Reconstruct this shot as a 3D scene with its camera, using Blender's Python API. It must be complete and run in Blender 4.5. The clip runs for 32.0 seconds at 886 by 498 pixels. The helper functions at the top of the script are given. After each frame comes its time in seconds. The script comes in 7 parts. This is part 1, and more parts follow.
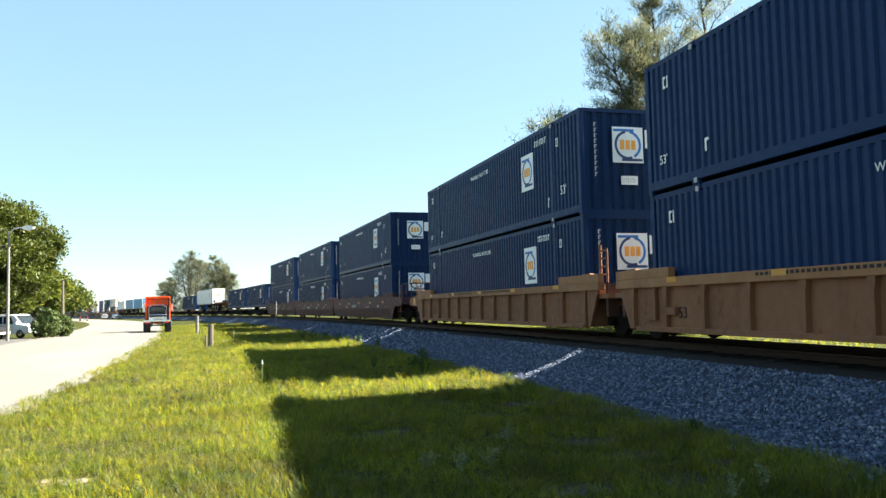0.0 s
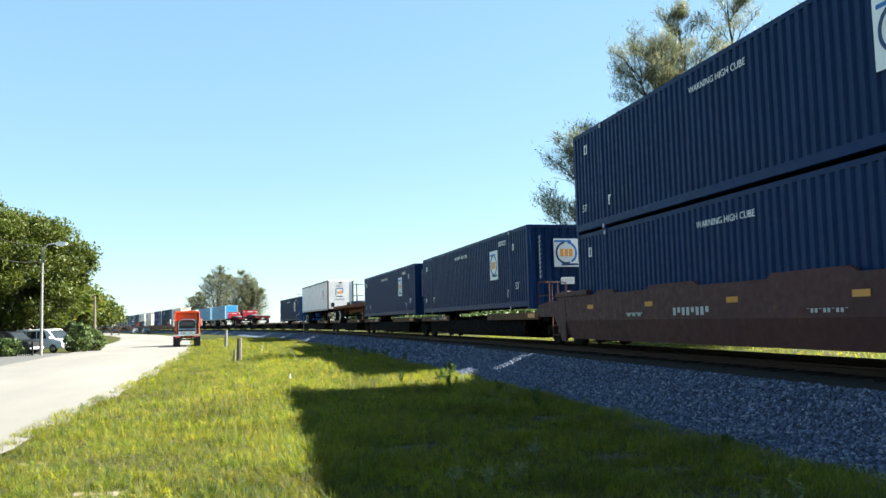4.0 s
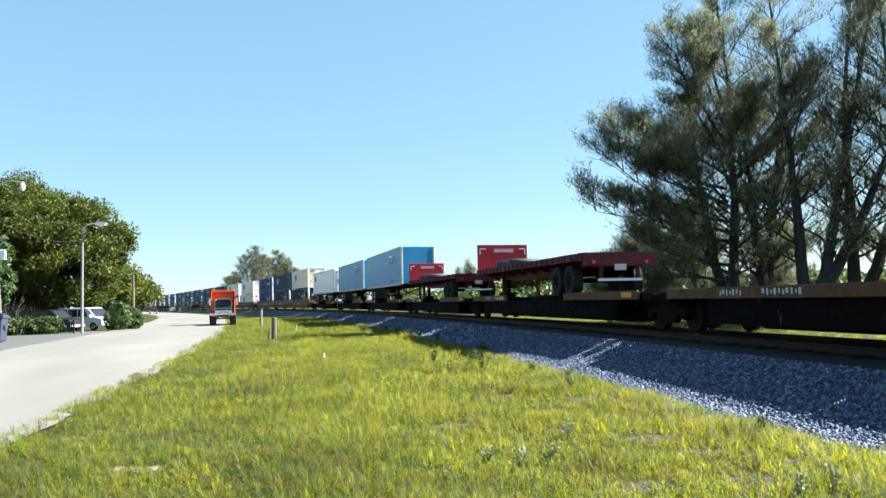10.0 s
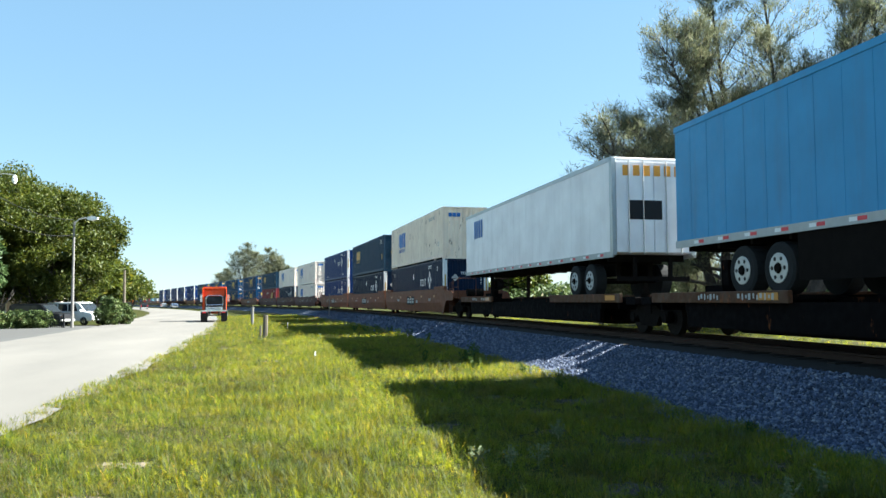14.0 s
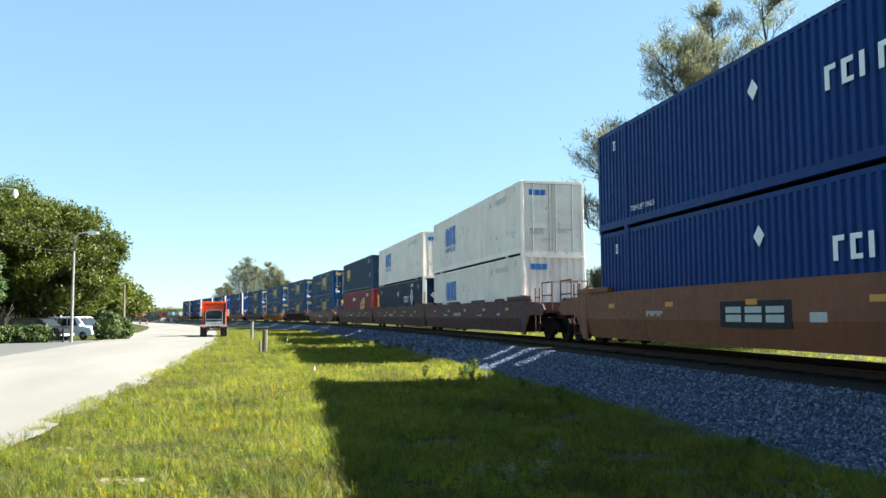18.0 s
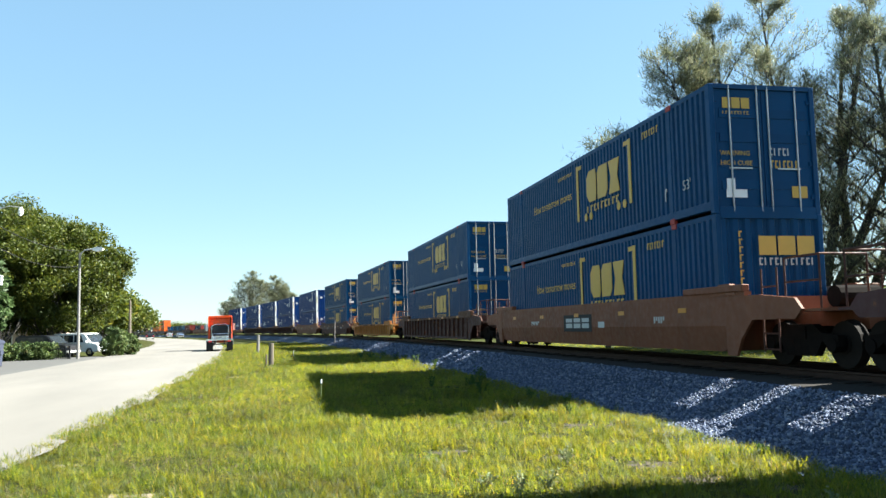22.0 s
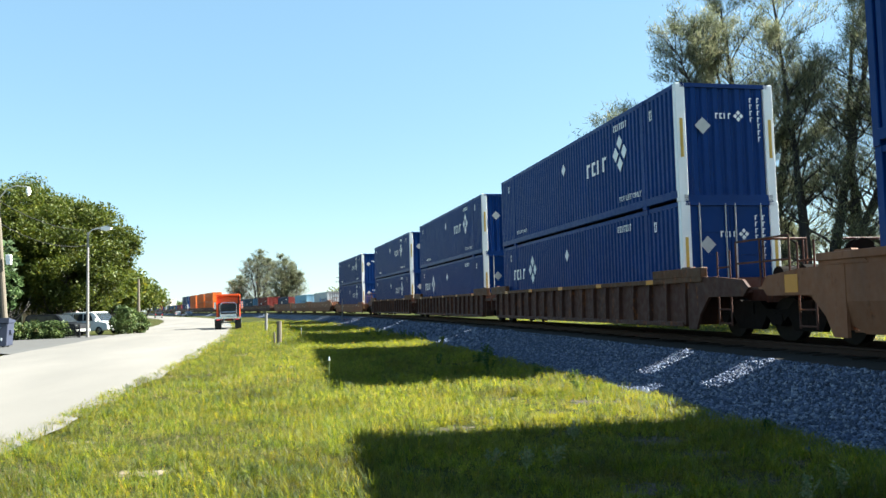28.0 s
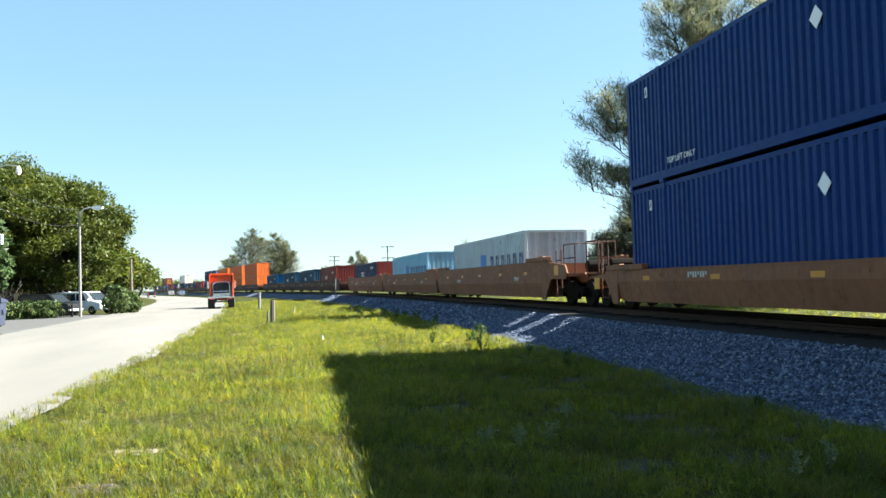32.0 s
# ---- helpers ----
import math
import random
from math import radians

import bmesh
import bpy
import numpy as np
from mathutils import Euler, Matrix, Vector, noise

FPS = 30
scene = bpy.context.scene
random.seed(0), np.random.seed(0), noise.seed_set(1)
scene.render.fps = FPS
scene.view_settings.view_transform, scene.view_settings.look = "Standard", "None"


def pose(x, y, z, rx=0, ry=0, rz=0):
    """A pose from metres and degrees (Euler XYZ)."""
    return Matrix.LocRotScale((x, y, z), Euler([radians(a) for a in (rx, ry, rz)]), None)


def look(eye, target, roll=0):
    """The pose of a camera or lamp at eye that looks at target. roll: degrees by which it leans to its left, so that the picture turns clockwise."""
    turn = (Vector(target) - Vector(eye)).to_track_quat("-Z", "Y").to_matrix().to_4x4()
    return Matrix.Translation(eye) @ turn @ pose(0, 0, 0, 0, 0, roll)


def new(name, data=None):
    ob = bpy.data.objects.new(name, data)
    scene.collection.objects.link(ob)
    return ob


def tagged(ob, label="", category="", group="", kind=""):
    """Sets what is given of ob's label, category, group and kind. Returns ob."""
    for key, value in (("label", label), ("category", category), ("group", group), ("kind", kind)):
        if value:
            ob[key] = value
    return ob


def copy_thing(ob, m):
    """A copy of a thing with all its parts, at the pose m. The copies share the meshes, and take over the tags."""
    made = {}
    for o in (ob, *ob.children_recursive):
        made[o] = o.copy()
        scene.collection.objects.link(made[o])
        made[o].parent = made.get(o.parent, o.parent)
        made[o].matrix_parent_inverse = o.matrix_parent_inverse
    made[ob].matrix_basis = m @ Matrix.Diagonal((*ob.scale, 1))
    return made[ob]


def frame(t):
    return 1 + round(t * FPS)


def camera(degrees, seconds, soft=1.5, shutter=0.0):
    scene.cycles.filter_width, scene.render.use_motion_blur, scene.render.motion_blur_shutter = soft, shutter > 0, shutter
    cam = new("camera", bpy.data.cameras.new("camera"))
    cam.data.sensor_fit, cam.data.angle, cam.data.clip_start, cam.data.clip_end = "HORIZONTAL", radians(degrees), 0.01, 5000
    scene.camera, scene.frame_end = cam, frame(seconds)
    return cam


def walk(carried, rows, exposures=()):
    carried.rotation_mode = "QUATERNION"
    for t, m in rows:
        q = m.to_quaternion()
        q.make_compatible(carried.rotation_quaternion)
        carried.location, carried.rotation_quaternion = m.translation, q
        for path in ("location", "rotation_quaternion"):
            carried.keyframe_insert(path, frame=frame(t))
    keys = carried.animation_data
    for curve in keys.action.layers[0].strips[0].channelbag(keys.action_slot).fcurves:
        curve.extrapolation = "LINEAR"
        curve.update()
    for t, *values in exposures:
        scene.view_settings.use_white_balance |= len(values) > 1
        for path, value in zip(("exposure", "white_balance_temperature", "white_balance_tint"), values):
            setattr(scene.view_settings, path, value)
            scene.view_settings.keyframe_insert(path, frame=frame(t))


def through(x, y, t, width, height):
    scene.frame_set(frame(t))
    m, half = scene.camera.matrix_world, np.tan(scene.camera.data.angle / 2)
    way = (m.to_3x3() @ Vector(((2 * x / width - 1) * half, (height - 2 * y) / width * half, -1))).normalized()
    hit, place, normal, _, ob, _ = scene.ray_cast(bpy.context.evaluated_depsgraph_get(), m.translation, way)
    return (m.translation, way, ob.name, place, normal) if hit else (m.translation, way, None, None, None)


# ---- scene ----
# Hand-held camera on the grass verge, one metre above the rail heads. World: y along the track, x to the east, z = 0 at the rail head.
cam = camera(57.6, 32.0, soft=1.5)
VIEW = [
    (0, -13.23, 3.87, 1.66),    (0.5, -11.96, 3.74, 2.16),    (1, -11.01, 4.30, 1.10),
    (1.5, -11.02, 4.49, 1.31),    (2, -11.64, 4.44, 2.02),    (2.5, -11.29, 4.17, 1.86),
    (3, -11.27, 4.45, 1.63),    (3.5, -11.44, 5.05, 1.94),    (5.5, -10.53, 4.01, 1.44),
    (6, -10.21, 4.35, 1.98),    (6.5, -9.52, 3.87, 1.66),    (7, -9.02, 4.47, 1.51),
    (7.5, -9.05, 4.53, 0.97),    (8, -9.33, 4.11, 1.43),    (8.5, -9.18, 3.81, 1.19),
    (9, -8.72, 3.64, 1.38),    (9.5, -9.57, 3.60, 1.16),    (10, -9.01, 3.57, 1.57),
    (10.5, -8.91, 3.80, 1.74),    (11, -9.11, 3.94, 1.55),    (11.5, -9.26, 3.99, 1.43),
    (12, -9.34, 3.87, 1.17),    (12.5, -9.03, 3.75, 0.77),    (13, -9.17, 3.89, 0.72),
    (13.5, -9.33, 3.72, 0.68),    (15.5, -10.25, 3.44, 0.69),    (16, -9.97, 3.89, 0.41),
    (16.5, -10.15, 4.35, 0.74),    (17, -10.37, 4.23, 0.88),    (17.5, -10.16, 4.38, 0.94),
    (18, -9.58, 4.62, 0.62),    (18.5, -9.42, 5.23, 0.47),    (19, -9.82, 5.45, 0.57),
    (19.5, -9.07, 5.21, 0.62),    (20, -9.36, 5.35, 0.57),    (20.5, -9.66, 5.97, 1.19),
    (21, -9.35, 6.05, 1.70),    (21.5, -9.22, 5.98, 1.60),    (22, -9.17, 5.37, 1.56),
    (22.5, -9.47, 4.86, 1.68),    (23, -9.10, 4.49, 1.85),    (23.5, -9.00, 4.18, 1.86),
    (24, -8.90, 3.89, 1.77),    (24.5, -8.86, 4.09, 1.64),    (25, -8.73, 3.91, 1.72),
    (25.5, -8.86, 3.75, 1.89),    (27.5, -8.55, 3.58, 1.90),    (28, -8.67, 3.79, 1.79),
    (28.5, -8.65, 3.60, 1.96),    (29, -8.38, 3.45, 2.19),    (29.5, -8.11, 3.58, 2.17),
    (30, -8.10, 3.09, 2.28),    (30.5, -8.26, 3.01, 1.96),    (31, -8.91, 2.94, 1.77),
    (31.5, -9.00, 2.96, 1.92),    (32, -9.15, 2.27, 1.93),
]
EYE_Z = 1.0
walk(cam, [(t, pose(0, 0, EYE_Z, 90 + pitch, roll, yaw)) for t, yaw, pitch, roll in VIEW], [(0, 2.76, 6750, 5), (1.5, 2.72, 6550, 5), (2.5, 2.68, 6350, 4), (5.5, 2.56, 6250, 4), (8, 2.48, 6000, 4), (13, 2.46, 5950, 4), (16, 2.58, 6200, 4), (25, 2.57, 6200, 4), (32, 2.60, 6150, 4)])

# Daylight: clear sky, sun to the right of the line, 39 degrees up.
SUN_ELEVATION = 39.2
world = bpy.data.worlds.new("clear_sky")
scene.world = world
world.use_nodes = True
wn = world.node_tree
sky = wn.nodes.new("ShaderNodeTexSky")
sky.sky_type = "NISHITA"
sky.sun_disc = False
sky.sun_elevation = radians(SUN_ELEVATION)
sky.sun_rotation = radians(88)
sky.air_density, sky.dust_density, sky.ozone_density = 1.0, 0.15, 0.35
wn.nodes["Background"].inputs["Strength"].default_value = 0.035
haze = wn.nodes.new("ShaderNodeMix")
haze.data_type = "RGBA"
aloft = wn.nodes.new("ShaderNodeTexCoord")
height = wn.nodes.new("ShaderNodeSeparateXYZ")
thin = wn.nodes.new("ShaderNodeMapRange")
thin.inputs["From Min"].default_value, thin.inputs["From Max"].default_value = 0.3, 0.8
thin.inputs["To Min"].default_value, thin.inputs["To Max"].default_value = 0.5, 0.3
wn.links.new(aloft.outputs["Generated"], height.inputs["Vector"])
wn.links.new(height.outputs["Z"], thin.inputs["Value"])
wn.links.new(thin.outputs["Result"], haze.inputs["Factor"])
haze.inputs["B"].default_value = (2.2, 3.9, 5.3, 1)
wn.links.new(sky.outputs["Color"], haze.inputs["A"])
wn.links.new(haze.outputs["Result"], wn.nodes["Background"].inputs["Color"])
sun = new("sun", bpy.data.lights.new("sun", "SUN"))
sun.data.energy, sun.data.angle, sun.data.color = 5.0, radians(0.53), (1.0, 0.95, 0.86)
sun.matrix_basis = look((127, 4, 103.6), (0, 0, 0))

# ---- the line of the track and the timing of the train ----
TRACK_X, BEND_Y, BEND_R, BEND_ANGLE = 10.17, -5.0, 792.0, 0.27
GROUND = -0.82
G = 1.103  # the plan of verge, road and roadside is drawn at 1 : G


def line(u, off=0.0):
    """The place on the track at u metres along it, off metres to its right, and the way it heads."""
    a = min(max((u - BEND_Y) / BEND_R, 0.0), BEND_ANGLE)
    past = max(0.0, u - BEND_Y - BEND_R * BEND_ANGLE)
    x = TRACK_X - BEND_R * (1 - math.cos(a)) - math.sin(a) * past
    y = (BEND_Y + BEND_R * math.sin(a) if u > BEND_Y else u) + math.cos(a) * past
    return x + off * math.cos(a), y + off * math.sin(a), a


def travelled(t):
    return 19.324 * t - 0.0102 * t * t + 0.0001897 * t ** 3


def train_pose(s, t, z=0.0):
    x, y, a = line(s - travelled(t))
    return pose(x, y, z, 0, 0.5, math.degrees(a))


MOVING = []  # (thing, metres along the train, height above the rail)


def on_train(ob, s, z=0.0):
    ob.matrix_basis = train_pose(s, 0, z)
    MOVING.append((ob, s, z))
    return ob


# ---- materials ----
def material(name, build):
    m = bpy.data.materials.new(name)
    m.use_nodes = True
    tree = m.node_tree
    build(tree, tree.nodes["Principled BSDF"], tree.nodes, tree.links)
    return m


def noise_node(t, scale, detail=4.0, stretch=(1, 1, 1), space="Object", rough=0.55):
    n, l = t.nodes, t.links
    co, mp, no = n.new("ShaderNodeTexCoord"), n.new("ShaderNodeMapping"), n.new("ShaderNodeTexNoise")
    mp.inputs["Scale"].default_value = stretch
    no.inputs["Scale"].default_value, no.inputs["Detail"].default_value, no.inputs["Roughness"].default_value = scale, detail, rough
    l.new(co.outputs[space], mp.inputs["Vector"])
    l.new(mp.outputs["Vector"], no.inputs["Vector"])
    return no.outputs["Fac"]


def ramp_node(t, fac, stops):
    r = t.nodes.new("ShaderNodeValToRGB")
    e = r.color_ramp.elements
    while len(e) < len(stops):
        e.new(0.5)
    for k, (p, c) in enumerate(stops):
        e[k].position, e[k].color = p, (*c, 1)
    t.links.new(fac, r.inputs["Fac"])
    return r.outputs["Color"]


def mix_node(t, fac, a, b, how="MIX"):
    m = t.nodes.new("ShaderNodeMix")
    m.data_type, m.blend_type = "RGBA", how
    for socket, v in ((m.inputs["Factor"], fac), (m.inputs["A"], a), (m.inputs["B"], b)):
        if isinstance(v, bpy.types.NodeSocket):
            t.links.new(v, socket)
        else:
            socket.default_value = v if isinstance(v, float) else (*v, 1)
    return m.outputs["Result"]


def bump_node(t, height, strength, distance):
    b = t.nodes.new("ShaderNodeBump")
    b.inputs["Strength"].default_value, b.inputs["Distance"].default_value = strength, distance
    t.links.new(height, b.inputs["Height"])
    return b.outputs["Normal"]


def paint(name, colour, rough=0.45, dirt=0.35, rust=0.0, metal=0.0, grime=(0.09, 0.075, 0.06), spec=0.3):
    """Painted steel: faded in patches, streaked downwards, rusted where rust says."""
    def build(t, p, n, l):
        patch = noise_node(t, 0.9, 5)
        fade = mix_node(t, ramp_node(t, patch, [(0.3, (0, 0, 0)), (0.75, (1, 1, 1))]), tuple(c * 0.86 for c in colour), tuple(min(1, c * 1.12) for c in colour))
        info = n.new("ShaderNodeObjectInfo")
        fade = mix_node(t, 0.22, fade, ramp_node(t, info.outputs["Random"], [(0, tuple(c * 0.6 for c in colour)), (1, tuple(min(1, c * 1.3) for c in colour))]))
        streak = ramp_node(t, noise_node(t, 2.4, 6, (1, 1, 0.12), rough=0.65), [(0.5, (0, 0, 0)), (0.82, (dirt, dirt, dirt))])
        col = mix_node(t, streak, fade, grime)
        if rust:
            spots = ramp_node(t, noise_node(t, 3.1, 8, (1, 1, 0.45), rough=0.7), [(0.62 - rust * 0.25, (0, 0, 0)), (0.70 - rust * 0.2, (1, 1, 1))])
            col = mix_node(t, spots, col, ramp_node(t, noise_node(t, 14, 4), [(0.35, (0.07, 0.022, 0.008)), (0.7, (0.22, 0.075, 0.022))]))
        l.new(col, p.inputs["Base Color"])
        r = ramp_node(t, noise_node(t, 6, 4), [(0.3, (rough * 0.8,) * 3), (0.7, (min(1, rough * 1.3),) * 3)])
        l.new(r, p.inputs["Roughness"])
        p.inputs["Metallic"].default_value = metal
        p.inputs["Specular IOR Level"].default_value = spec
        l.new(bump_node(t, noise_node(t, 22, 3), 0.12, 0.004), p.inputs["Normal"])
    return material(name, build)


def plain(name, colour, rough=0.6, metal=0.0, vary=0.25, scale=6.0, spec=0.5):
    def build(t, p, n, l):
        c = mix_node(t, noise_node(t, scale, 5), tuple(x * (1 - vary) for x in colour), tuple(min(1, x * (1 + vary)) for x in colour))
        l.new(c, p.inputs["Base Color"])
        p.inputs["Roughness"].default_value, p.inputs["Metallic"].default_value = rough, metal
        p.inputs["Specular IOR Level"].default_value = spec if max(colour) > 0.04 else spec * 0.3
        l.new(bump_node(t, noise_node(t, scale * 6, 3), 0.2, 0.005), p.inputs["Normal"])
    return material(name, build)


def leaf(name, dark, light, dry=(0.16, 0.13, 0.03), dry_share=0.12, through=0.35, patches=0.0, glow=(1.0, 1.0, 1.0), tufted=False):
    """Foliage: each leaf of its own tint, with light that comes through."""
    def build(t, p, n, l):
        g = n.new("ShaderNodeNewGeometry")
        c = ramp_node(t, g.outputs["Random Per Island"], [(0, dark), (1 - dry_share, light), (1, dry)])
        big = ramp_node(t, noise_node(t, 0.6, 4, space="Object"), [(0.32, (0.5, 0.56, 0.55)), (0.68, (1.45, 1.36, 1.3))])
        c = mix_node(t, 1.0, c, big, "MULTIPLY")
        if tufted:
            c = mix_node(t, 1.0, c, ramp_node(t, noise_node(t, 5.5, 3, rough=0.6), [(0.36, (0.62, 0.66, 0.7)), (0.64, (1.35, 1.3, 1.2))]), "MULTIPLY")
        if patches:
            dull = ramp_node(t, noise_node(t, 1.6, 5, rough=0.7), [(0.42, (0, 0, 0)), (0.66, (patches, patches, patches))])
            c = mix_node(t, dull, c, dry)
        l.new(c, p.inputs["Base Color"])
        p.inputs["Roughness"].default_value = 0.55
        p.inputs["Specular IOR Level"].default_value = 0.3
        tr, mx = n.new("ShaderNodeBsdfTranslucent"), n.new("ShaderNodeMixShader")
        mx.inputs["Fac"].default_value = through
        l.new(mix_node(t, 1.0, c, glow, "MULTIPLY"), tr.inputs["Color"])
        l.new(p.outputs["BSDF"], mx.inputs[1])
        l.new(tr.outputs["BSDF"], mx.inputs[2])
        l.new(mx.outputs["Shader"], n["Material Output"].inputs["Surface"])
    return material(name, build)


def ground_build(t, p, n, l):
    a = ramp_node(t, noise_node(t, 0.35, 6, rough=0.6), [(0.3, (0.022, 0.032, 0.004)), (0.5, (0.036, 0.040, 0.007)), (0.72, (0.06, 0.048, 0.02))])
    fine = ramp_node(t, noise_node(t, 9.0, 5, rough=0.7), [(0.3, (0.55, 0.55, 0.5)), (0.7, (1.3, 1.3, 1.2))])
    l.new(mix_node(t, 1.0, a, fine, "MULTIPLY"), p.inputs["Base Color"])
    p.inputs["Roughness"].default_value = 0.95
    p.inputs["Specular IOR Level"].default_value = 0.1
    l.new(bump_node(t, noise_node(t, 25, 5), 0.7, 0.05), p.inputs["Normal"])


def road_build(t, p, n, l):
    a = ramp_node(t, noise_node(t, 0.25, 6, (1, 0.35, 1)), [(0.3, (0.115, 0.105, 0.091)), (0.7, (0.17, 0.154, 0.133))])
    fine = ramp_node(t, noise_node(t, 60, 3), [(0.3, (0.85, 0.85, 0.85)), (0.7, (1.1, 1.1, 1.1))])
    stain = ramp_node(t, noise_node(t, 0.5, 5, (0.6, 0.16, 1)), [(0.62, (0, 0, 0)), (0.72, (0.35, 0.35, 0.35))])
    c = mix_node(t, stain, mix_node(t, 1.0, a, fine, "MULTIPLY"), (0.085, 0.082, 0.079))
    l.new(c, p.inputs["Base Color"])
    p.inputs["Roughness"].default_value = 0.9
    l.new(bump_node(t, noise_node(t, 80, 3), 0.3, 0.01), p.inputs["Normal"])


def stone_build(t, p, n, l):
    g = n.new("ShaderNodeNewGeometry")
    c = ramp_node(t, g.outputs["Random Per Island"], [(0, (0.013, 0.020, 0.038)), (0.45, (0.043, 0.060, 0.112)), (0.8, (0.098, 0.125, 0.20)), (1, (0.22, 0.235, 0.27))])
    fine = ramp_node(t, noise_node(t, 30, 4), [(0.3, (0.75, 0.75, 0.75)), (0.7, (1.15, 1.15, 1.15))])
    l.new(mix_node(t, 1.0, c, fine, "MULTIPLY"), p.inputs["Base Color"])
    p.inputs["Roughness"].default_value = 0.85


def gravel_build(t, p, n, l):
    co, vo = n.new("ShaderNodeTexCoord"), n.new("ShaderNodeTexVoronoi")
    vo.inputs["Scale"].default_value = 16
    l.new(co.outputs["Object"], vo.inputs["Vector"])
    c = ramp_node(t, vo.outputs["Color"], [(0.1, (0.016, 0.023, 0.037)), (0.5, (0.042, 0.058, 0.097)), (0.9, (0.105, 0.128, 0.185))])
    big = ramp_node(t, noise_node(t, 0.5, 4), [(0.3, (0.8, 0.8, 0.8)), (0.7, (1.15, 1.12, 1.08))])
    l.new(mix_node(t, 1.0, c, big, "MULTIPLY"), p.inputs["Base Color"])
    p.inputs["Roughness"].default_value = 0.9
    l.new(bump_node(t, vo.outputs["Distance"], 1.0, 0.04), p.inputs["Normal"])


def bark_build(t, p, n, l):
    c = ramp_node(t, noise_node(t, 5, 6, (1, 1, 0.25)), [(0.3, (0.014, 0.012, 0.010)), (0.7, (0.05, 0.042, 0.035))])
    l.new(c, p.inputs["Base Color"])
    p.inputs["Roughness"].default_value = 0.95
    l.new(bump_node(t, noise_node(t, 12, 5, (1, 1, 0.2)), 0.8, 0.03), p.inputs["Normal"])


def glass_build(t, p, n, l):
    p.inputs["Base Color"].default_value = (0.02, 0.025, 0.03, 1)
    p.inputs["Roughness"].default_value = 0.06
    p.inputs["Specular IOR Level"].default_value = 0.6


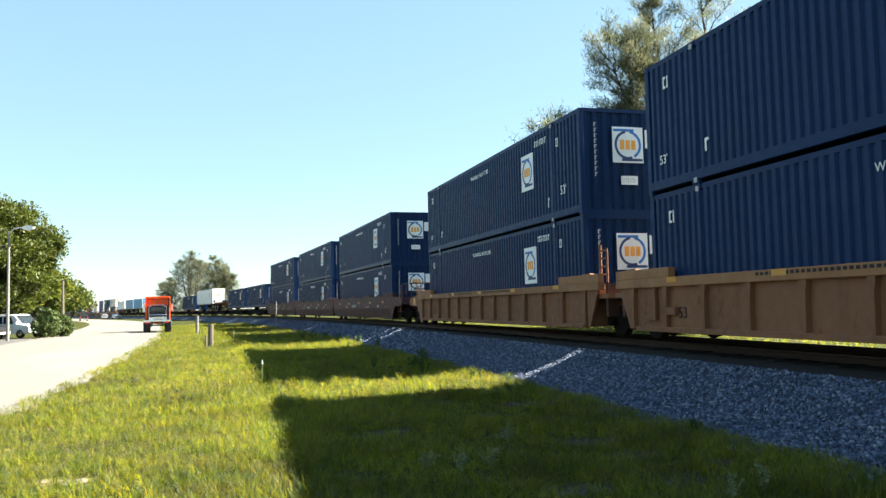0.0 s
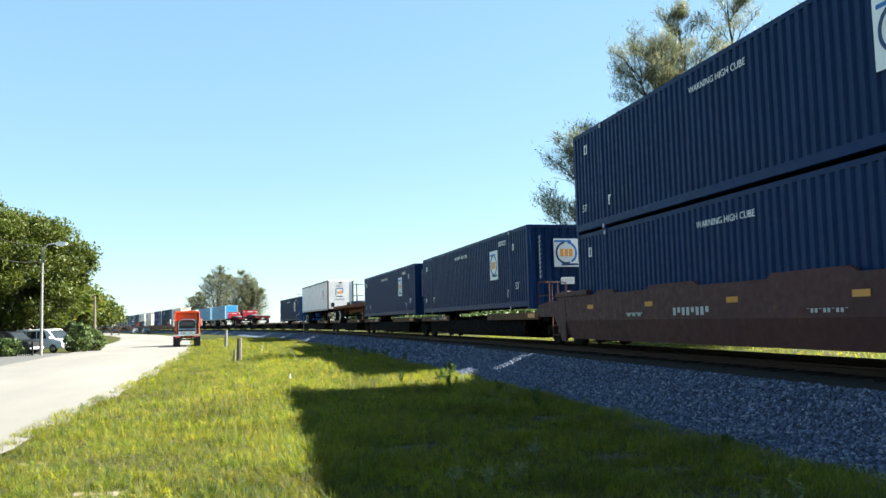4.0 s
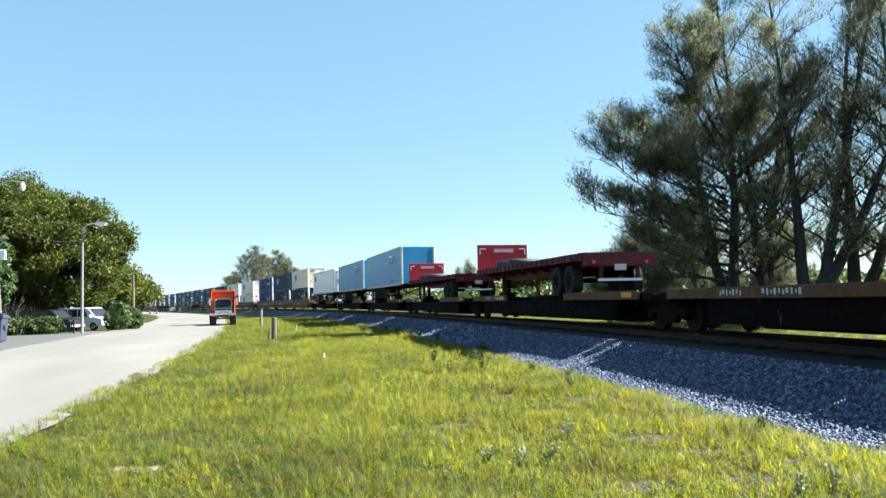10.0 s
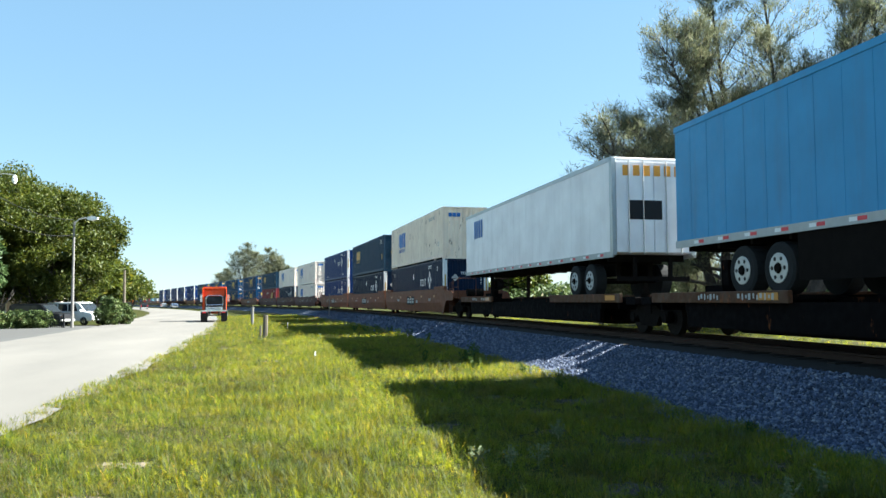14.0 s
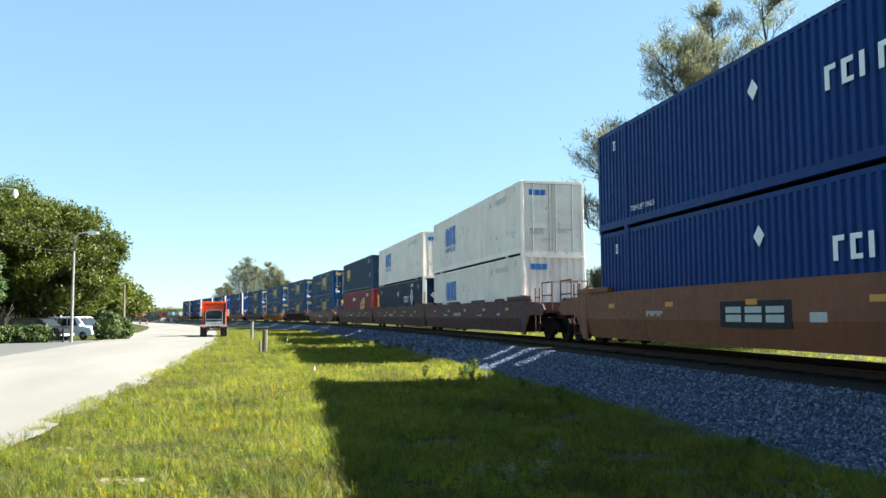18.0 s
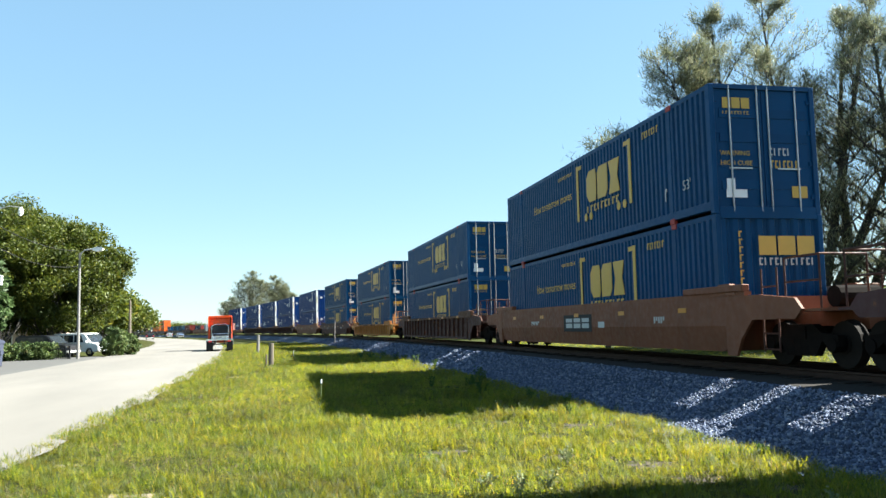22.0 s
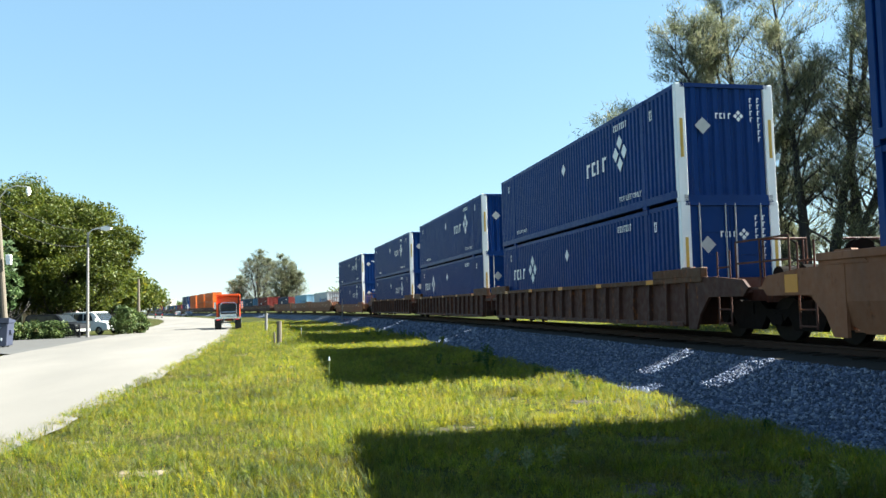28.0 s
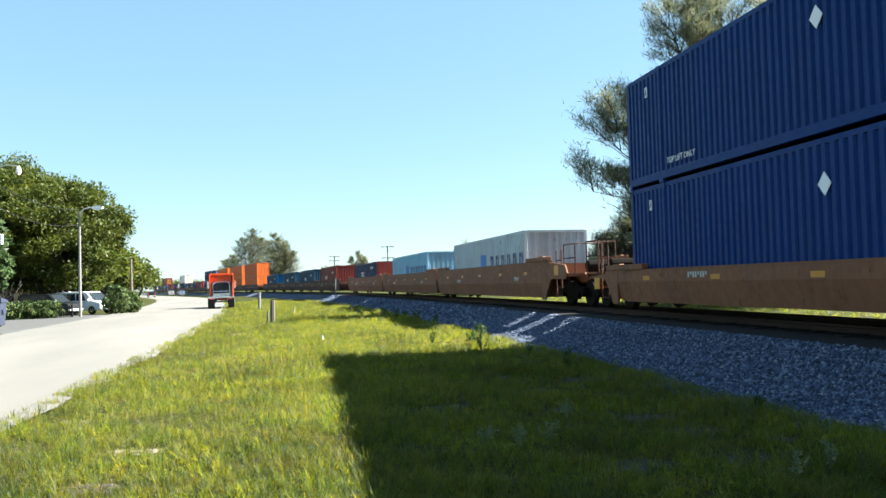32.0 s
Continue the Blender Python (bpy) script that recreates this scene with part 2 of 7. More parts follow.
M = {
    "ground": material("grassy_ground", ground_build),
    "road": material("worn_pale_asphalt", road_build),
    "stone": material("ballast_stone", stone_build),
    "gravel": material("ballast_bed", gravel_build),
    "bark": material("bark", bark_build),
    "glass": material("dark_glass", glass_build),
    "navy": paint("navy_container_paint", (0.003, 0.021, 0.076), 0.42, 0.15, spec=0.14, grime=(0.012, 0.016, 0.024)),
    "csxblue": paint("mid_blue_container_paint", (0.002, 0.044, 0.122), 0.42, 0.15, spec=0.14, grime=(0.012, 0.016, 0.024)),
    "umax": paint("deep_blue_container_paint", (0.002, 0.028, 0.135), 0.42, 0.15, spec=0.14, grime=(0.012, 0.016, 0.024)),
    "ink": paint("blue_black_container_paint", (0.003, 0.015, 0.045), 0.45, 0.25, spec=0.14, grime=(0.012, 0.016, 0.024)),
    "teal": paint("dark_teal_container_paint", (0.005, 0.036, 0.075), 0.55, 0.3, grime=(0.012, 0.016, 0.024)),
    "red_box": paint("dull_red_container_paint", (0.20, 0.022, 0.03), 0.5, 0.4),
    "maroon": paint("maroon_container_paint", (0.16, 0.02, 0.015), 0.5, 0.4),
    "white_box": paint("weathered_white_container_paint", (1.0, 0.80, 0.685), 0.5, 0.3, 0.035, grime=(0.25, 0.18, 0.11)),
    "beige": paint("weathered_beige_container_paint", (0.95, 0.74, 0.585), 0.5, 0.4, 0.10, grime=(0.25, 0.16, 0.09)),
    "grey_box": paint("pale_grey_container_paint", (0.42, 0.46, 0.48), 0.5, 0.4, 0.08),
    "ltblue": paint("light_blue_container_paint", (0.22, 0.42, 0.55), 0.5, 0.4),
    "orange_box": paint("orange_container_paint", (0.62, 0.13, 0.02), 0.5, 0.25),
    "white_trailer": paint("white_trailer_paint", (0.92, 0.85, 0.84), 0.35, 0.15, grime=(0.3, 0.27, 0.22)),
    "blue_trailer": paint("sky_blue_trailer_paint", (0.045, 0.26, 0.50), 0.35, 0.3),
    # Trailer frame red is darkened for shade; the headboard keeps a brighter red.
    "red_trailer": paint("shaded_red_trailer_paint", (0.075, 0.006, 0.008), 0.65, 0.3, grime=(0.02, 0.01, 0.01)),
    "red_panel": paint("red_headboard_paint", (0.34, 0.018, 0.035), 0.5, 0.25),
    "rust_trailer": paint("rusty_orange_trailer_paint", (0.19, 0.065, 0.02), 0.7, 0.5, 0.5),
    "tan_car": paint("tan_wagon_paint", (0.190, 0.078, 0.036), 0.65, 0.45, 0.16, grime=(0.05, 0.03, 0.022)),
    "yellow_car": paint("faded_yellow_wagon_paint", (0.37, 0.155, 0.032), 0.7, 0.4, 0.2, grime=(0.06, 0.035, 0.02)),
    "brown_car": paint("rust_brown_wagon_paint", (0.165, 0.058, 0.026), 0.6, 0.3, 0.03, grime=(0.04, 0.02, 0.012)),
    "maroon_car": paint("dark_maroon_wagon_paint", (0.066, 0.023, 0.021), 0.6, 0.3, 0.03, grime=(0.012, 0.011, 0.011)),
    "rustrib_car": paint("rusted_wagon_paint", (0.060, 0.024, 0.016), 0.7, 0.4, 0.25, grime=(0.012, 0.011, 0.011)),
    "spine": paint("near_black_wagon_paint", (0.004, 0.003, 0.003), 0.9, 0.1, 0.02, spec=0.05, grime=(0.012, 0.011, 0.011)),
    "spine_edge": paint("weathered_orange_edge_paint", (0.085, 0.036, 0.014), 0.7, 0.5, 0.3),
    # Chords of the tan ribbed wagons, a paler tone than their sides.
    "tan_chord": paint("pale_tan_edge_paint", (0.27, 0.122, 0.052), 0.6, 0.45, 0.06, grime=(0.06, 0.035, 0.022)),
    "casting_red": plain("red_painted_casting", (0.28, 0.03, 0.02), 0.6, 0, 0.4),
    "hitch": paint("rust_red_hitch_paint", (0.10, 0.03, 0.018), 0.7, 0.3, 0.1),
    "drive": plain("grey_driveway_asphalt", (0.062, 0.059, 0.055), 0.9, 0, 0.25, 1.5),
    "bogie": plain("grimy_cast_steel", (0.010, 0.008, 0.007), 0.9, 0.0, 0.4, 6.0, 0.12),
    "wheel": plain("dark_steel_wheel", (0.016, 0.013, 0.011), 0.75, 0.0, 0.4, 6.0, 0.2),
    "steel": plain("galvanised_steel", (0.45, 0.45, 0.44), 0.4, 0.7, 0.2),
    "rail": plain("rusty_rail_steel", (0.035, 0.02, 0.014), 0.6, 0.3, 0.4),
    "tie": plain("creosoted_timber", (0.02, 0.016, 0.013), 0.9, 0, 0.4),
    "white": plain("white_marking_paint", (0.78, 0.78, 0.76), 0.5, 0, 0.06),
    "yellow": plain("yellow_marking_paint", (0.52, 0.32, 0.045), 0.5, 0, 0.10),
    "reflect": plain("amber_reflector", (0.50, 0.21, 0.02), 0.3, 0, 0.1),
    "redmark": plain("red_marking", (0.6, 0.03, 0.04), 0.4, 0, 0.1),
    "skymark": plain("bright_blue_marking", (0.012, 0.13, 0.42), 0.5, 0, 0.1),
    "navymark": plain("navy_marking", (0.01, 0.03, 0.12), 0.5, 0, 0.1),
    "orangemark": plain("orange_marking", (0.8, 0.33, 0.03), 0.5, 0, 0.1),
    "blackmark": plain("black_marking", (0.02, 0.02, 0.022), 0.6, 0, 0.2),
    "greymark": plain("faded_grey_marking", (0.42, 0.42, 0.40), 0.6, 0, 0.2),
    "trim": plain("dark_grey_trim", (0.07, 0.07, 0.065), 0.5, 0, 0.2),
    "rubber": plain("black_rubber", (0.02, 0.02, 0.02), 0.85, 0, 0.3),
    "canvas": plain("dark_tarpaulin", (0.03, 0.035, 0.05), 0.7, 0, 0.4),
    "wood": plain("grey_weathered_timber", (0.115, 0.095, 0.07), 0.9, 0, 0.35),
    "shade_bed": plain("shade_dark_ballast", (0.022, 0.019, 0.017), 0.9, 0, 0.5, 14),
    "concrete": plain("pale_concrete", (0.17, 0.16, 0.15), 0.85, 0, 0.2),
    "chrome": plain("bright_aluminium", (0.7, 0.7, 0.7), 0.25, 1.0, 0.1),
    "tractor": paint("orange_red_cab_paint", (0.62, 0.07, 0.012), 0.3, 0.15),
    "car_white": paint("white_car_paint", (0.75, 0.75, 0.74), 0.25, 0.08),
    "car_dark": paint("dark_car_paint", (0.010, 0.011, 0.013), 0.35, 0.08, spec=0.2),
    "car_blue": paint("blue_grey_car_paint", (0.10, 0.13, 0.2), 0.25, 0.08),
    "car_silver": paint("silver_car_paint", (0.4, 0.41, 0.42), 0.25, 0.08, metal=0.4),
    "bin": plain("dark_blue_plastic", (0.03, 0.035, 0.06), 0.5, 0, 0.2),
    "stucco": plain("peach_stucco", (0.55, 0.42, 0.34), 0.9, 0, 0.12, 3),
    "roof": plain("grey_shingle", (0.16, 0.15, 0.14), 0.9, 0, 0.3, 3),
    "soil": plain("dry_brown_soil", (0.042, 0.030, 0.020), 0.95, 0, 0.5, 12),
    "sand": plain("pale_sandy_soil", (0.17, 0.135, 0.09), 0.95, 0, 0.5, 12),
    "blade": leaf("grass_blade", (0.013, 0.033, 0.008), (0.075, 0.115, 0.019), (0.14, 0.115, 0.06), 0.07, 0.5, 0.25, (5.2, 3.6, 0.68), True),
    "weed": leaf("broadleaf_weed", (0.025, 0.06, 0.01), (0.09, 0.14, 0.02), (0.2, 0.2, 0.06), 0.1, 0.4),
    "seed": leaf("seed_head", (0.13, 0.17, 0.07), (0.25, 0.28, 0.13), (0.4, 0.3, 0.15), 0.2, 0.3),
    "straw": leaf("dry_straw", (0.14, 0.105, 0.05), (0.27, 0.205, 0.10), (0.09, 0.055, 0.03), 0.3, 0.3),
    "needle": leaf("casuarina_needle", (0.085, 0.098, 0.055), (0.20, 0.21, 0.122), (0.20, 0.165, 0.085), 0.10, 0.5),
    "ficus": leaf("ficus_leaf", (0.034, 0.054, 0.008), (0.090, 0.108, 0.012), (0.13, 0.12, 0.014), 0.12, 0.45),
    "pale_leaf": leaf("pale_large_leaf", (0.03, 0.06, 0.02), (0.09, 0.14, 0.05), (0.2, 0.2, 0.1), 0.08, 0.35),
    "bush": leaf("bush_leaf", (0.04, 0.07, 0.02), (0.11, 0.15, 0.045), (0.17, 0.15, 0.06), 0.1, 0.3),
}


# ---- mesh helpers ----
def box(bm, x0, y0, z0, x1, y1, z1):
    v = [bm.verts.new((x, y, z)) for z in (z0, z1) for x, y in ((x0, y0), (x1, y0), (x1, y1), (x0, y1))]
    for f in ((3, 2, 1, 0), (4, 5, 6, 7), (0, 1, 5, 4), (1, 2, 6, 5), (2, 3, 7, 6), (3, 0, 4, 7)):
        bm.faces.new([v[k] for k in f])


def prism(bm, outline, axis, a, b):
    """An outline of (u, v) pairs drawn out along an axis from a to b."""
    def at(p, w):
        return {"x": (w, p[0], p[1]), "y": (p[0], w, p[1]), "z": (p[0], p[1], w)}[axis]
    lo, hi = [bm.verts.new(at(p, a)) for p in outline], [bm.verts.new(at(p, b)) for p in outline]
    n = len(outline)
    for k in range(n):
        bm.faces.new((lo[k], lo[(k + 1) % n], hi[(k + 1) % n], hi[k]))
    bm.faces.new(lo[::-1])
    bm.faces.new(hi)


def tube(bm, p, q, r, r2=None, n=8, caps=True):
    p, q = Vector(p), Vector(q)
    r2 = r if r2 is None else r2
    d = (q - p).normalized()
    a = d.orthogonal().normalized()
    b = d.cross(a)
    rings = [[bm.verts.new(c + (a * math.cos(2 * math.pi * k / n) + b * math.sin(2 * math.pi * k / n)) * rr) for k in range(n)] for c, rr in ((p, r), (q, r2))]
    for k in range(n):
        bm.faces.new((rings[0][k], rings[0][(k + 1) % n], rings[1][(k + 1) % n], rings[1][k]))
    if caps:
        bm.faces.new(rings[0][::-1])
        bm.faces.new(rings[1])


def mesh_of(name, bm, mat, bevel=0.0, smooth=False):
    if bevel:
        bmesh.ops.bevel(bm, geom=bm.edges[:], offset=bevel, segments=1, affect="EDGES")
    bmesh.ops.recalc_face_normals(bm, faces=bm.faces[:])
    me = bpy.data.meshes.new(name)
    bm.to_mesh(me)
    bm.free()
    me.materials.append(M[mat])
    if smooth:
        me.polygons.foreach_set("use_smooth", [True] * len(me.polygons))
    return me


def part(name, bm, mat, parent, label="", bevel=0.0, smooth=False):
    ob = new(name, mesh_of(name, bm, mat, bevel, smooth))
    ob.parent = parent
    return tagged(ob, label)


def share(name, me, parent, m=None):
    ob = new(name, me)
    ob.parent = parent
    if m is not None:
        ob.matrix_basis = m
    return ob


def boxes(*rows):
    bm = bmesh.new()
    for r in rows:
        box(bm, *r)
    return bm


def tubes(*rows, n=8):
    bm = bmesh.new()
    for p, q, r in rows:
        tube(bm, p, q, r, n=n)
    return bm


def thing(name, label, category, group="", kind=""):
    return tagged(new(name), label, category, group, kind)


def flat_mesh(name, verts, faces, mat, smooth=False):
    me = bpy.data.meshes.new(name)
    me.from_pydata(verts, [], faces)
    me.materials.append(M[mat])
    if smooth:
        me.polygons.foreach_set("use_smooth", [True] * len(me.polygons))
    return me


def fast_mesh(name, verts, faces, mat):
    """Joined small pieces from numpy arrays: verts (n, 3), faces (m, 3 or 4)."""
    me = bpy.data.meshes.new(name)
    k = faces.shape[1]
    me.vertices.add(len(verts))
    me.vertices.foreach_set("co", np.ascontiguousarray(verts, dtype=np.float32).ravel())
    me.loops.add(faces.size)
    me.loops.foreach_set("vertex_index", np.ascontiguousarray(faces, dtype=np.int32).ravel())
    me.polygons.add(len(faces))
    me.polygons.foreach_set("loop_start", np.arange(0, faces.size, k, dtype=np.int32))
    me.update(calc_edges=True)
    me.materials.append(M[mat])
    return me


LETTERS = {}


def lettering(text, size, mat, parent, place, facing="side", bold=0.0, stretch=1.0, name="lettering"):
    """Painted words: a flat mesh 4 mm proud. facing: side (towards -x, read along +y to -y) or end (towards -y)."""
    key = (text, size, mat, facing, stretch)
    if key not in LETTERS:
        cu = bpy.data.curves.new("words", "FONT")
        cu.body, cu.size, cu.extrude, cu.offset = text, size, 0.0015, bold
        cu.resolution_u = 2
        ob = bpy.data.objects.new("words", cu)
        scene.collection.objects.link(ob)
        me = bpy.data.meshes.new_from_object(ob.evaluated_get(bpy.context.evaluated_depsgraph_get()))
        bpy.data.objects.remove(ob)
        turn = pose(0, 0, 0, 90, 0, -90) if facing == "side" else pose(0, 0, 0, 90, 0, 0)
        me.transform(turn @ Matrix.Diagonal((stretch, 1, 1, 1)))
        me.materials.clear()
        me.materials.append(M[mat])
        LETTERS[key] = me
    ob = tagged(new(name, LETTERS[key]), kind="stuff")
    ob.parent = parent
    ob.location = place
    return ob


# ---- ground, road, track bed ----
def spread(near, step, reach):
    """Coordinates close together within near of nought and ever wider out to reach."""
    out, x, d = [0.0], 0.0, step
    while x < reach:
        x += d
        out.append(x)
        if x > near:
            d *= 1.35
    return sorted({-v for v in out} | set(out))


def swell(x, y):
    return -0.02 + 0.018 * np.sin(x * 0.9 + 1.3) * np.sin(y * 0.61 + 0.4) + 0.012 * np.sin(x * 1.7 + y * 1.3)


xs, ys = spread(26, 0.8, 3500), spread(70, 0.9, 3500)
verts = [(x, y, GROUND + (swell(x, y) if abs(x) < 60 and abs(y) < 120 else 0)) for y in ys for x in xs]
w = len(xs)
faces = [(j * w + i, j * w + i + 1, (j + 1) * w + i + 1, (j + 1) * w + i) for j in range(len(ys) - 1) for i in range(w - 1)]
ground = tagged(new("ground", flat_mesh("ground", verts, faces, "ground", True)), "uneven sunlit grass verge with dry patches", "ground", kind="structure")


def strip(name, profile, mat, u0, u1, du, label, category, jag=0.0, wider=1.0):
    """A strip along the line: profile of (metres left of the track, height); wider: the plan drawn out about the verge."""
    us = list(np.arange(u0, u1 + du, du))
    vs, k = [], len(profile)
    for u in us:
        for j, (off, z) in enumerate(profile):
            o = off + (jag * noise.noise((u * 0.35, j * 9.0, 7)) + jag * 0.5 * noise.noise((u * 1.7, j * 9.0, 2)) if j in (0, k - 1) else 0)
            x, y, a = line(u, -o)
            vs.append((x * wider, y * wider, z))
    fs = [(i * k + j + 1, i * k + j, (i + 1) * k + j, (i + 1) * k + j + 1) for i in range(len(us) - 1) for j in range(k - 1)]
    return tagged(new(name, flat_mesh(name, vs, fs, mat)), label, category, kind="structure")


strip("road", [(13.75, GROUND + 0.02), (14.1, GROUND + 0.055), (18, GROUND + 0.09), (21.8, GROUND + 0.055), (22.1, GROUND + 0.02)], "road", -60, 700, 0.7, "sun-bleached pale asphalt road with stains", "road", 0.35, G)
strip("ballast", [(4.75, GROUND - 0.09), (4.35, GROUND - 0.01), (3.75, -0.77), (3.0, -0.53), (2.2, -0.2), (1.5, -0.17), (-1.5, -0.17), (-2.0, -0.2), (-3.8, -0.77), (-4.5, GROUND - 0.02), (-4.9, GROUND - 0.09)], "gravel", -120, 900, 0.8, "bank of grey crushed stone ballast under the track", "ballast", 0.3)
# The shade under the train and along the rails, painted as a dark strip.
strip("track_bed", [(2.25, -0.21), (2.05, -0.16), (-1.8, -0.16), (-2.0, -0.2)], "shade_bed", -120, 900, 0.8, "stone bed between and beside the rails, darkened for shade", "ballast", 0.12)

RAIL = [(-0.036, 0.0), (-0.036, -0.035), (-0.009, -0.05), (-0.009, -0.14), (-0.07, -0.155), (-0.07, -0.17), (0.07, -0.17), (0.07, -0.155), (0.009, -0.14), (0.009, -0.05), (0.036, -0.035), (0.036, 0.0)]
for side in (-0.75, 0.75):
    us = np.arange(-120, 900, 4.0)
    vs = []
    for u in us:
        for a, z in RAIL:
            x, y, _ = line(u, side + a)
            vs.append((x, y, z - 0.005))
    k = len(RAIL)
    fs = [(i * k + j, i * k + (j + 1) % k, (i + 1) * k + (j + 1) % k, (i + 1) * k + j) for i in range(len(us) - 1) for j in range(k)]
    tagged(new("rail", flat_mesh("rail", vs, fs, "rail")), "rusty steel rail with a worn head", "rail", "rails", "structure")

track_bed = tagged(new("sleepers"), "row of dark timber sleepers under the rails", "sleepers", kind="structure")
bm = boxes((-1.3, -0.11, -0.2, 1.3, 0.11, -0.145))
SLEEPER = mesh_of("sleeper", bm, "tie", 0.01)
for k in range(200):
    x, y, a = line(2 + k * 0.52)
    share("sleeper", SLEEPER, track_bed, pose(x, y, 0.012 * math.sin(k * 2.3), 0, 0, math.degrees(a) + math.sin(k * 1.7)))

# loose stones on the bank: a lumpy six-pointed pebble for each, squashed and turned at random
rng = np.random.default_rng(4)
OCTA = np.array([(1, 0, 0), (-1, 0, 0), (0, 1, 0), (0, -1, 0), (0, 0, 1), (0, 0, -1)], dtype=float)
OFACE = np.array([(0, 2, 4), (2, 1, 4), (1, 3, 4), (3, 0, 4), (2, 0, 5), (1, 2, 5), (3, 1, 5), (0, 3, 5)])


def stones(count, u0, u1, power, size):
    u = u0 + (u1 - u0) * rng.random(count) ** power
    off = 2.1 + 2.45 * rng.random(count)
    z = np.interp(off, [1.3, 1.5, 2.2, 3.0, 3.75, 4.35, 4.75], [-0.17, -0.17, -0.2, -0.53, -0.77, GROUND - 0.01, GROUND - 0.05])
    a = np.maximum(0, (u - BEND_Y) / BEND_R)
    base = np.stack([TRACK_X - BEND_R * (1 - np.cos(a)) - off * np.cos(a), BEND_Y + BEND_R * np.sin(a) - off * np.sin(a), z + 0.008], 1)
    r = size * (0.55 + 0.9 * rng.random(count) ** 2)
    v = OCTA[None] * (0.6 + 0.75 * rng.random((count, 6, 1))) * r[:, None, None]
    q = rng.normal(size=(count, 4))
    q /= np.linalg.norm(q, axis=1, keepdims=True)
    w_, x_, y_, z_ = q.T
    rot = np.stack([1 - 2 * (y_ * y_ + z_ * z_), 2 * (x_ * y_ - z_ * w_), 2 * (x_ * z_ + y_ * w_), 2 * (x_ * y_ + z_ * w_), 1 - 2 * (x_ * x_ + z_ * z_), 2 * (y_ * z_ - x_ * w_), 2 * (x_ * z_ - y_ * w_), 2 * (y_ * z_ + x_ * w_), 1 - 2 * (x_ * x_ + y_ * y_)], 1).reshape(-1, 3, 3)
    v = np.einsum("nij,nkj->nki", rot, v) + base[:, None]
    f = OFACE[None] + (np.arange(count) * 6)[:, None, None]
    return v.reshape(-1, 3), f.reshape(-1, 3)


v1, f1 = stones(58000, 4.0, 30, 1.2, 0.029)
v2, f2 = stones(15000, 30, 95, 1.4, 0.062)
tagged(new("ballast_stones", fast_mesh("ballast_stones", np.concatenate([v1, v2]), np.concatenate([f1, f2 + len(v1)]), "stone")), "loose grey crushed stones on the track bank", "ballast", kind="stuff")


# ---- containers ----
CW, CH = 1.295, 2.896  # half width and height of a high-cube box


def ribbed(bm, a, b, z0, z1, at, depth, pitch, along="y"):
    """A corrugated sheet between a and b; at: the plane, depth: how far the ribs step back from it."""
    n = max(1, round((b - a) / pitch))
    p = (b - a) / n
    prof = []
    for k in range(n):
        s = a + k * p
        prof += [(s, 0), (s + p * 0.42, 0), (s + p * 0.56, 1), (s + p * 0.86, 1)]
    prof.append((b, 0))
    rows = []
    for z in (z0, z1):
        rows.append([bm.verts.new((at + depth * d, s, z) if along == "y" else (s, at + depth * d, z)) for s, d in prof])
    for k in range(len(prof) - 1):
        bm.faces.new((rows[0][k], rows[0][k + 1], rows[1][k + 1], rows[1][k]))


def box_shell(ob, mat, L, h, pitch, end):
    """The sheets of a box: two sides, the ends, roof and floor."""
    n, f = -L / 2, L / 2
    for side in (-1, 1):
        bm = bmesh.new()
        ribbed(bm, n + 0.1, f - 0.1, 0.27, h - 0.1, side * (CW - 0.012), -side * 0.046, pitch)
        part("side_panel", bm, mat, ob)
    bm = bmesh.new()
    ribbed(bm, -CW + 0.12, CW - 0.12, 0.2, h - 0.1, f - 0.03, -0.05, 0.3, "x")
    part("end_panel", bm, mat, ob)
    if end == "panel":
        bm = bmesh.new()
        ribbed(bm, -CW + 0.12, CW - 0.12, 0.16, h - 0.1, n + 0.03, 0.05, 0.3, "x")
        part("end_panel", bm, mat, ob)
    elif end == "slats":
        part("end_panel", boxes((-CW + 0.1, n + 0.09, 0.15, CW - 0.1, n + 0.12, h - 0.1)), mat, ob)
        for k in range(11):
            z = 0.22 + k * (h - 0.34) / 11
            part("end_slat", boxes((-CW + 0.1, n + 0.02, z, CW - 0.1, n + 0.09, z + 0.13)), mat, ob)
    part("roof_panel", boxes((-CW + 0.05, n + 0.1, h - 0.06, CW - 0.05, f - 0.1, h - 0.015)), mat, ob)
    part("floor_panel", boxes((-CW + 0.12, n + 0.1, 0.1, CW - 0.12, f - 0.1, 0.16)), "bogie", ob)


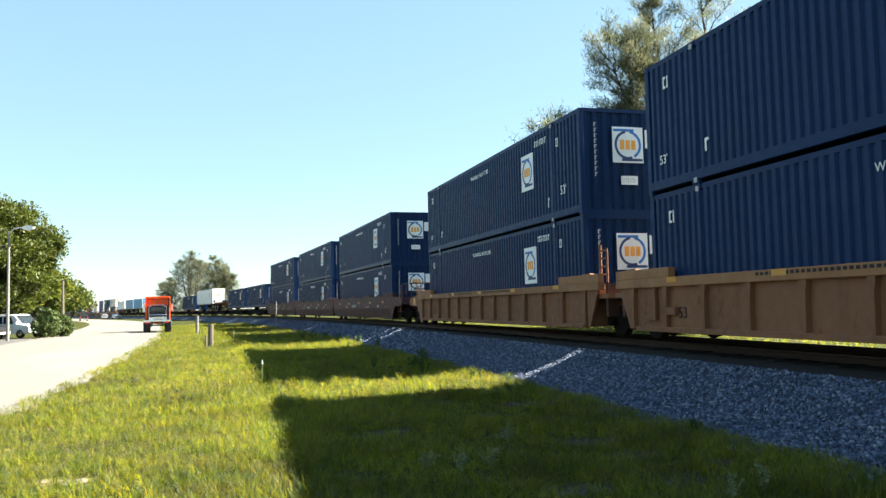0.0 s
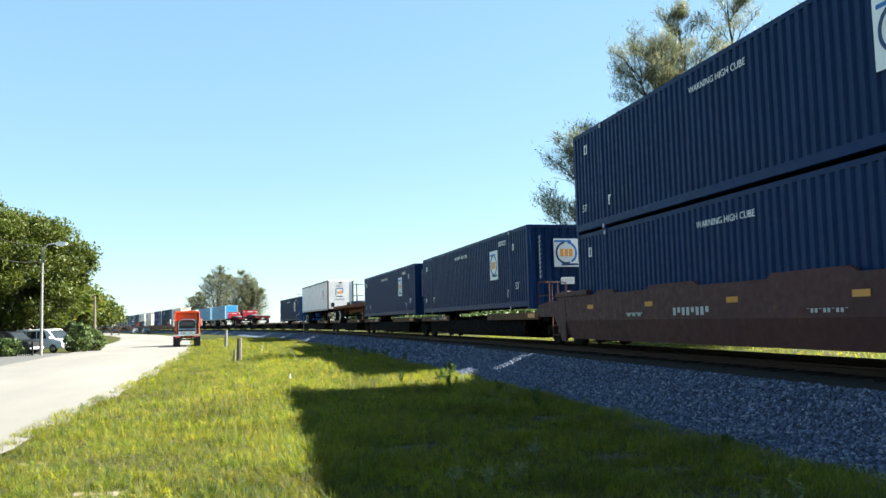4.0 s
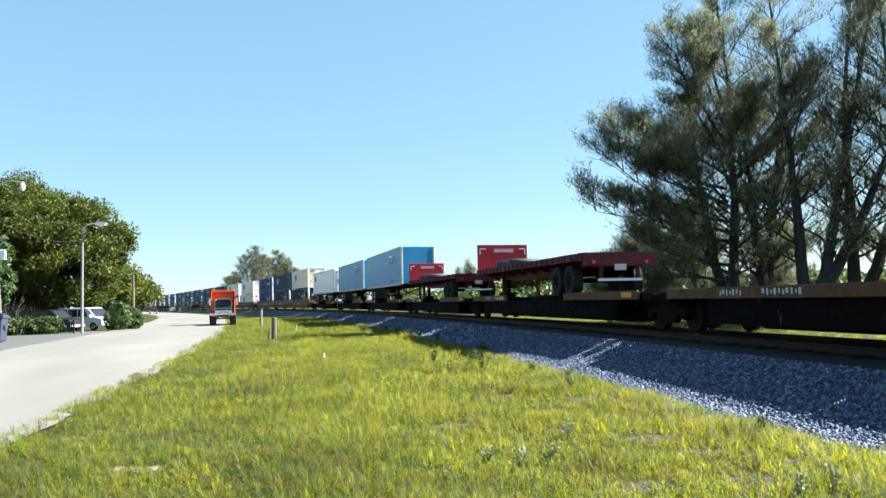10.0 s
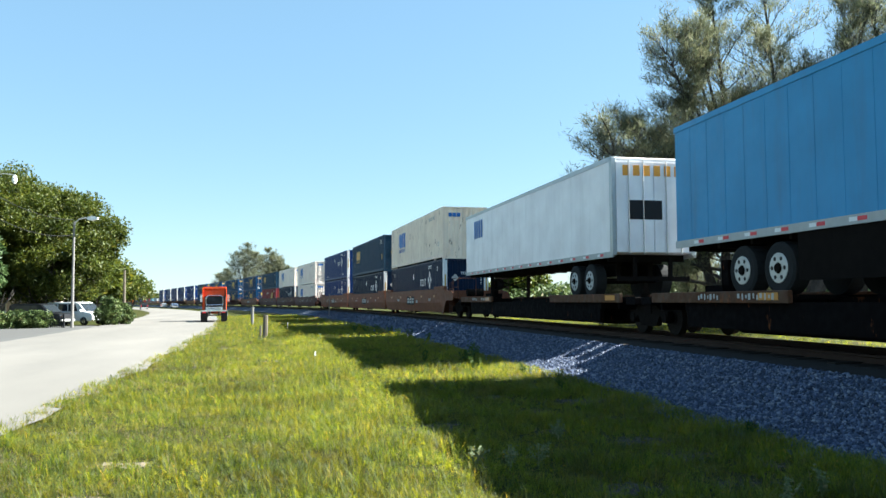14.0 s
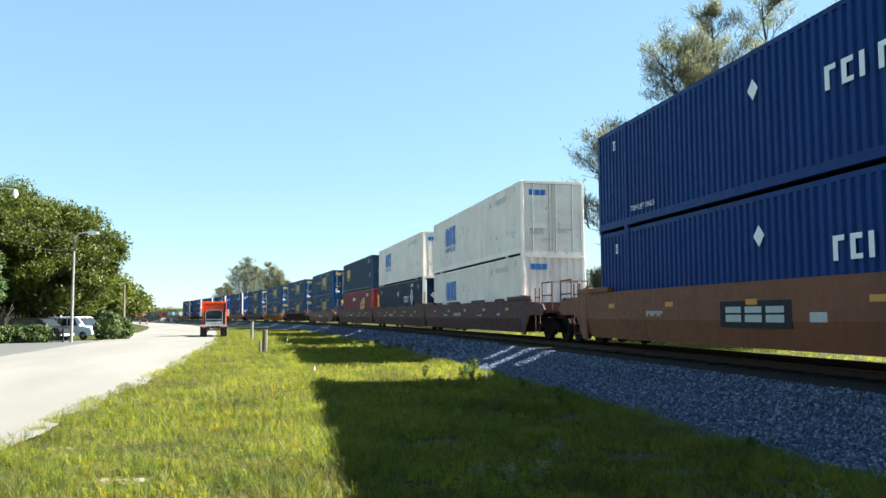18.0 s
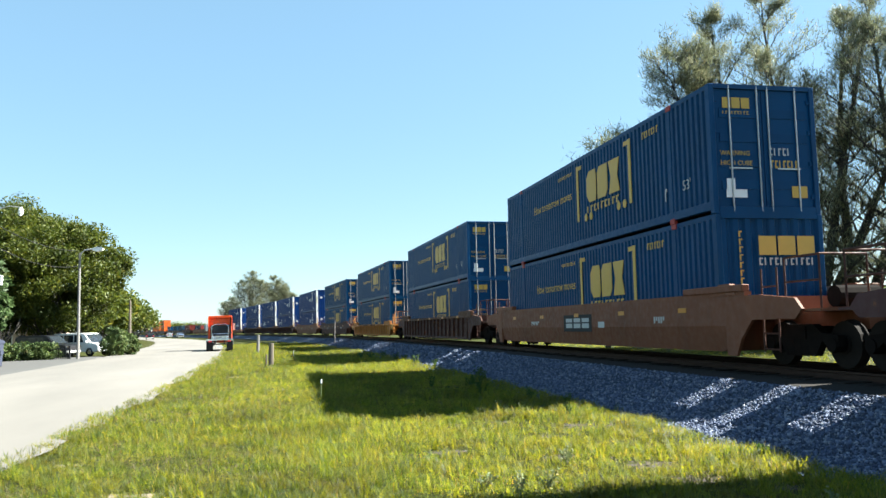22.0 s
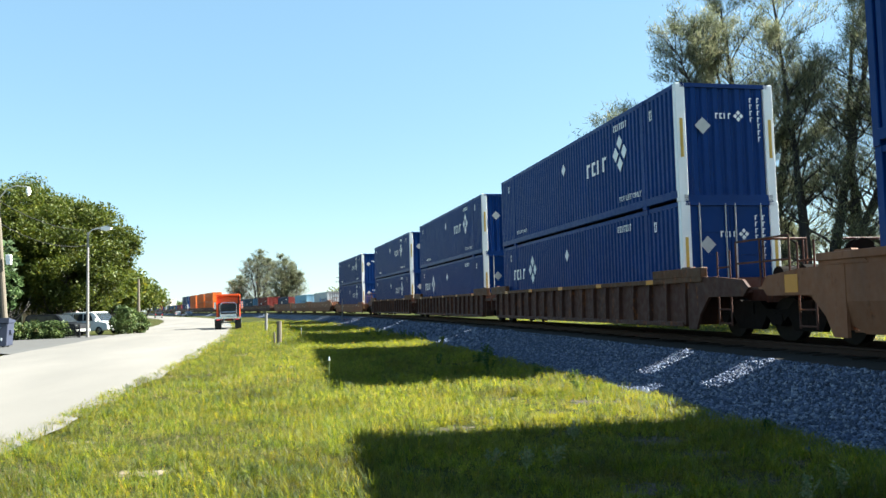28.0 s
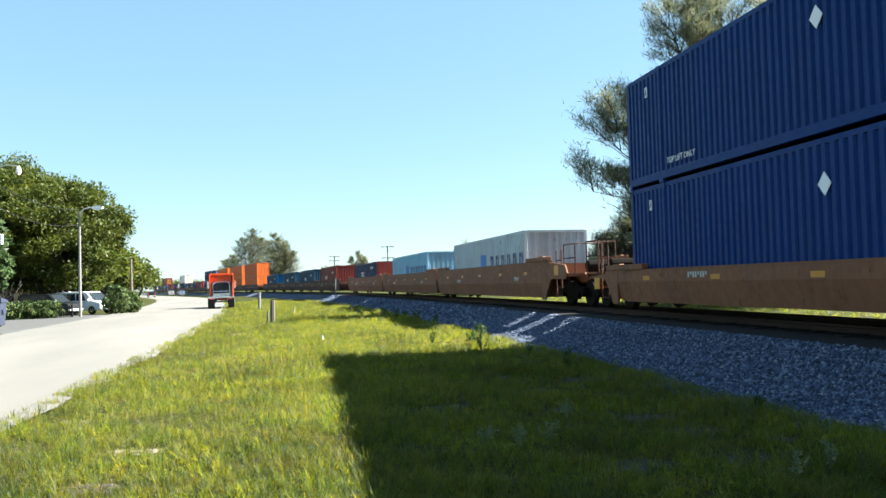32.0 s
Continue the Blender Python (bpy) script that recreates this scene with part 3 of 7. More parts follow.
def container(style, mat, L=16.15, h=CH, end="panel", posts=None, pitch=0.235, label="", group=""):
    """A freight container: its near end looks to -y, its shown side to -x; the origin is under its middle."""
    ob = thing("freight_container", label, "container", group)
    n, f = -L / 2, L / 2
    box_shell(ob, mat, L, h, pitch, end)
    posts = posts or mat
    for x in (-1, 1):
        part("bottom_rail", boxes((x * (CW + 0.002), n + 0.1, 0.09, x * (CW - 0.12), f - 0.1, 0.28)), mat, ob, bevel=0.008)
        part("top_rail", boxes((x * CW - 0.015 * x, n + 0.1, h - 0.1, x * (CW - 0.08), f - 0.1, h)), mat, ob)
        for y, s in ((n, 1), (f, -1)):
            w = 0.24 if posts == "white" else 0.12
            part("corner_post", boxes((x * CW, y, 0.0, x * (CW - w), y + s * 0.16, h)), posts if y == n else mat, ob, bevel=0.01)
            if L > 14:
                part("lifting_post", boxes((x * (CW + 0.004), y + s * 1.85, 0.0, x * (CW - 0.08), y + s * 1.98, h + 0.004)), mat, ob, bevel=0.01)
                for z in (-0.004, h - 0.13):
                    part("corner_casting", boxes((x * (CW + 0.012), y + s * 1.80, z, x * (CW - 0.08), y + s * 2.03, z + 0.13)), "casting_red" if mat == "csxblue" else mat, ob, bevel=0.01)
    for y, s in ((n, 1), (f, -1)):
        for z0, z1 in ((0.0, 0.16), (h - 0.1, h)):
            part("end_rail", boxes((-CW + 0.12, min(y, y + s * 0.1), z0, CW - 0.12, max(y, y + s * 0.1), z1)), mat, ob)
    if end == "doors":
        for x0, x1 in ((-CW + 0.12, -0.01), (0.01, CW - 0.12)):
            door = part("door", boxes((x0, n + 0.05, 0.17, x1, n + 0.09, h - 0.11)), mat, ob)
            for z in (0.55, 1.05, 1.6, 2.15):
                part("door_panel", boxes((x0 + 0.12, n + 0.034, z, x1 - 0.1, n + 0.05, z + 0.2)), mat, door)
            for x in (x0 + 0.36, x1 - 0.12) if x0 < 0 else (x0 + 0.12, x1 - 0.36):
                part("locking_rod", tubes(((x, n + 0.015, 0.06), (x, n + 0.015, h - 0.04), 0.02), n=6), "steel", door, "galvanised locking rod")
            for z in (0.35, 1.1, 1.8, 2.5):
                xh = x0 if x0 < 0 else x1
                part("hinge", boxes((xh - 0.07, n + 0.02, z, xh + 0.07, n + 0.05, z + 0.09)), mat, door)
            part("handle", boxes(((x0 + x1) / 2 - 0.28, n + 0.012, 1.0, (x0 + x1) / 2 + 0.28, n + 0.034, 1.03)), "steel", door)
    return ob


def sign(ob, mat, y, z, w, hh, name="marking", off=0.005, end=False, L=16.15, outline=None, x=0.0):
    """A painted patch w wide and hh high on the shown side, y metres from the near end, or on the near end."""
    y0 = -L / 2
    o = outline or [(-0.5, -0.5), (0.5, -0.5), (0.5, 0.5), (-0.5, 0.5)]
    bm = bmesh.new()
    if end:
        prism(bm, [(x + a * w, z + b * hh) for a, b in o], "y", y0 - off - 0.004, y0 - off)
    else:
        prism(bm, [(y0 + y - a * w, z + b * hh) for a, b in o], "x", -CW - off - 0.004, -CW - off + 0.008)
    return part(name, bm, mat, ob)


DIAMOND = [(0, -0.5), (0.5, 0), (0, 0.5), (-0.5, 0)]


def ring_mark(ob, mat, y, z, r, t, a0, a1, end=False, x=0.0, off=0.009):
    """A curved stroke: part of a ring of radius r."""
    y0 = -16.15 / 2
    bm, k = bmesh.new(), 14
    pts = [(math.cos(radians(a0 + (a1 - a0) * j / k)), math.sin(radians(a0 + (a1 - a0) * j / k))) for j in range(k + 1)]
    o = [(c * r, s * r) for c, s in pts] + [(c * (r - t), s * (r - t)) for c, s in reversed(pts)]
    if end:
        prism(bm, [(x + a, z + b) for a, b in o], "y", y0 - off - 0.004, y0 - off)
    else:
        prism(bm, [(y0 + y - a, z + b) for a, b in o], "x", -CW - off - 0.004, -CW - off)
    part("marking", bm, mat, ob)


def bars(ob, mat, y, z, w, hh, n, end=False, x=0.0, off=0.006):
    """A row of n upright strokes where small characters stand."""
    y0 = -16.15 / 2
    bm = bmesh.new()
    for k in range(n):
        a = -w / 2 + w * k / n
        for p, q, r, s in ((0, 0.28, -0.5, 0.5), (0.28, 0.66, 0.28, 0.5), (0.28, 0.66, -0.5, -0.3))[: 1 + (k * 7 + n) % 3]:
            lo, hi = a + p * w / n, a + q * w / n
            if end:
                box(bm, x + lo, y0 - off - 0.003, z + r * hh, x + hi, y0 - off, z + s * hh)
            else:
                box(bm, -CW - off - 0.003, y0 + y - hi, z + r * hh, -CW - off + 0.004, y0 + y - lo, z + s * hh)
    tagged(part("painted_code", bm, mat, ob), kind="stuff")


def emblem_side(ob, mat, y, z, w, hh, under=True):
    """Three stout blocks with notches over a thin line of strokes."""
    shapes = ([(-0.5, -0.28), (-0.26, -0.5), (0.42, -0.5), (0.5, -0.3), (0.5, 0.3), (0.42, 0.5), (-0.26, 0.5), (-0.5, 0.28)],
              [(-0.5, -0.5), (0.3, -0.5), (0.5, -0.3), (0.5, 0.5), (-0.3, 0.5), (-0.5, 0.3)],
              [(-0.5, -0.5), (0.5, -0.5), (0.3, 0), (0.5, 0.5), (-0.5, 0.5), (-0.3, 0)])
    for k, o in enumerate(shapes):
        sign(ob, mat, y + w * (1 - k) * 0.34, z, w * 0.30, hh, "emblem_block", outline=o)
    if under:
        bars(ob, mat, y, z - hh * 0.72, w * 0.98, hh * 0.22, 9)


PROTO = {}


def load(style, s, z, label):
    """One container of a style onto the train at s metres, its floor z above the rail."""
    L = {"maersk": 12.19, "ltblue40": 12.19, "redblue40": 12.19, "red40": 12.19, "dark40": 12.19, "blue40": 12.19}.get(style, 16.15)
    if style in PROTO:
        ob = copy_thing(PROTO[style], Matrix())
    else:
        ob = PROTO[style] = STYLES[style]()
    tagged(ob, label, "container", "freight containers on the train")
    return on_train(ob, s + L / 2, z)


def fec():
    ob = container("fec", "navy")
    for end in (False, True):
        w = 0.98 if not end else 0.92
        z = 1.75 if not end else 1.92
        sign(ob, "white", 3.8, z, w, 1.12 if not end else 0.98, "emblem_panel", end=end, x=0.12)
        k = dict(end=end, x=0.12)
        ring_mark(ob, "navymark", 3.8, z, 0.40, 0.07, 100, 290, off=0.011, **k)
        ring_mark(ob, "skymark", 3.8, z, 0.40, 0.07, -60, 80, off=0.011, **k)
        sign(ob, "skymark", 3.9, z + 0.40, 0.62, 0.07, "emblem_stroke", off=0.011, end=end, x=0.0)
        sign(ob, "navymark", 3.7, z - 0.41, 0.62, 0.07, "emblem_stroke", off=0.011, end=end, x=0.24)
        for j in range(3):
            sign(ob, "orangemark", 3.8 + (1 - j) * 0.17, z, 0.13, 0.26, "emblem_block", off=0.011, end=end, x=0.12 + (j - 1) * 0.17)
    sign(ob, "white", 0, 0.95, 0.5, 0.24, "placard", end=True, x=0.14)
    bars(ob, "greymark", 0, 0.95, 0.42, 0.12, 8, True, 0.14, 0.011)
    sign(ob, "white", 0, 2.1, 0.27, 0.5, "placard", end=True, x=0.78)
    for k in range(10):
        bars(ob, "greymark", 0, 2.45 - k * 0.15, 0.12, 0.11, 1, True, -0.82)
    lettering("53'", 0.36, "white", ob, (-CW - 0.006, -8.075 + 1.35, 0.72))
    lettering("53'", 0.28, "white", ob, (-CW - 0.006, -8.075 + 15.6, 0.62))
    lettering("WARNING HIGH CUBE", 0.2, "white", ob, (-CW - 0.006, -8.075 + 9.6, 2.36))
    bars(ob, "white", 2.7, 2.5, 0.9, 0.17, 7)
    bars(ob, "white", 1.45, 2.25, 0.22, 0.24, 2)
    bars(ob, "white", 2.15, 0.6, 0.14, 0.28, 1)
    bars(ob, "white", 13.75, 0.72, 0.2, 0.26, 1)
    bars(ob, "white", 15.2, 2.35, 0.3, 0.26, 2)
    for y in (1.92, 14.23):
        for z in (0.08, 2.8):
            sign(ob, "greymark", y, z, 0.1, 0.1, "casting_hole", off=0.012)
    return ob


def csx(doors=True):
    ob = container("csx", "csxblue", end="doors" if doors else "panel")
    emblem_side(ob, "yellow", 6.1, 1.82, 2.5, 0.95)
    for y, s in ((8.1, 1), (4.2, -1)):
        sign(ob, "yellow", y, 1.75, 0.16, 1.75, "bracket")
        sign(ob, "yellow", y - s * 0.2, 2.55, 0.3, 0.12, "bracket_tip")
    for y in (7.45, 7.05, 5.0, 4.6):
        sign(ob, "yellow", y, 0.92, 0.24, 0.24, "dot", outline=[(0.5 * math.cos(a * math.pi / 5), 0.5 * math.sin(a * math.pi / 5)) for a in range(10)])
    lettering("How tomorrow moves", 0.42, "yellow", ob, (-CW - 0.006, -8.075 + 12.6, 1.68))
    bars(ob, "yellow", 9.2, 2.5, 1.3, 0.1, 10)
    bars(ob, "yellow", 2.9, 2.5, 0.95, 0.17, 7)
    lettering("53'", 0.34, "greymark", ob, (-CW - 0.006, -8.075 + 1.35, 0.72))
    bars(ob, "greymark", 2.15, 0.75, 0.14, 0.3, 1)
    if not doors:
        for k in range(3):
            sign(ob, "yellow", 0, 2.2, 0.42, 0.42, "emblem_block", end=True, x=-0.1 + k * 0.47)
        bars(ob, "greymark", 0, 1.85, 1.4, 0.16, 11, True, 0.38)
        for k in range(7):
            bars(ob, "yellow", 0, 2.45 - k * 0.17, 0.13, 0.13, 1, True, -0.72)
        return ob
    for k in range(3):
        sign(ob, "yellow", 0, 2.48, 0.2, 0.24, "emblem_block", end=True, x=-0.87 + k * 0.23, off=-0.03)
    bars(ob, "yellow", 0, 2.26, 0.66, 0.07, 9, True, -0.64, -0.028)
    lettering("WARNING", 0.15, "yellow", ob, (-1.08, -8.075 + 0.028, 1.3), "end")
    lettering("HIGH CUBE", 0.15, "yellow", ob, (-1.08, -8.075 + 0.028, 1.08), "end")
    bars(ob, "greymark", 0, 1.4, 0.55, 0.17, 5, True, 0.4, -0.028)
    bars(ob, "yellow", 0, 1.12, 0.7, 0.17, 7, True, 0.5, -0.028)
    sign(ob, "white", 0, 0.45, 0.5, 0.18, "placard", end=True, x=-0.72, off=-0.028)
    sign(ob, "white", 0, 0.66, 0.2, 0.24, "placard", end=True, x=-0.85, off=-0.028)
    sign(ob, "yellow", 0, 0.5, 0.38, 0.26, "placard", end=True, x=0.82, off=-0.028)
    return ob


def umax(end_doors=False, mat="umax"):
    ob = container("umax", mat, end="doors" if end_doors else "panel", posts="white")
    turned = 8.6 if end_doors else 0.0
    bars(ob, "white", 5.1 + turned, 1.68, 1.7, 0.42, 4)
    for dy, dz in ((0.0, 0.31), (0.0, -0.31), (0.29, 0), (-0.29, 0)):
        sign(ob, "white", 3.4 + turned + dy, 1.8 + dz, 0.38, 0.42, "emblem_diamond", outline=DIAMOND)
    sign(ob, "white", 8.1, 2.1, 0.36, 0.42, "reflective_diamond", outline=DIAMOND)
    lettering("TOP LIFT ONLY", 0.21, "white", ob, (-CW - 0.006, -8.075 + 3.55, 0.42))
    lettering("TOP LIFT ONLY", 0.2, "white", ob, (-CW - 0.006, -8.075 + 13.9, 0.42))
    bars(ob, "white", 3.3, 2.55, 0.95, 0.18, 7)
    bars(ob, "white", 1.35, 2.4, 0.2, 0.26, 2)
    bars(ob, "white", 14.9, 2.4, 0.2, 0.26, 2)
    yo = -0.028 if end_doors else 0.006
    bars(ob, "white", 0, 2.1, 0.45, 0.14, 4, True, -0.05, yo)
    for dx, dz in ((0.0, 0.08), (0.0, -0.08), (0.08, 0), (-0.08, 0)):
        sign(ob, "white", 0, 2.1 + dz, 0.11, 0.12, "emblem_diamond", end=True, x=0.34 + dx, off=yo, outline=DIAMOND)
    sign(ob, "greymark", 0, 1.85, 0.42, 0.42, "reflective_diamond", end=True, x=-0.62, off=yo, outline=DIAMOND)
    for k in range(7):
        bars(ob, "white", 0, 2.5 - k * 0.16, 0.1, 0.12, 1, True, 0.9, yo)
        if k < 4:
            bars(ob, "white", 0, 2.5 - k * 0.16, 0.1, 0.12, 1, True, 0.7, yo)
    for x in (-1.18, 1.18):
        sign(ob, "yellow", 0, 1.55, 0.08, 0.95, "corner_stripe", end=True, x=x, off=0.003)
    return ob


def white53(mat="white_box", end="doors"):
    ob = container("white53", mat, end=end)
    emblem_side(ob, "skymark", 11.9, 1.85, 2.3, 0.98)
    bars(ob, "greymark", 2.6, 2.45, 1.7, 0.2, 10)
    lettering("53'", 0.36, "greymark", ob, (-CW - 0.006, -8.075 + 1.2, 0.75))
    for k in range(3):
        sign(ob, "skymark", 0, 2.45, 0.2, 0.22, "emblem_block", end=True, x=-0.85 + k * 0.23, off=-0.03 if end == "doors" else 0.006)
    if end == "doors":
        for x, z in ((-0.6, 0.9), (0.35, 0.95), (-0.2, 0.6)):
            bars(ob, "greymark", 0, z, 0.5, 0.14, 6, True, x, -0.028)
    return ob


def teal53():
    ob = container("teal53", "teal", end="slats")
    emblem_side(ob, "yellow", 12.5, 1.85, 2.0, 0.8)
    bars(ob, "greymark", 1.1, 2.4, 0.8, 0.34, 6)
    bars(ob, "greymark", 15.3, 2.0, 0.2, 0.2, 2)
    sign(ob, "yellow", 0.75, 1.2, 0.3, 0.42, "placard")
    for k in range(3):
        sign(ob, "yellow", 0, 1.55, 0.2, 0.22, "emblem_block", end=True, x=-0.6 + k * 0.23, off=0.002)
    bars(ob, "yellow", 0, 1.32, 0.7, 0.08, 9, True, -0.37, 0.002)
    return ob


def red53():
    ob = container("red53", "red_box", end="panel")
    sign(ob, "yellow", 4.7, 1.6, 2.7, 1.25, "emblem_sail", outline=[(-0.5, -0.5), (0.5, -0.5), (0.5, 0.5), (0.1, 0.45), (-0.3, 0.1)])
    sign(ob, "red_box", 4.7, 1.55, 2.9, 0.08, "emblem_gap", off=0.01)
    sign(ob, "red_box", 4.2, 1.6, 0.1, 1.3, "emblem_gap", off=0.01)
    for k in range(3):
        sign(ob, "white", 9.6 - 0.45 * k, 2.15, 0.3, 0.32, "emblem_chevron", outline=[(-0.5, -0.5), (0.1, -0.5), (0.5, 0), (0.1, 0.5), (-0.5, 0.5)])
    bars(ob, "white", 2.2, 2.4, 1.3, 0.24, 8)
    for x in (-0.7, -0.3, 0.1, 0.5):
        sign(ob, "yellow", 0, 1.3, 0.12, 2.1, "stripe", end=True, x=x, off=0.002)
    return ob


def box40(mat, mark, end_mat=None, h=2.59):
    def build():
        ob = container("box40", mat, 12.19, h, "panel", posts=end_mat)
        if mark == "wide":
            for k in range(6):
                bars(ob, "navymark", 8.6 - 0.85 * k - 1.98, 1.35, 0.62, 0.8, 2)
            sign(ob, "skymark", 9.2 - 1.0, 1.4, 0.9, 0.9, "emblem_square")
        else:
            bars(ob, "white", 4.5, 2.1, 1.4, 0.2, 8)
            bars(ob, "white", 9.5, 1.6, 1.8, 0.4, 6)
        if end_mat:
            part("end_panel", boxes((-CW + 0.1, -12.19 / 2 - 0.006, 0.1, CW - 0.1, -12.19 / 2 + 0.02, h - 0.05)), end_mat, ob)
        return ob
    return build


STYLES = {
    "fec": fec, "csx": csx, "csx_panel": lambda: csx(False), "umax": umax, "umax_doors": lambda: umax(True), "umax_dark": lambda: umax(False, "ink"), "white53": white53,
    "white53p": lambda: white53("white_box", "panel"), "beige53": lambda: white53("beige", "panel"), "teal53": teal53, "red53": red53,
    "maersk": box40("grey_box", "wide"), "ltblue40": box40("ltblue", "wide"), "redblue40": box40("navy", "small", "maroon"),
    "red40": box40("maroon", "small", None, CH), "dark40": box40("teal", "small", None, CH), "blue40": box40("csxblue", "small", None, CH),
    "orange53": lambda: container("orange53", "orange_box"),
}


# ---- wagons ----
def wheelset_mesh():
    bm = bmesh.new()
    for x in (-0.75, 0.75):
        tube(bm, (x - 0.065, 0, 0), (x + 0.065, 0, 0), 0.42, n=20)
        s = 1 if x > 0 else -1
        tube(bm, (x - s * 0.065, 0, 0), (x - s * 0.09, 0, 0), 0.45, n=20)
        tube(bm, (x + s * 0.06, 0, 0), (x + s * 0.1, 0, 0), 0.16, n=12)
    tube(bm, (-1.02, 0, 0), (1.02, 0, 0), 0.08, n=8)
    return mesh_of("wheelset", bm, "wheel")


def sideframe_mesh():
    bm = bmesh.new()
    for x in (-1.0, 1.0):
        a, b = x - 0.07, x + 0.07
        prism(bm, [(-1.05, 0.42), (-1.05, 0.62), (-0.62, 0.66), (-0.4, 0.82), (0.4, 0.82), (0.62, 0.66), (1.05, 0.62), (1.05, 0.42), (0.75, 0.42), (0.62, 0.52), (0.42, 0.24), (-0.42, 0.24), (-0.62, 0.52), (-0.75, 0.42)], "x", a, b)
        for y in (-0.9, 0.9):
            tube(bm, (x - 0.1, y, 0.45), (x + 0.13, y, 0.45), 0.13, n=10)
        for y in (-0.2, 0, 0.2):
            tube(bm, (x, y, 0.28), (x, y, 0.62), 0.075, n=8)
    box(bm, -1.1, -0.2, 0.55, 1.1, 0.2, 0.78)
    return mesh_of("side_frames", bm, "bogie")


WHEELSET, SIDEFRAME = wheelset_mesh(), sideframe_mesh()


def bogie(ob, y):
    b = share("bogie", SIDEFRAME, ob, Matrix.Translation((0, y, 0)))
    for dy in (-0.9, 0.9):
        share("wheelset", WHEELSET, b, Matrix.Translation((0, dy, 0.45)))


WELL_L = 17.3


def well_wagon(kind, mat, top, near, far, edge=None):
    """A well unit; y 0 is under its box's middle. near, far: 'joint' shares a bogie there, 'end' has a platform and coupler."""
    ob = thing("well_wagon", "", "rail wagon", "wagons of the train")
    n, f = -WELL_L / 2, WELL_L / 2
    W = 1.52
    rail_mat = mat if mat == "yellow_car" else "rustrib_car"
    for x in (-1, 1):
        bm = bmesh.new()
        xa, xb = x * W, x * (W - 0.09)
        if kind == "smooth":
            joint_n, joint_f = near == "joint", far == "joint"
            upper = [(n - 0.82, top), (n - 0.82, 0.8)] if joint_n else [(n - 0.7, top), (n - 0.7, 0.9), (n - 0.57, 0.8)]
            upper += [(f + 0.82, 0.8), (f + 0.82, top)] if joint_f else [(f + 0.57, 0.8), (f + 0.7, 0.9), (f + 0.7, top)]
            lower = [(n - 0.82, 0.8), (n - 0.82, 0.5), (n - 0.6, 0.27)] if joint_n else [(n - 0.57, 0.8), (n - 0.1, 0.45), (n + 0.3, 0.27)]
            lower += [(f + 0.6, 0.27), (f + 0.82, 0.5), (f + 0.82, 0.8)] if joint_f else [(f - 0.3, 0.27), (f + 0.1, 0.45), (f + 0.57, 0.8)]
            prism(bm, upper, "x", min(xa, xb), max(xa, xb))
            prism(bm, lower, "x", min(xa, xb), max(xa, xb))
            for v in bm.verts:
                if v.co.z < 0.79:
                    v.co.x -= x * 0.2 * (0.8 - v.co.z)
            part("side_plate", bm, mat, ob)
            if mat == "maroon_car":
                for y, w_ in ((-5.6, 1.3), (-2.2, 2.3), (2.4, 2.3), (5.9, 1.3)):
                    bm = bmesh.new()
                    prism(bm, [(y - w_ / 2, top + 0.06), (y + w_ / 2, top + 0.06), (y + w_ / 2 - 0.18, top + 0.17), (y - w_ / 2 + 0.18, top + 0.17)], "x", x * 1.47 - 0.04, x * 1.47 + 0.04)
                    part("stiffener_plate", bm, mat, ob)
            part("top_chord", boxes((min(xa, x * (W - 0.16)) - (0.0), n - 0.7, top, max(xa, x * (W - 0.16)), f + 0.7, top + 0.07)), mat, ob)
        else:
            box(bm, min(xa - x * 0.05, xb - x * 0.02), n, 0.3, max(xa - x * 0.05, xb - x * 0.02), f, top - 0.1)
            part("side_plate", bm, mat, ob)
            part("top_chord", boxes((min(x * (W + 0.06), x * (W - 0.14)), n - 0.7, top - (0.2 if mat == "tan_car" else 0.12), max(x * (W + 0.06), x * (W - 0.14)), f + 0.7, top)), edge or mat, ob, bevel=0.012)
            part("bottom_chord", boxes((min(x * (W + 0.05), x * (W - 0.14)), n + 0.2, 0.25, max(x * (W + 0.05), x * (W - 0.14)), f - 0.2, 0.36)), mat, ob, bevel=0.012)
            k = 12 if mat == "tan_car" else 18
            for j in range(k + 1):
                y = n + 0.1 + (WELL_L - 0.2) * j / k
                bm = bmesh.new()
                prism(bm, [(y - 0.03, 0.3), (y + 0.03, 0.3), (y + 0.045, top - 0.42), (y + 0.10, top - 0.12), (y - 0.10, top - 0.12), (y - 0.045, top - 0.42)], "x", min(x * (W - 0.05), x * (W + 0.05)), max(x * (W - 0.05), x * (W + 0.05)))
                part("side_rib", bm, mat, ob)
        for y, s in ((n - 0.7, 1), (f + 0.7, -1)):
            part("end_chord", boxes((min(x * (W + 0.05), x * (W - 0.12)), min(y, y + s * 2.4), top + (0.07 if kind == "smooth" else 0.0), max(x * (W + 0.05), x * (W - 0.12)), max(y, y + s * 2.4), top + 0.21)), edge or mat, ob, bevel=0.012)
    if mat in ("tan_car", "yellow_car") and kind == "ribbed":
        lettering("53", 0.34, "blackmark", ob, (-W + 0.04, n + (15.4 if mat == "tan_car" else 12.6), 0.55))
        for y in (n + 9.6, n + 5.4):
            bm = bmesh.new()
            for j in range(24):
                box(bm, -W - 0.066, y + j * 0.13, top - 0.09, -W - 0.06, y + 0.08 + j * 0.13, top - 0.035)
            tagged(part("painted_code", bm, "blackmark", ob), kind="stuff")
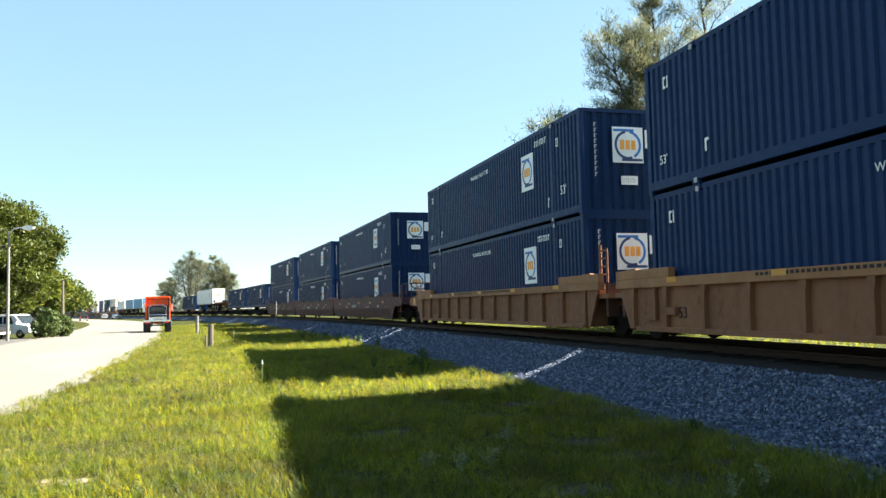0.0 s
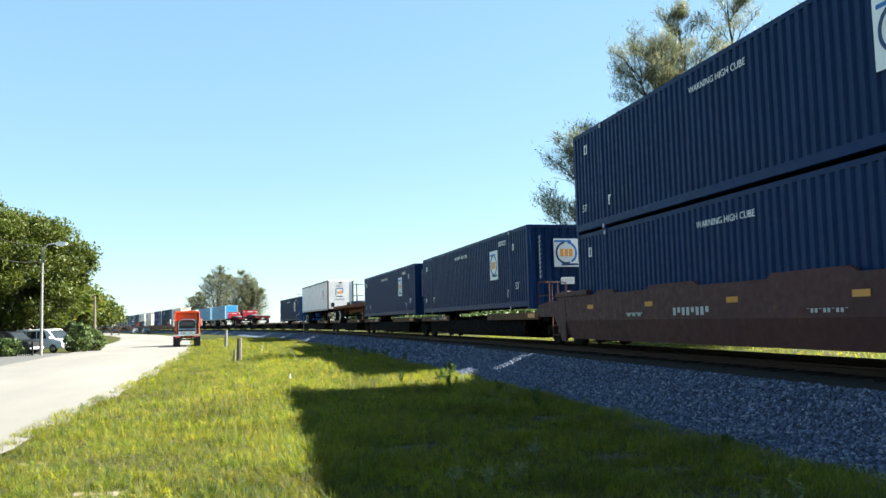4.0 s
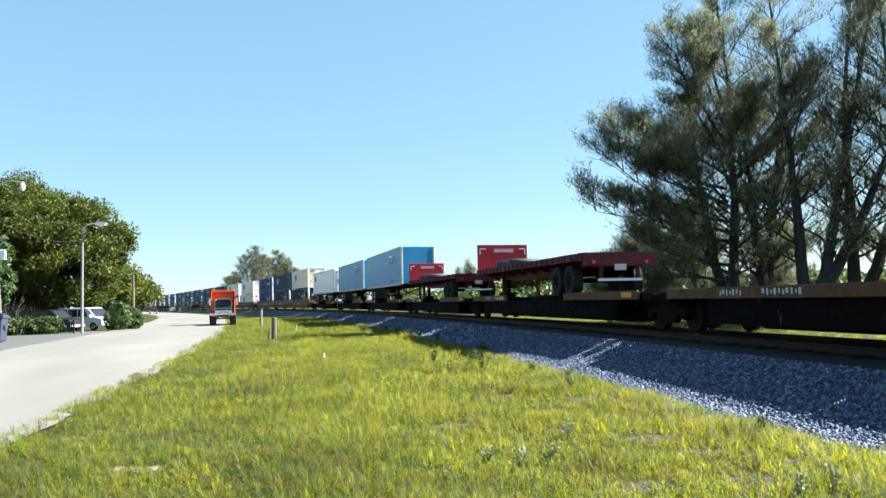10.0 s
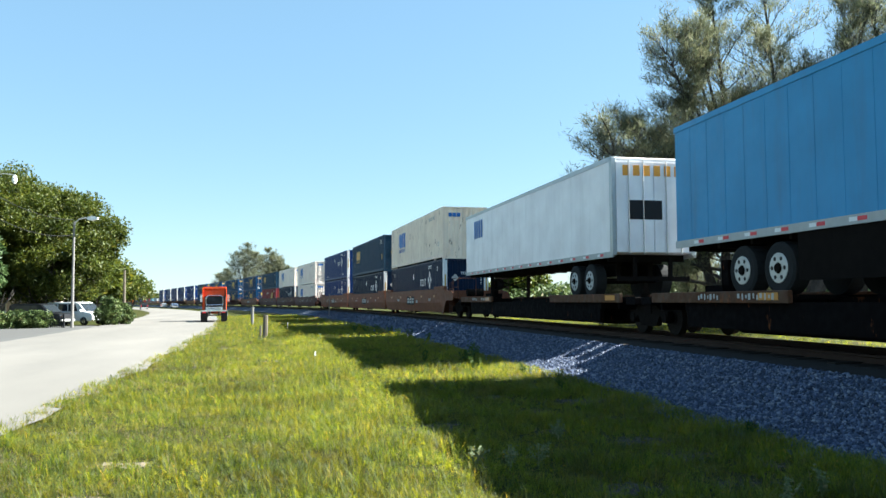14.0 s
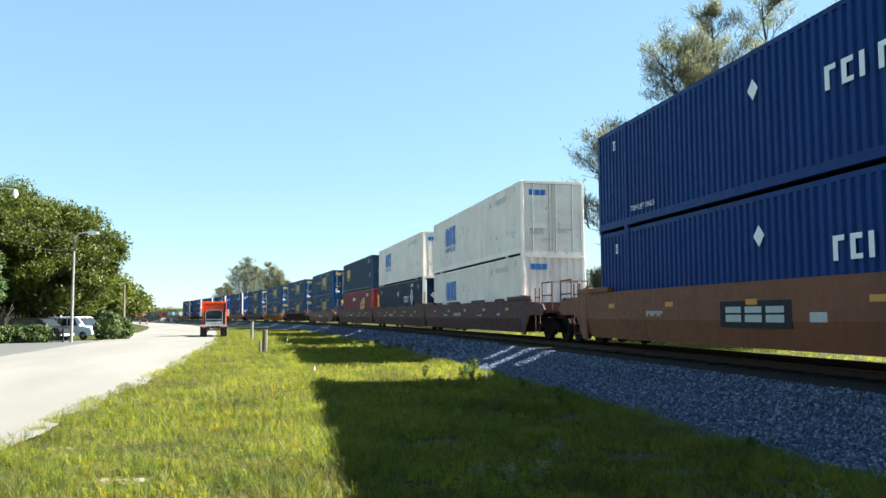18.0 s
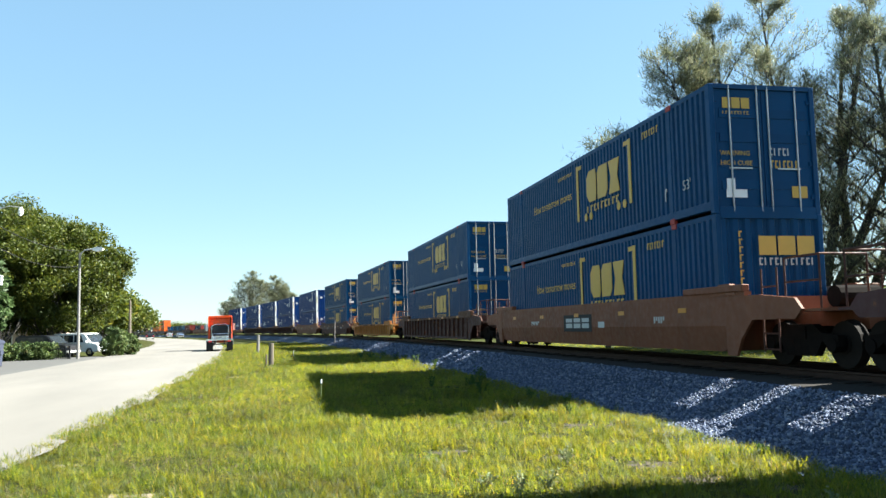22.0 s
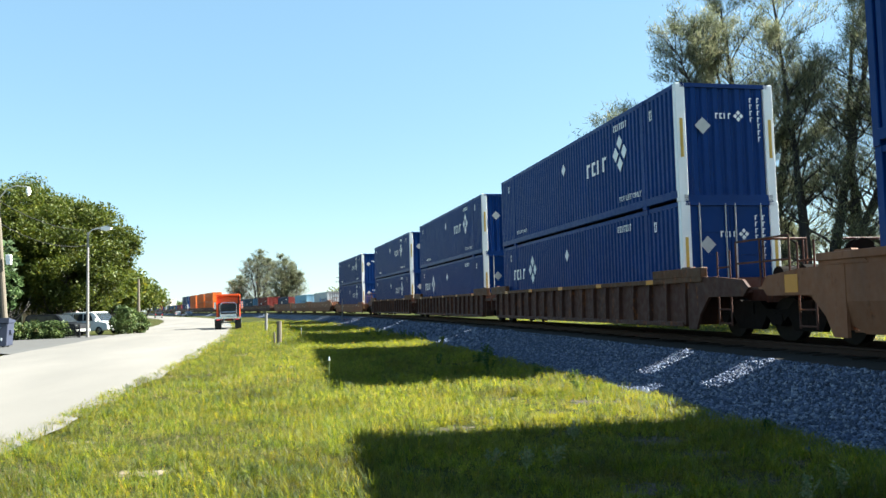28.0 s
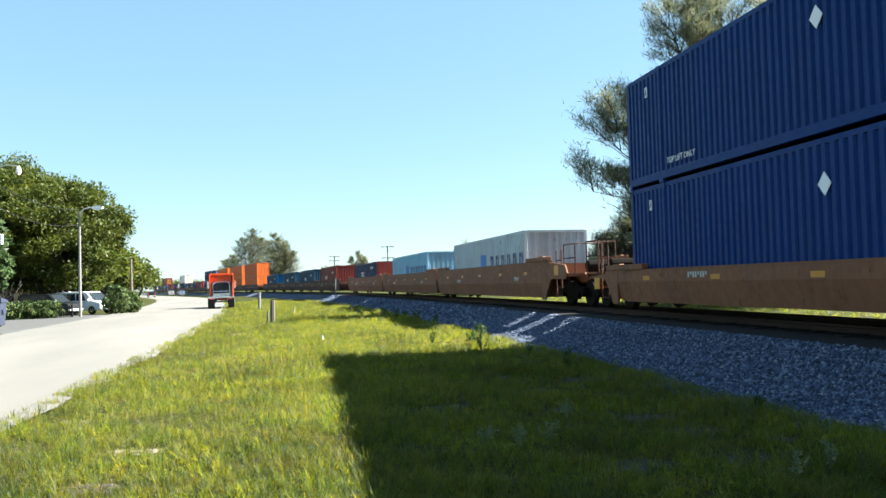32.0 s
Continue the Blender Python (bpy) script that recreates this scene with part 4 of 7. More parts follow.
    if mat == "brown_car":
        part("emblem_panel", boxes((-W - 0.006, -1.25, 0.66, -W, 1.15, 1.18)), "blackmark", ob)
        for j in range(3):
            part("emblem_block", boxes((-W - 0.012, -1.03 + j * 0.7, 0.95, -W - 0.006, -0.47 + j * 0.7, 1.07), (-W - 0.012, -1.03 + j * 0.7, 0.77, -W - 0.006, -0.47 + j * 0.7, 0.91)), "greymark", ob)
        part("placard", boxes((-W - 0.006, -2.2, 0.78, -W, -1.75, 0.95)), "greymark", ob)
    part("well_floor", boxes((-1.4, n, 0.29, 1.4, f, 0.328)), mat, ob)
    for y, s, how in ((n, -1, near), (f, 1, far)):
        reach = 1.15 if how == "joint" else 2.9
        a, b = y, y + s * reach
        bm = bmesh.new()
        box(bm, -1.42, min(a, y + s * 0.12), 0.32, 1.42, max(a, y + s * 0.12), top - 0.02)
        box(bm, -0.5, min(a, b), 0.72, 0.5, max(a, b), 1.05)
        box(bm, -1.45, min(a, y + s * 1.0), 1.0, 1.45, max(a, y + s * 1.0), 1.12)
        part("end_frame", bm, mat, ob)
        if how == "end":
            for x in (-1.5, 1.5):
                bm = bmesh.new()
                pts = [(y, top - 0.02), (y, 0.2), (y + s * 0.35, 0.2), (y + s * 0.55, 0.55), (y + s * 0.95, 0.92), (y + s * 2.3, 0.92), (y + s * 2.5, 1.1), (y + s * 2.3, top - 0.12), (y + s * 1.2, top - 0.02)]
                prism(bm, pts, "x", x - 0.03, x + 0.03)
                part("end_skirt", bm, mat, ob)
                if mat in ("tan_car", "yellow_car") and x < 0:
                    part("placard", boxes((x - 0.036, y + s * 1.5 - 0.2, top - 0.45, x - 0.031, y + s * 1.5 + 0.2, top - 0.12)), "reflect", ob)
        if how == "end":
            part("platform", boxes((-1.45, min(y + s * 1.7, b), 1.05, 1.45, max(y + s * 1.7, b), 1.1)), mat, ob)
            part("coupler", boxes((-0.14, min(b, b + s * 0.95), 0.7, 0.14, max(b, b + s * 0.95), 0.98), (-0.22, min(b + s * 0.6, b + s * 0.95), 0.66, 0.22, max(b + s * 0.6, b + s * 0.95), 1.02)), "bogie", ob)
            for x in (-1.35, 1.35):
                part("handrail", tubes(((x, b - s * 0.1, 1.1), (x, b - s * 0.1, 2.05), 0.02), ((x, y + s * 1.8, 1.1), (x, y + s * 1.8, 2.05), 0.02), ((x, b - s * 0.1, 2.05), (x, y + s * 1.8, 2.05), 0.02), ((x, b - s * 0.1, 1.6), (x, y + s * 1.8, 1.6), 0.02), n=6), rail_mat, ob)
                part("ladder", tubes(*[((x, y + s * 1.05, 0.35 + 0.3 * k), (x, y + s * 1.55, 0.35 + 0.3 * k), 0.018) for k in range(5)], ((x, y + s * 1.05, 0.3), (x, y + s * 1.05, 1.9), 0.02), ((x, y + s * 1.55, 0.3), (x, y + s * 1.55, 1.9), 0.02), n=6), rail_mat, ob)
            part("end_rail", tubes(((-1.35, b - s * 0.1, 2.05), (-0.4, b - s * 0.1, 2.05), 0.02), ((-0.4, b - s * 0.1, 1.1), (-0.4, b - s * 0.1, 2.05), 0.02), ((0.5, b - s * 0.1, 2.05), (1.35, b - s * 0.1, 2.05), 0.02), n=6), rail_mat, ob)
            bm = bmesh.new()
            tube(bm, (0.85, b - s * 0.25, 1.75), (0.85, b - s * 0.2, 1.75), 0.3, n=14)
            tube(bm, (0.85, b - s * 0.4, 1.1), (0.85, b - s * 0.4, 1.8), 0.05, n=8)
            part("brake_wheel", bm, "bogie", ob)
            bm = bmesh.new()
            tube(bm, (-0.75, b - s * 0.55, 1.32), (0.1, b - s * 0.55, 1.32), 0.2, n=12)
            part("air_reservoir", bm, "bogie", ob)
            part("air_hose", tubes(((0.35, b, 0.8), (0.42, b + s * 0.4, 0.42), 0.03), ((0.42, b + s * 0.4, 0.42), (0.3, b + s * 0.75, 0.55), 0.03), n=6), "rubber", ob)
            bogie(ob, y + s * 1.75)
        elif s > 0:
            bogie(ob, y + s * 1.15)
        if how == "joint":
            part("end_bulkhead", boxes((-1.36, min(y + s * 0.7, y + s * 0.82), 0.55, 1.36, max(y + s * 0.7, y + s * 0.82), top - 0.04)), "rustrib_car", ob)
        if how == "joint" and mat == "tan_car" and kind == "ribbed":
            for x in (-1.5, 1.5):
                bm = bmesh.new()
                prism(bm, [(y, top - 0.2), (y, 0.3), (y + s * 0.12, 0.3), (y + s * 0.62, top - 0.2)], "x", x - 0.03, x + 0.03)
                part("end_gusset", bm, mat, ob)
            if s < 0:
                part("ladder", tubes(((-1.3, y - 0.35, top), (-1.3, y - 0.35, top + 0.95), 0.035), ((-1.3, y - 0.7, top), (-1.3, y - 0.7, top + 0.85), 0.03), *[((-1.3, y - 0.35, top + 0.2 * j), (-1.3, y - 0.7, top + 0.2 * j), 0.02) for j in range(1, 5)], n=6), mat, ob)
            else:
                part("brake_stand", boxes((-0.25, y + 0.15, top - 0.1, -0.13, y + 0.27, top + 0.9), (-0.31, y + 0.1, top + 0.42, -0.07, y + 0.3, top + 0.5), (-0.55, y + 0.1, top + 0.16, 0.35, y + 0.4, top + 0.21)), mat, ob)
                part("step_bracket", boxes((-W - 0.05, y - 1.1, 0.55, -W + 0.02, y - 1.0, top - 0.2), (-W - 0.05, y - 1.1, 0.5, -W + 0.02, y - 0.55, 0.58), (-W - 0.05, y - 1.9, 0.62, -W + 0.02, y - 1.35, 0.78)), mat, ob)
        for x in (-1.48, 1.48):
            bm = bmesh.new()
            prism(bm, [(y - s * 0.6, top), (y - s * 0.2, top + 0.24), (y + s * 0.2, top + 0.24), (y + s * 0.45, top)], "x", x - 0.06, x + 0.06)
            part("box_guide", bm, mat, ob)
    return ob


def mark_wagon(ob, top, edge, few, count=5):
    for k in range(count):
        y = -6.8 + 13.6 * k / (count - 1)
        z = top - 0.06 if edge else min(1.16, top - 0.16)
        x = -1.525 - (0.06 if edge else 0.0)
        part("reflector", boxes((x - 0.006, y - 0.19, z - 0.055, x, y + 0.19, z + 0.055)), "reflect", ob)
    if edge:
        return
    x = -1.526
    for y, w, n, h in ((4.2, 0.9, 8, 0.13), (-5.6, 0.6, 5, 0.16)) if few else ((4.2, 0.9, 10, 0.09), (1.6, 1.5, 8, 0.17), (-2.6, 1.0, 10, 0.07), (-5.6, 0.5, 6, 0.12)):
        bm = bmesh.new()
        for k in range(n):
            a = y - w / 2 + w * k / n
            box(bm, x - 0.005, a, 0.88 if k % 3 else 0.94, x + (0.06 if edge else 0.0), a + w / n * 0.6, 0.88 + h)
        tagged(part("painted_code", bm, "greymark", ob), kind="stuff")


WAGONS = {}


def wagon(kind, mat, top, near, far, s, label, edge=None):
    key = (kind, mat, top, near, far, edge)
    if key in WAGONS:
        ob = copy_thing(WAGONS[key], Matrix())
    else:
        ob = WAGONS[key] = well_wagon(kind, mat, top, near, far, edge)
        mark_wagon(ob, top, edge, mat in ("brown_car", "tan_car", "rustrib_car"))
    tagged(ob, label)
    return on_train(ob, s)


FLOOR = 0.335
TAN, DARK, BROWN = "tan steel well wagon with ribbed sides and amber reflectors", "dark maroon well wagon with smooth plate sides", "rust-brown well wagon with smooth plate sides and amber reflectors"
RIB, YEL = "rusted brown well wagon with ribbed sides", "faded yellow well wagon with ribbed sides and black numbers"
NAVY, BLUE, DEEP = "navy blue corrugated freight container with a round emblem panel", "mid-blue freight container with yellow blocks and doors facing out", "deep blue freight container with white corner posts and diamonds"
# (metres along the train, wagon kind, paint, side height, near end, far end, lower box, upper box)
WELLS = [
    (0.2, "ribbed", "tan_car", 1.4, "joint", "joint", TAN, "fec", "fec"),
    (19.9, "ribbed", "tan_car", 1.4, "joint", "end", TAN, "fec", "fec"),
    (43.9, "smooth", "maroon_car", 1.42, "end", "joint", DARK, "fec", "fec"),
    (63.5, "smooth", "maroon_car", 1.42, "joint", "joint", DARK, "fec", "fec"),
    (83.1, "smooth", "maroon_car", 1.42, "joint", "end", DARK, "fec", "fec"),
    (313.0, "smooth", "brown_car", 1.48, "end", "joint", BROWN, "umax_dark", "beige53"),
    (332.5, "smooth", "brown_car", 1.48, "joint", "joint", BROWN, "umax_dark", "teal53"),
    (351.9, "smooth", "brown_car", 1.48, "joint", "end", BROWN, "umax", "umax"),
    (375.7, "smooth", "maroon_car", 1.42, "end", "joint", DARK, "white53p", "white53"),
    (395.0, "smooth", "maroon_car", 1.42, "joint", "joint", DARK, "umax_dark", "white53p"),
    (414.8, "smooth", "maroon_car", 1.42, "joint", "end", DARK, "red53", "teal53"),
    (438.4, "smooth", "brown_car", 1.42, "end", "end", BROWN, "csx_panel", "csx"),
    (461.7, "ribbed", "rustrib_car", 1.42, "end", "end", RIB, "csx", "csx"),
    (485.5, "ribbed", "yellow_car", 1.18, "end", "end", YEL, "csx", "csx"),
    (509.1, "smooth", "rustrib_car", 1.42, "end", "end", "dark rusted well wagon with smooth plate sides", "csx", "csx"),
    (532.6, "smooth", "tan_car", 1.42, "end", "end", "tan well wagon with smooth plate sides", "umax", "umax"),
    (555.4, "ribbed", "rustrib_car", 1.38, "end", "joint", RIB, "umax_doors", "umax"),
    (575.0, "ribbed", "rustrib_car", 1.38, "joint", "joint", RIB, "umax_doors", "umax"),
    (594.8, "ribbed", "rustrib_car", 1.38, "joint", "end", RIB, "umax", "umax"),
    (618.6, "smooth", "tan_car", 1.05, "end", "end", "tan well wagon with smooth plate sides", "umax", "umax"),
]
for s, kind, mat, top, near, far, label, low, high in WELLS:
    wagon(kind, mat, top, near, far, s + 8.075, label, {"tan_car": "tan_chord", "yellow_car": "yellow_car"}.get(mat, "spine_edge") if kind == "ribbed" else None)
    for style, z in ((low, FLOOR), (high, FLOOR + CH)):
        load(style, s, z, {"fec": NAVY, "csx": BLUE, "csx_panel": "mid-blue freight container with yellow blocks on a ribbed end", "umax": DEEP, "umax_dark": "blue-black freight container with white corner posts and diamonds", "umax_doors": "deep blue freight container with doors and white corner posts", "beige53": "rust-streaked beige freight container with a blue emblem",
                           "white53": "weathered white freight container with rusty doors and a blue emblem", "white53p": "weathered white freight container with a blue emblem", "teal53": "dark teal freight container with slatted end and yellow emblem",
                           "red53": "dull red freight container with a yellow sail emblem"}[style])
# short wells with single boxes, then orange stacks and mixed boxes far down the line
SHORT = [(644.5, "maersk", 0.26), (664.0, "ltblue40", 0.26), (683.5, "redblue40", 0.26), (708.8, "red40", 0.3), (727.5, "dark40", 0.3), (746.0, "dark40", 0.3), (765.5, "blue40", 0.3)]
for s, style, z in SHORT:
    wagon("smooth", "tan_car" if s < 700 else "rustrib_car", 1.5 if s < 700 else 1.4, "end" if s == 644.5 else "joint", "joint", s + 6.1, "tan well wagon with smooth plate sides")
    load(style, s, z, {"maersk": "pale grey ribbed freight container with dark block lettering", "ltblue40": "light blue freight container with dark block lettering", "redblue40": "navy freight container with maroon end",
                       "red40": "maroon ribbed freight container with white characters", "dark40": "dark green ribbed freight container with white characters", "blue40": "blue ribbed freight container with white characters"}[style])
for k, s in enumerate((790.0, 809.7, 829.4, 853.0, 872.7, 892.4, 916.0, 936.0, 956.0, 980.0, 1000.0, 1020.0)):
    wagon("smooth", "maroon_car", 1.42, "joint", "joint", s + 8.075, DARK)
    pair = ("orange53", "orange53") if k < 3 else (("red53", "red53"), ("csx", "red53"), ("teal53", "white53p"), ("umax", "fec"))[k % 4]
    for style, z in zip(pair, (FLOOR, FLOOR + CH)):
        if k >= 3 and z > 1 and k % 3:
            continue
        load(style, s, z, {"orange53": "bright orange ribbed freight container in a stack", "red53": "dull red freight container with a yellow sail emblem", "csx": BLUE, "teal53": "dark teal freight container with slatted end and yellow emblem", "white53p": "weathered white freight container with a blue emblem", "umax": DEEP, "fec": NAVY}[style])


# ---- flat spine wagons and the trailers on them ----
def spine_wagon(length, empty, stand):
    ob = thing("spine_wagon", "near-black flat spine wagon with orange-edged decks", "rail wagon", "wagons of the train")
    n, f = -length / 2, length / 2
    bm = bmesh.new()
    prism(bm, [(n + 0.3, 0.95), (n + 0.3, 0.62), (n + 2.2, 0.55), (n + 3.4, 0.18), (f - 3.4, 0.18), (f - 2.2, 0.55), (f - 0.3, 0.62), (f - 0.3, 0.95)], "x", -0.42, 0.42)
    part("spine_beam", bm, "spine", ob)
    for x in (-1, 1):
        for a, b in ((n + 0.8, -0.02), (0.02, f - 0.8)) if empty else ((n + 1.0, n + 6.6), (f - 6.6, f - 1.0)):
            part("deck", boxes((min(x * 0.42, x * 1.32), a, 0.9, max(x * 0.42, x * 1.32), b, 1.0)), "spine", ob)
            part("deck_edge", boxes((min(x * 1.32, x * 1.42), a, 0.84, max(x * 1.32, x * 1.42), b, 1.08)), "spine_edge", ob, bevel=0.012)
            part("reflector", boxes((min(x * 1.42, x * 1.428), a + 0.3, 0.9, max(x * 1.42, x * 1.428), a + 0.95, 1.04)), "reflect", ob)
            for k in range(5):
                y = a + 0.3 + k * (b - a - 0.6) / 4
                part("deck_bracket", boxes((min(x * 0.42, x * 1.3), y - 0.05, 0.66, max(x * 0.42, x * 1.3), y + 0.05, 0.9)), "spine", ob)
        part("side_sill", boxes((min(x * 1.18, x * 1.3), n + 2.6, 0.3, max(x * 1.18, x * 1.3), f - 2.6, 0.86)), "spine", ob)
        bm = bmesh.new()
        for k in range(17):
            y = f - 3.4 - 0.13 * k - (0.7 if k > 6 else 0)
            box(bm, x * 1.428 - 0.002, y, 0.905 + 0.03 * (k % 2), x * 1.428 + 0.002, y + 0.05 + 0.03 * (k % 3 == 1), 1.03 - 0.03 * (k % 3 == 0))
        tagged(part("painted_code", bm, "greymark", ob), kind="stuff")
    for y, s in ((n, 1), (f, -1)):
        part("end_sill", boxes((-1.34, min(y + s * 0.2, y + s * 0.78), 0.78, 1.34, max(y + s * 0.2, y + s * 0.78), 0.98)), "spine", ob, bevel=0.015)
    if not stand:
        part("hitch", boxes((-0.3, f - 2.4, 1.0, 0.3, f - 1.6, 1.25), (-0.08, f - 2.3, 1.2, 0.08, f - 2.0, 1.85)), "spine", ob)
        bogie(ob, n)
        return ob
    c = n + 1.4
    hitch = part("hitch", boxes((-0.62, c - 1.5, 0.95, 0.62, c + 0.35, 1.06)), "hitch", ob, "rust-red trailer hitch stand")
    for x in (-0.5, 0.38):
        bm = bmesh.new()
        prism(bm, [(c - 0.9, 1.05), (c - 0.2, 1.05), (c - 0.35, 1.95), (c - 0.85, 1.95)], "x", x, x + 0.12)
        part("upright", bm, "hitch", hitch)
        bm = bmesh.new()
        prism(bm, [(c + 0.05, 1.05), (c + 0.25, 1.05), (c - 0.35, 1.85), (c - 0.45, 1.75)], "x", x + 0.02, x + 0.1)
        part("strut", bm, "hitch", hitch)
    part("top_plate", boxes((-0.48, c - 1.05, 1.96, 0.48, c - 0.15, 2.06), (-0.25, c - 1.3, 1.92, 0.25, c - 1.05, 2.0)), "bogie", hitch)
    part("grab_rail", tubes(((-0.95, c - 0.1, 1.0), (-0.95, c - 0.1, 1.55), 0.02), ((-0.95, c - 0.1, 1.55), (0.95, c - 0.1, 1.55), 0.02), ((0.95, c - 0.1, 1.55), (0.95, c - 0.1, 1.0), 0.02), n=6), "red_trailer", ob)
    bogie(ob, n)
    return ob


SPINES = [(101.5, 120.8), (120.8, 138.6), (138.6, 155.4), (155.4, 174.6), (174.6, 193.2), (193.2, 211.8), (211.8, 232.0), (232.0, 250.4), (250.4, 269.4), (269.4, 289.0), (289.0, 309.6)]
for k, (a, b) in enumerate(SPINES):
    on_train(spine_wagon(b - a, k == 5, k == 5), (a + b) / 2)
load("fec", 103.6, 1.2, NAVY)
load("fec", 121.85, 1.2, NAVY)
load("fec", 175.55, 1.2, NAVY)


def tyre_pair(ob, x, y, z, rim):
    bm = bmesh.new()
    s = 1 if x > 0 else -1
    tube(bm, (x - s * 0.34, y, z), (x - s * 0.03, y, z), 0.5, n=22)
    tube(bm, (x - s * 0.03, y, z), (x, y, z), 0.5, 0.44, n=22)
    w = part("tyre", bm, "rubber", ob)
    bm = bmesh.new()
    tube(bm, (x - s * 0.02, y, z), (x + s * 0.012, y, z), 0.31, 0.28, n=20)
    part("rim", bm, rim, w, "white painted rim" if rim == "white" else "")
    bm = bmesh.new()
    tube(bm, (x + s * 0.01, y, z), (x + s * 0.05, y, z), 0.11, 0.08, n=12)
    part("hub", bm, "bogie", w)
    bm = bmesh.new()
    for k in range(6):
        a = k * math.pi / 3
        cy, cz = y + 0.2 * math.cos(a), z + 0.2 * math.sin(a)
        tube(bm, (x + s * 0.008, cy, cz), (x + s * 0.016, cy, cz), 0.042, n=8)
    tagged(part("hand_hole", bm, "blackmark", w), kind="stuff")


def running_gear(ob, y, deck, rim, z=1.0, gap=0.62):
    """Two axles of twin tyres under a trailer, y the middle of the pair, standing at z."""
    for dy in (-gap, gap):
        for x in (-1.24, 1.24):
            tyre_pair(ob, x, y + dy, z + 0.5, rim)
        part("axle", tubes(((-1.1, y + dy, z + 0.5), (1.1, y + dy, z + 0.5), 0.07)), "bogie", ob)
    reach = gap + 0.48
    part("suspension", boxes((-0.6, y - reach, z + 0.62, -0.45, y + reach, deck - 0.1), (0.45, y - reach, z + 0.62, 0.6, y + reach, deck - 0.1)), "bogie", ob)


def van_trailer(L, mat, label, gear_near, corner="steel", doors=False):
    """A box trailer; origin under its middle on the rail."""
    ob = thing("van_trailer", label, "trailer", "trailers on the train")
    n, f = -L / 2, L / 2
    lo, hi, w = 2.12, 4.98, 1.28
    part("box_body", boxes((-w, n, lo + 0.12, w, f, hi)), mat, ob, bevel=0.03)
    for x in (-1, 1):
        part("bottom_rail", boxes((min(x * (w - 0.04), x * (w + 0.02)), n, lo, max(x * (w - 0.04), x * (w + 0.02)), f, lo + 0.16)), "greymark", ob)
        part("top_rail", boxes((min(x * (w - 0.04), x * (w + 0.02)), n, hi - 0.12, max(x * (w - 0.04), x * (w + 0.02)), f, hi + 0.01)), mat if mat == "blue_trailer" else corner, ob)
        part("corner_post", boxes((min(x * w * 0.9, x * (w + 0.02)), n - 0.03, lo + 0.05, max(x * w * 0.9, x * (w + 0.02)), n + 0.14, hi)), corner, ob, bevel=0.02)
        k = 22
        for j in range(1, k):
            y = n + L * j / k
            part("side_seam", boxes((min(x * w, x * (w + 0.005)), y - 0.012, lo + 0.16, max(x * w, x * (w + 0.005)), y + 0.012, hi - 0.12)), mat, ob)
        for j in range(15):
            y = n + 0.6 + j * (L - 1.4) / 14.5
            part("marker_tape", boxes((min(x * (w + 0.02), x * (w + 0.026)), y, lo + 0.05, max(x * (w + 0.02), x * (w + 0.026)), y + 0.22, lo + 0.12)), "redmark", ob)
            part("marker_tape", boxes((min(x * (w + 0.02), x * (w + 0.026)), y + 0.22, lo + 0.05, max(x * (w + 0.02), x * (w + 0.026)), y + 0.42, lo + 0.12)), "white", ob)
    for k in range(13):
        y = n + 0.5 + k * (L - 1) / 12
        part("floor_beam", boxes((-w + 0.1, y, lo - 0.1, w - 0.1, y + 0.09, lo + 0.1)), "bogie", ob)
    y = n + 2.4 if gear_near else f - 3.35
    running_gear(ob, y, lo, "greymark" if mat == "white_trailer" else "steel")
    leg = f - 3.2 if gear_near else n + 3.2
    for x in (-0.85, 0.85):
        part("landing_leg", boxes((x - 0.07, leg - 0.07, 1.05, x + 0.07, leg + 0.07, lo), (x - 0.18, leg - 0.15, 1.0, x + 0.18, leg + 0.15, 1.05)), "bogie", ob)
    part("leg_brace", tubes(((-0.85, leg, 1.35), (0.85, leg, 1.9), 0.03), ((0.85, leg, 1.35), (-0.85, leg, 1.9), 0.03)), "bogie", ob)
    part("bumper", boxes((-1.1, n + 0.05, 1.45, 1.1, n + 0.15, 1.58), (-0.6, n + 0.08, 1.58, -0.5, n + 0.18, lo), (0.5, n + 0.08, 1.58, 0.6, n + 0.18, lo)) if gear_near else boxes((-0.4, n + 0.4, lo - 0.14, 0.4, n + 1.6, lo)), "bogie", ob)
    if doors:
        for a, b in ((-1.15, -0.015), (0.015, 1.15)):
            d = part("door", boxes((a, n - 0.03, lo + 0.15, b, n, hi - 0.14)), mat, ob)
            for x in ((a + b) / 2 - 0.2, (a + b) / 2 + 0.25):
                part("locking_rod", tubes(((x, n - 0.05, lo + 0.1), (x, n - 0.05, hi - 0.1), 0.016), n=6), "steel", d)
    return ob


def flat_mark(ob, mat, y, z, w, h, n, L, x=-1.29, name="painted_code"):
    bm = bmesh.new()
    for k in range(n):
        a = -L / 2 + y + w / 2 - w * k / n
        box(bm, x - 0.006, a - w / n * (0.62 if n > 1 else 1), z - h / 2, x, a, z + h / 2)
    return tagged(part(name, bm, mat, ob), kind="stuff" if n > 1 else "")


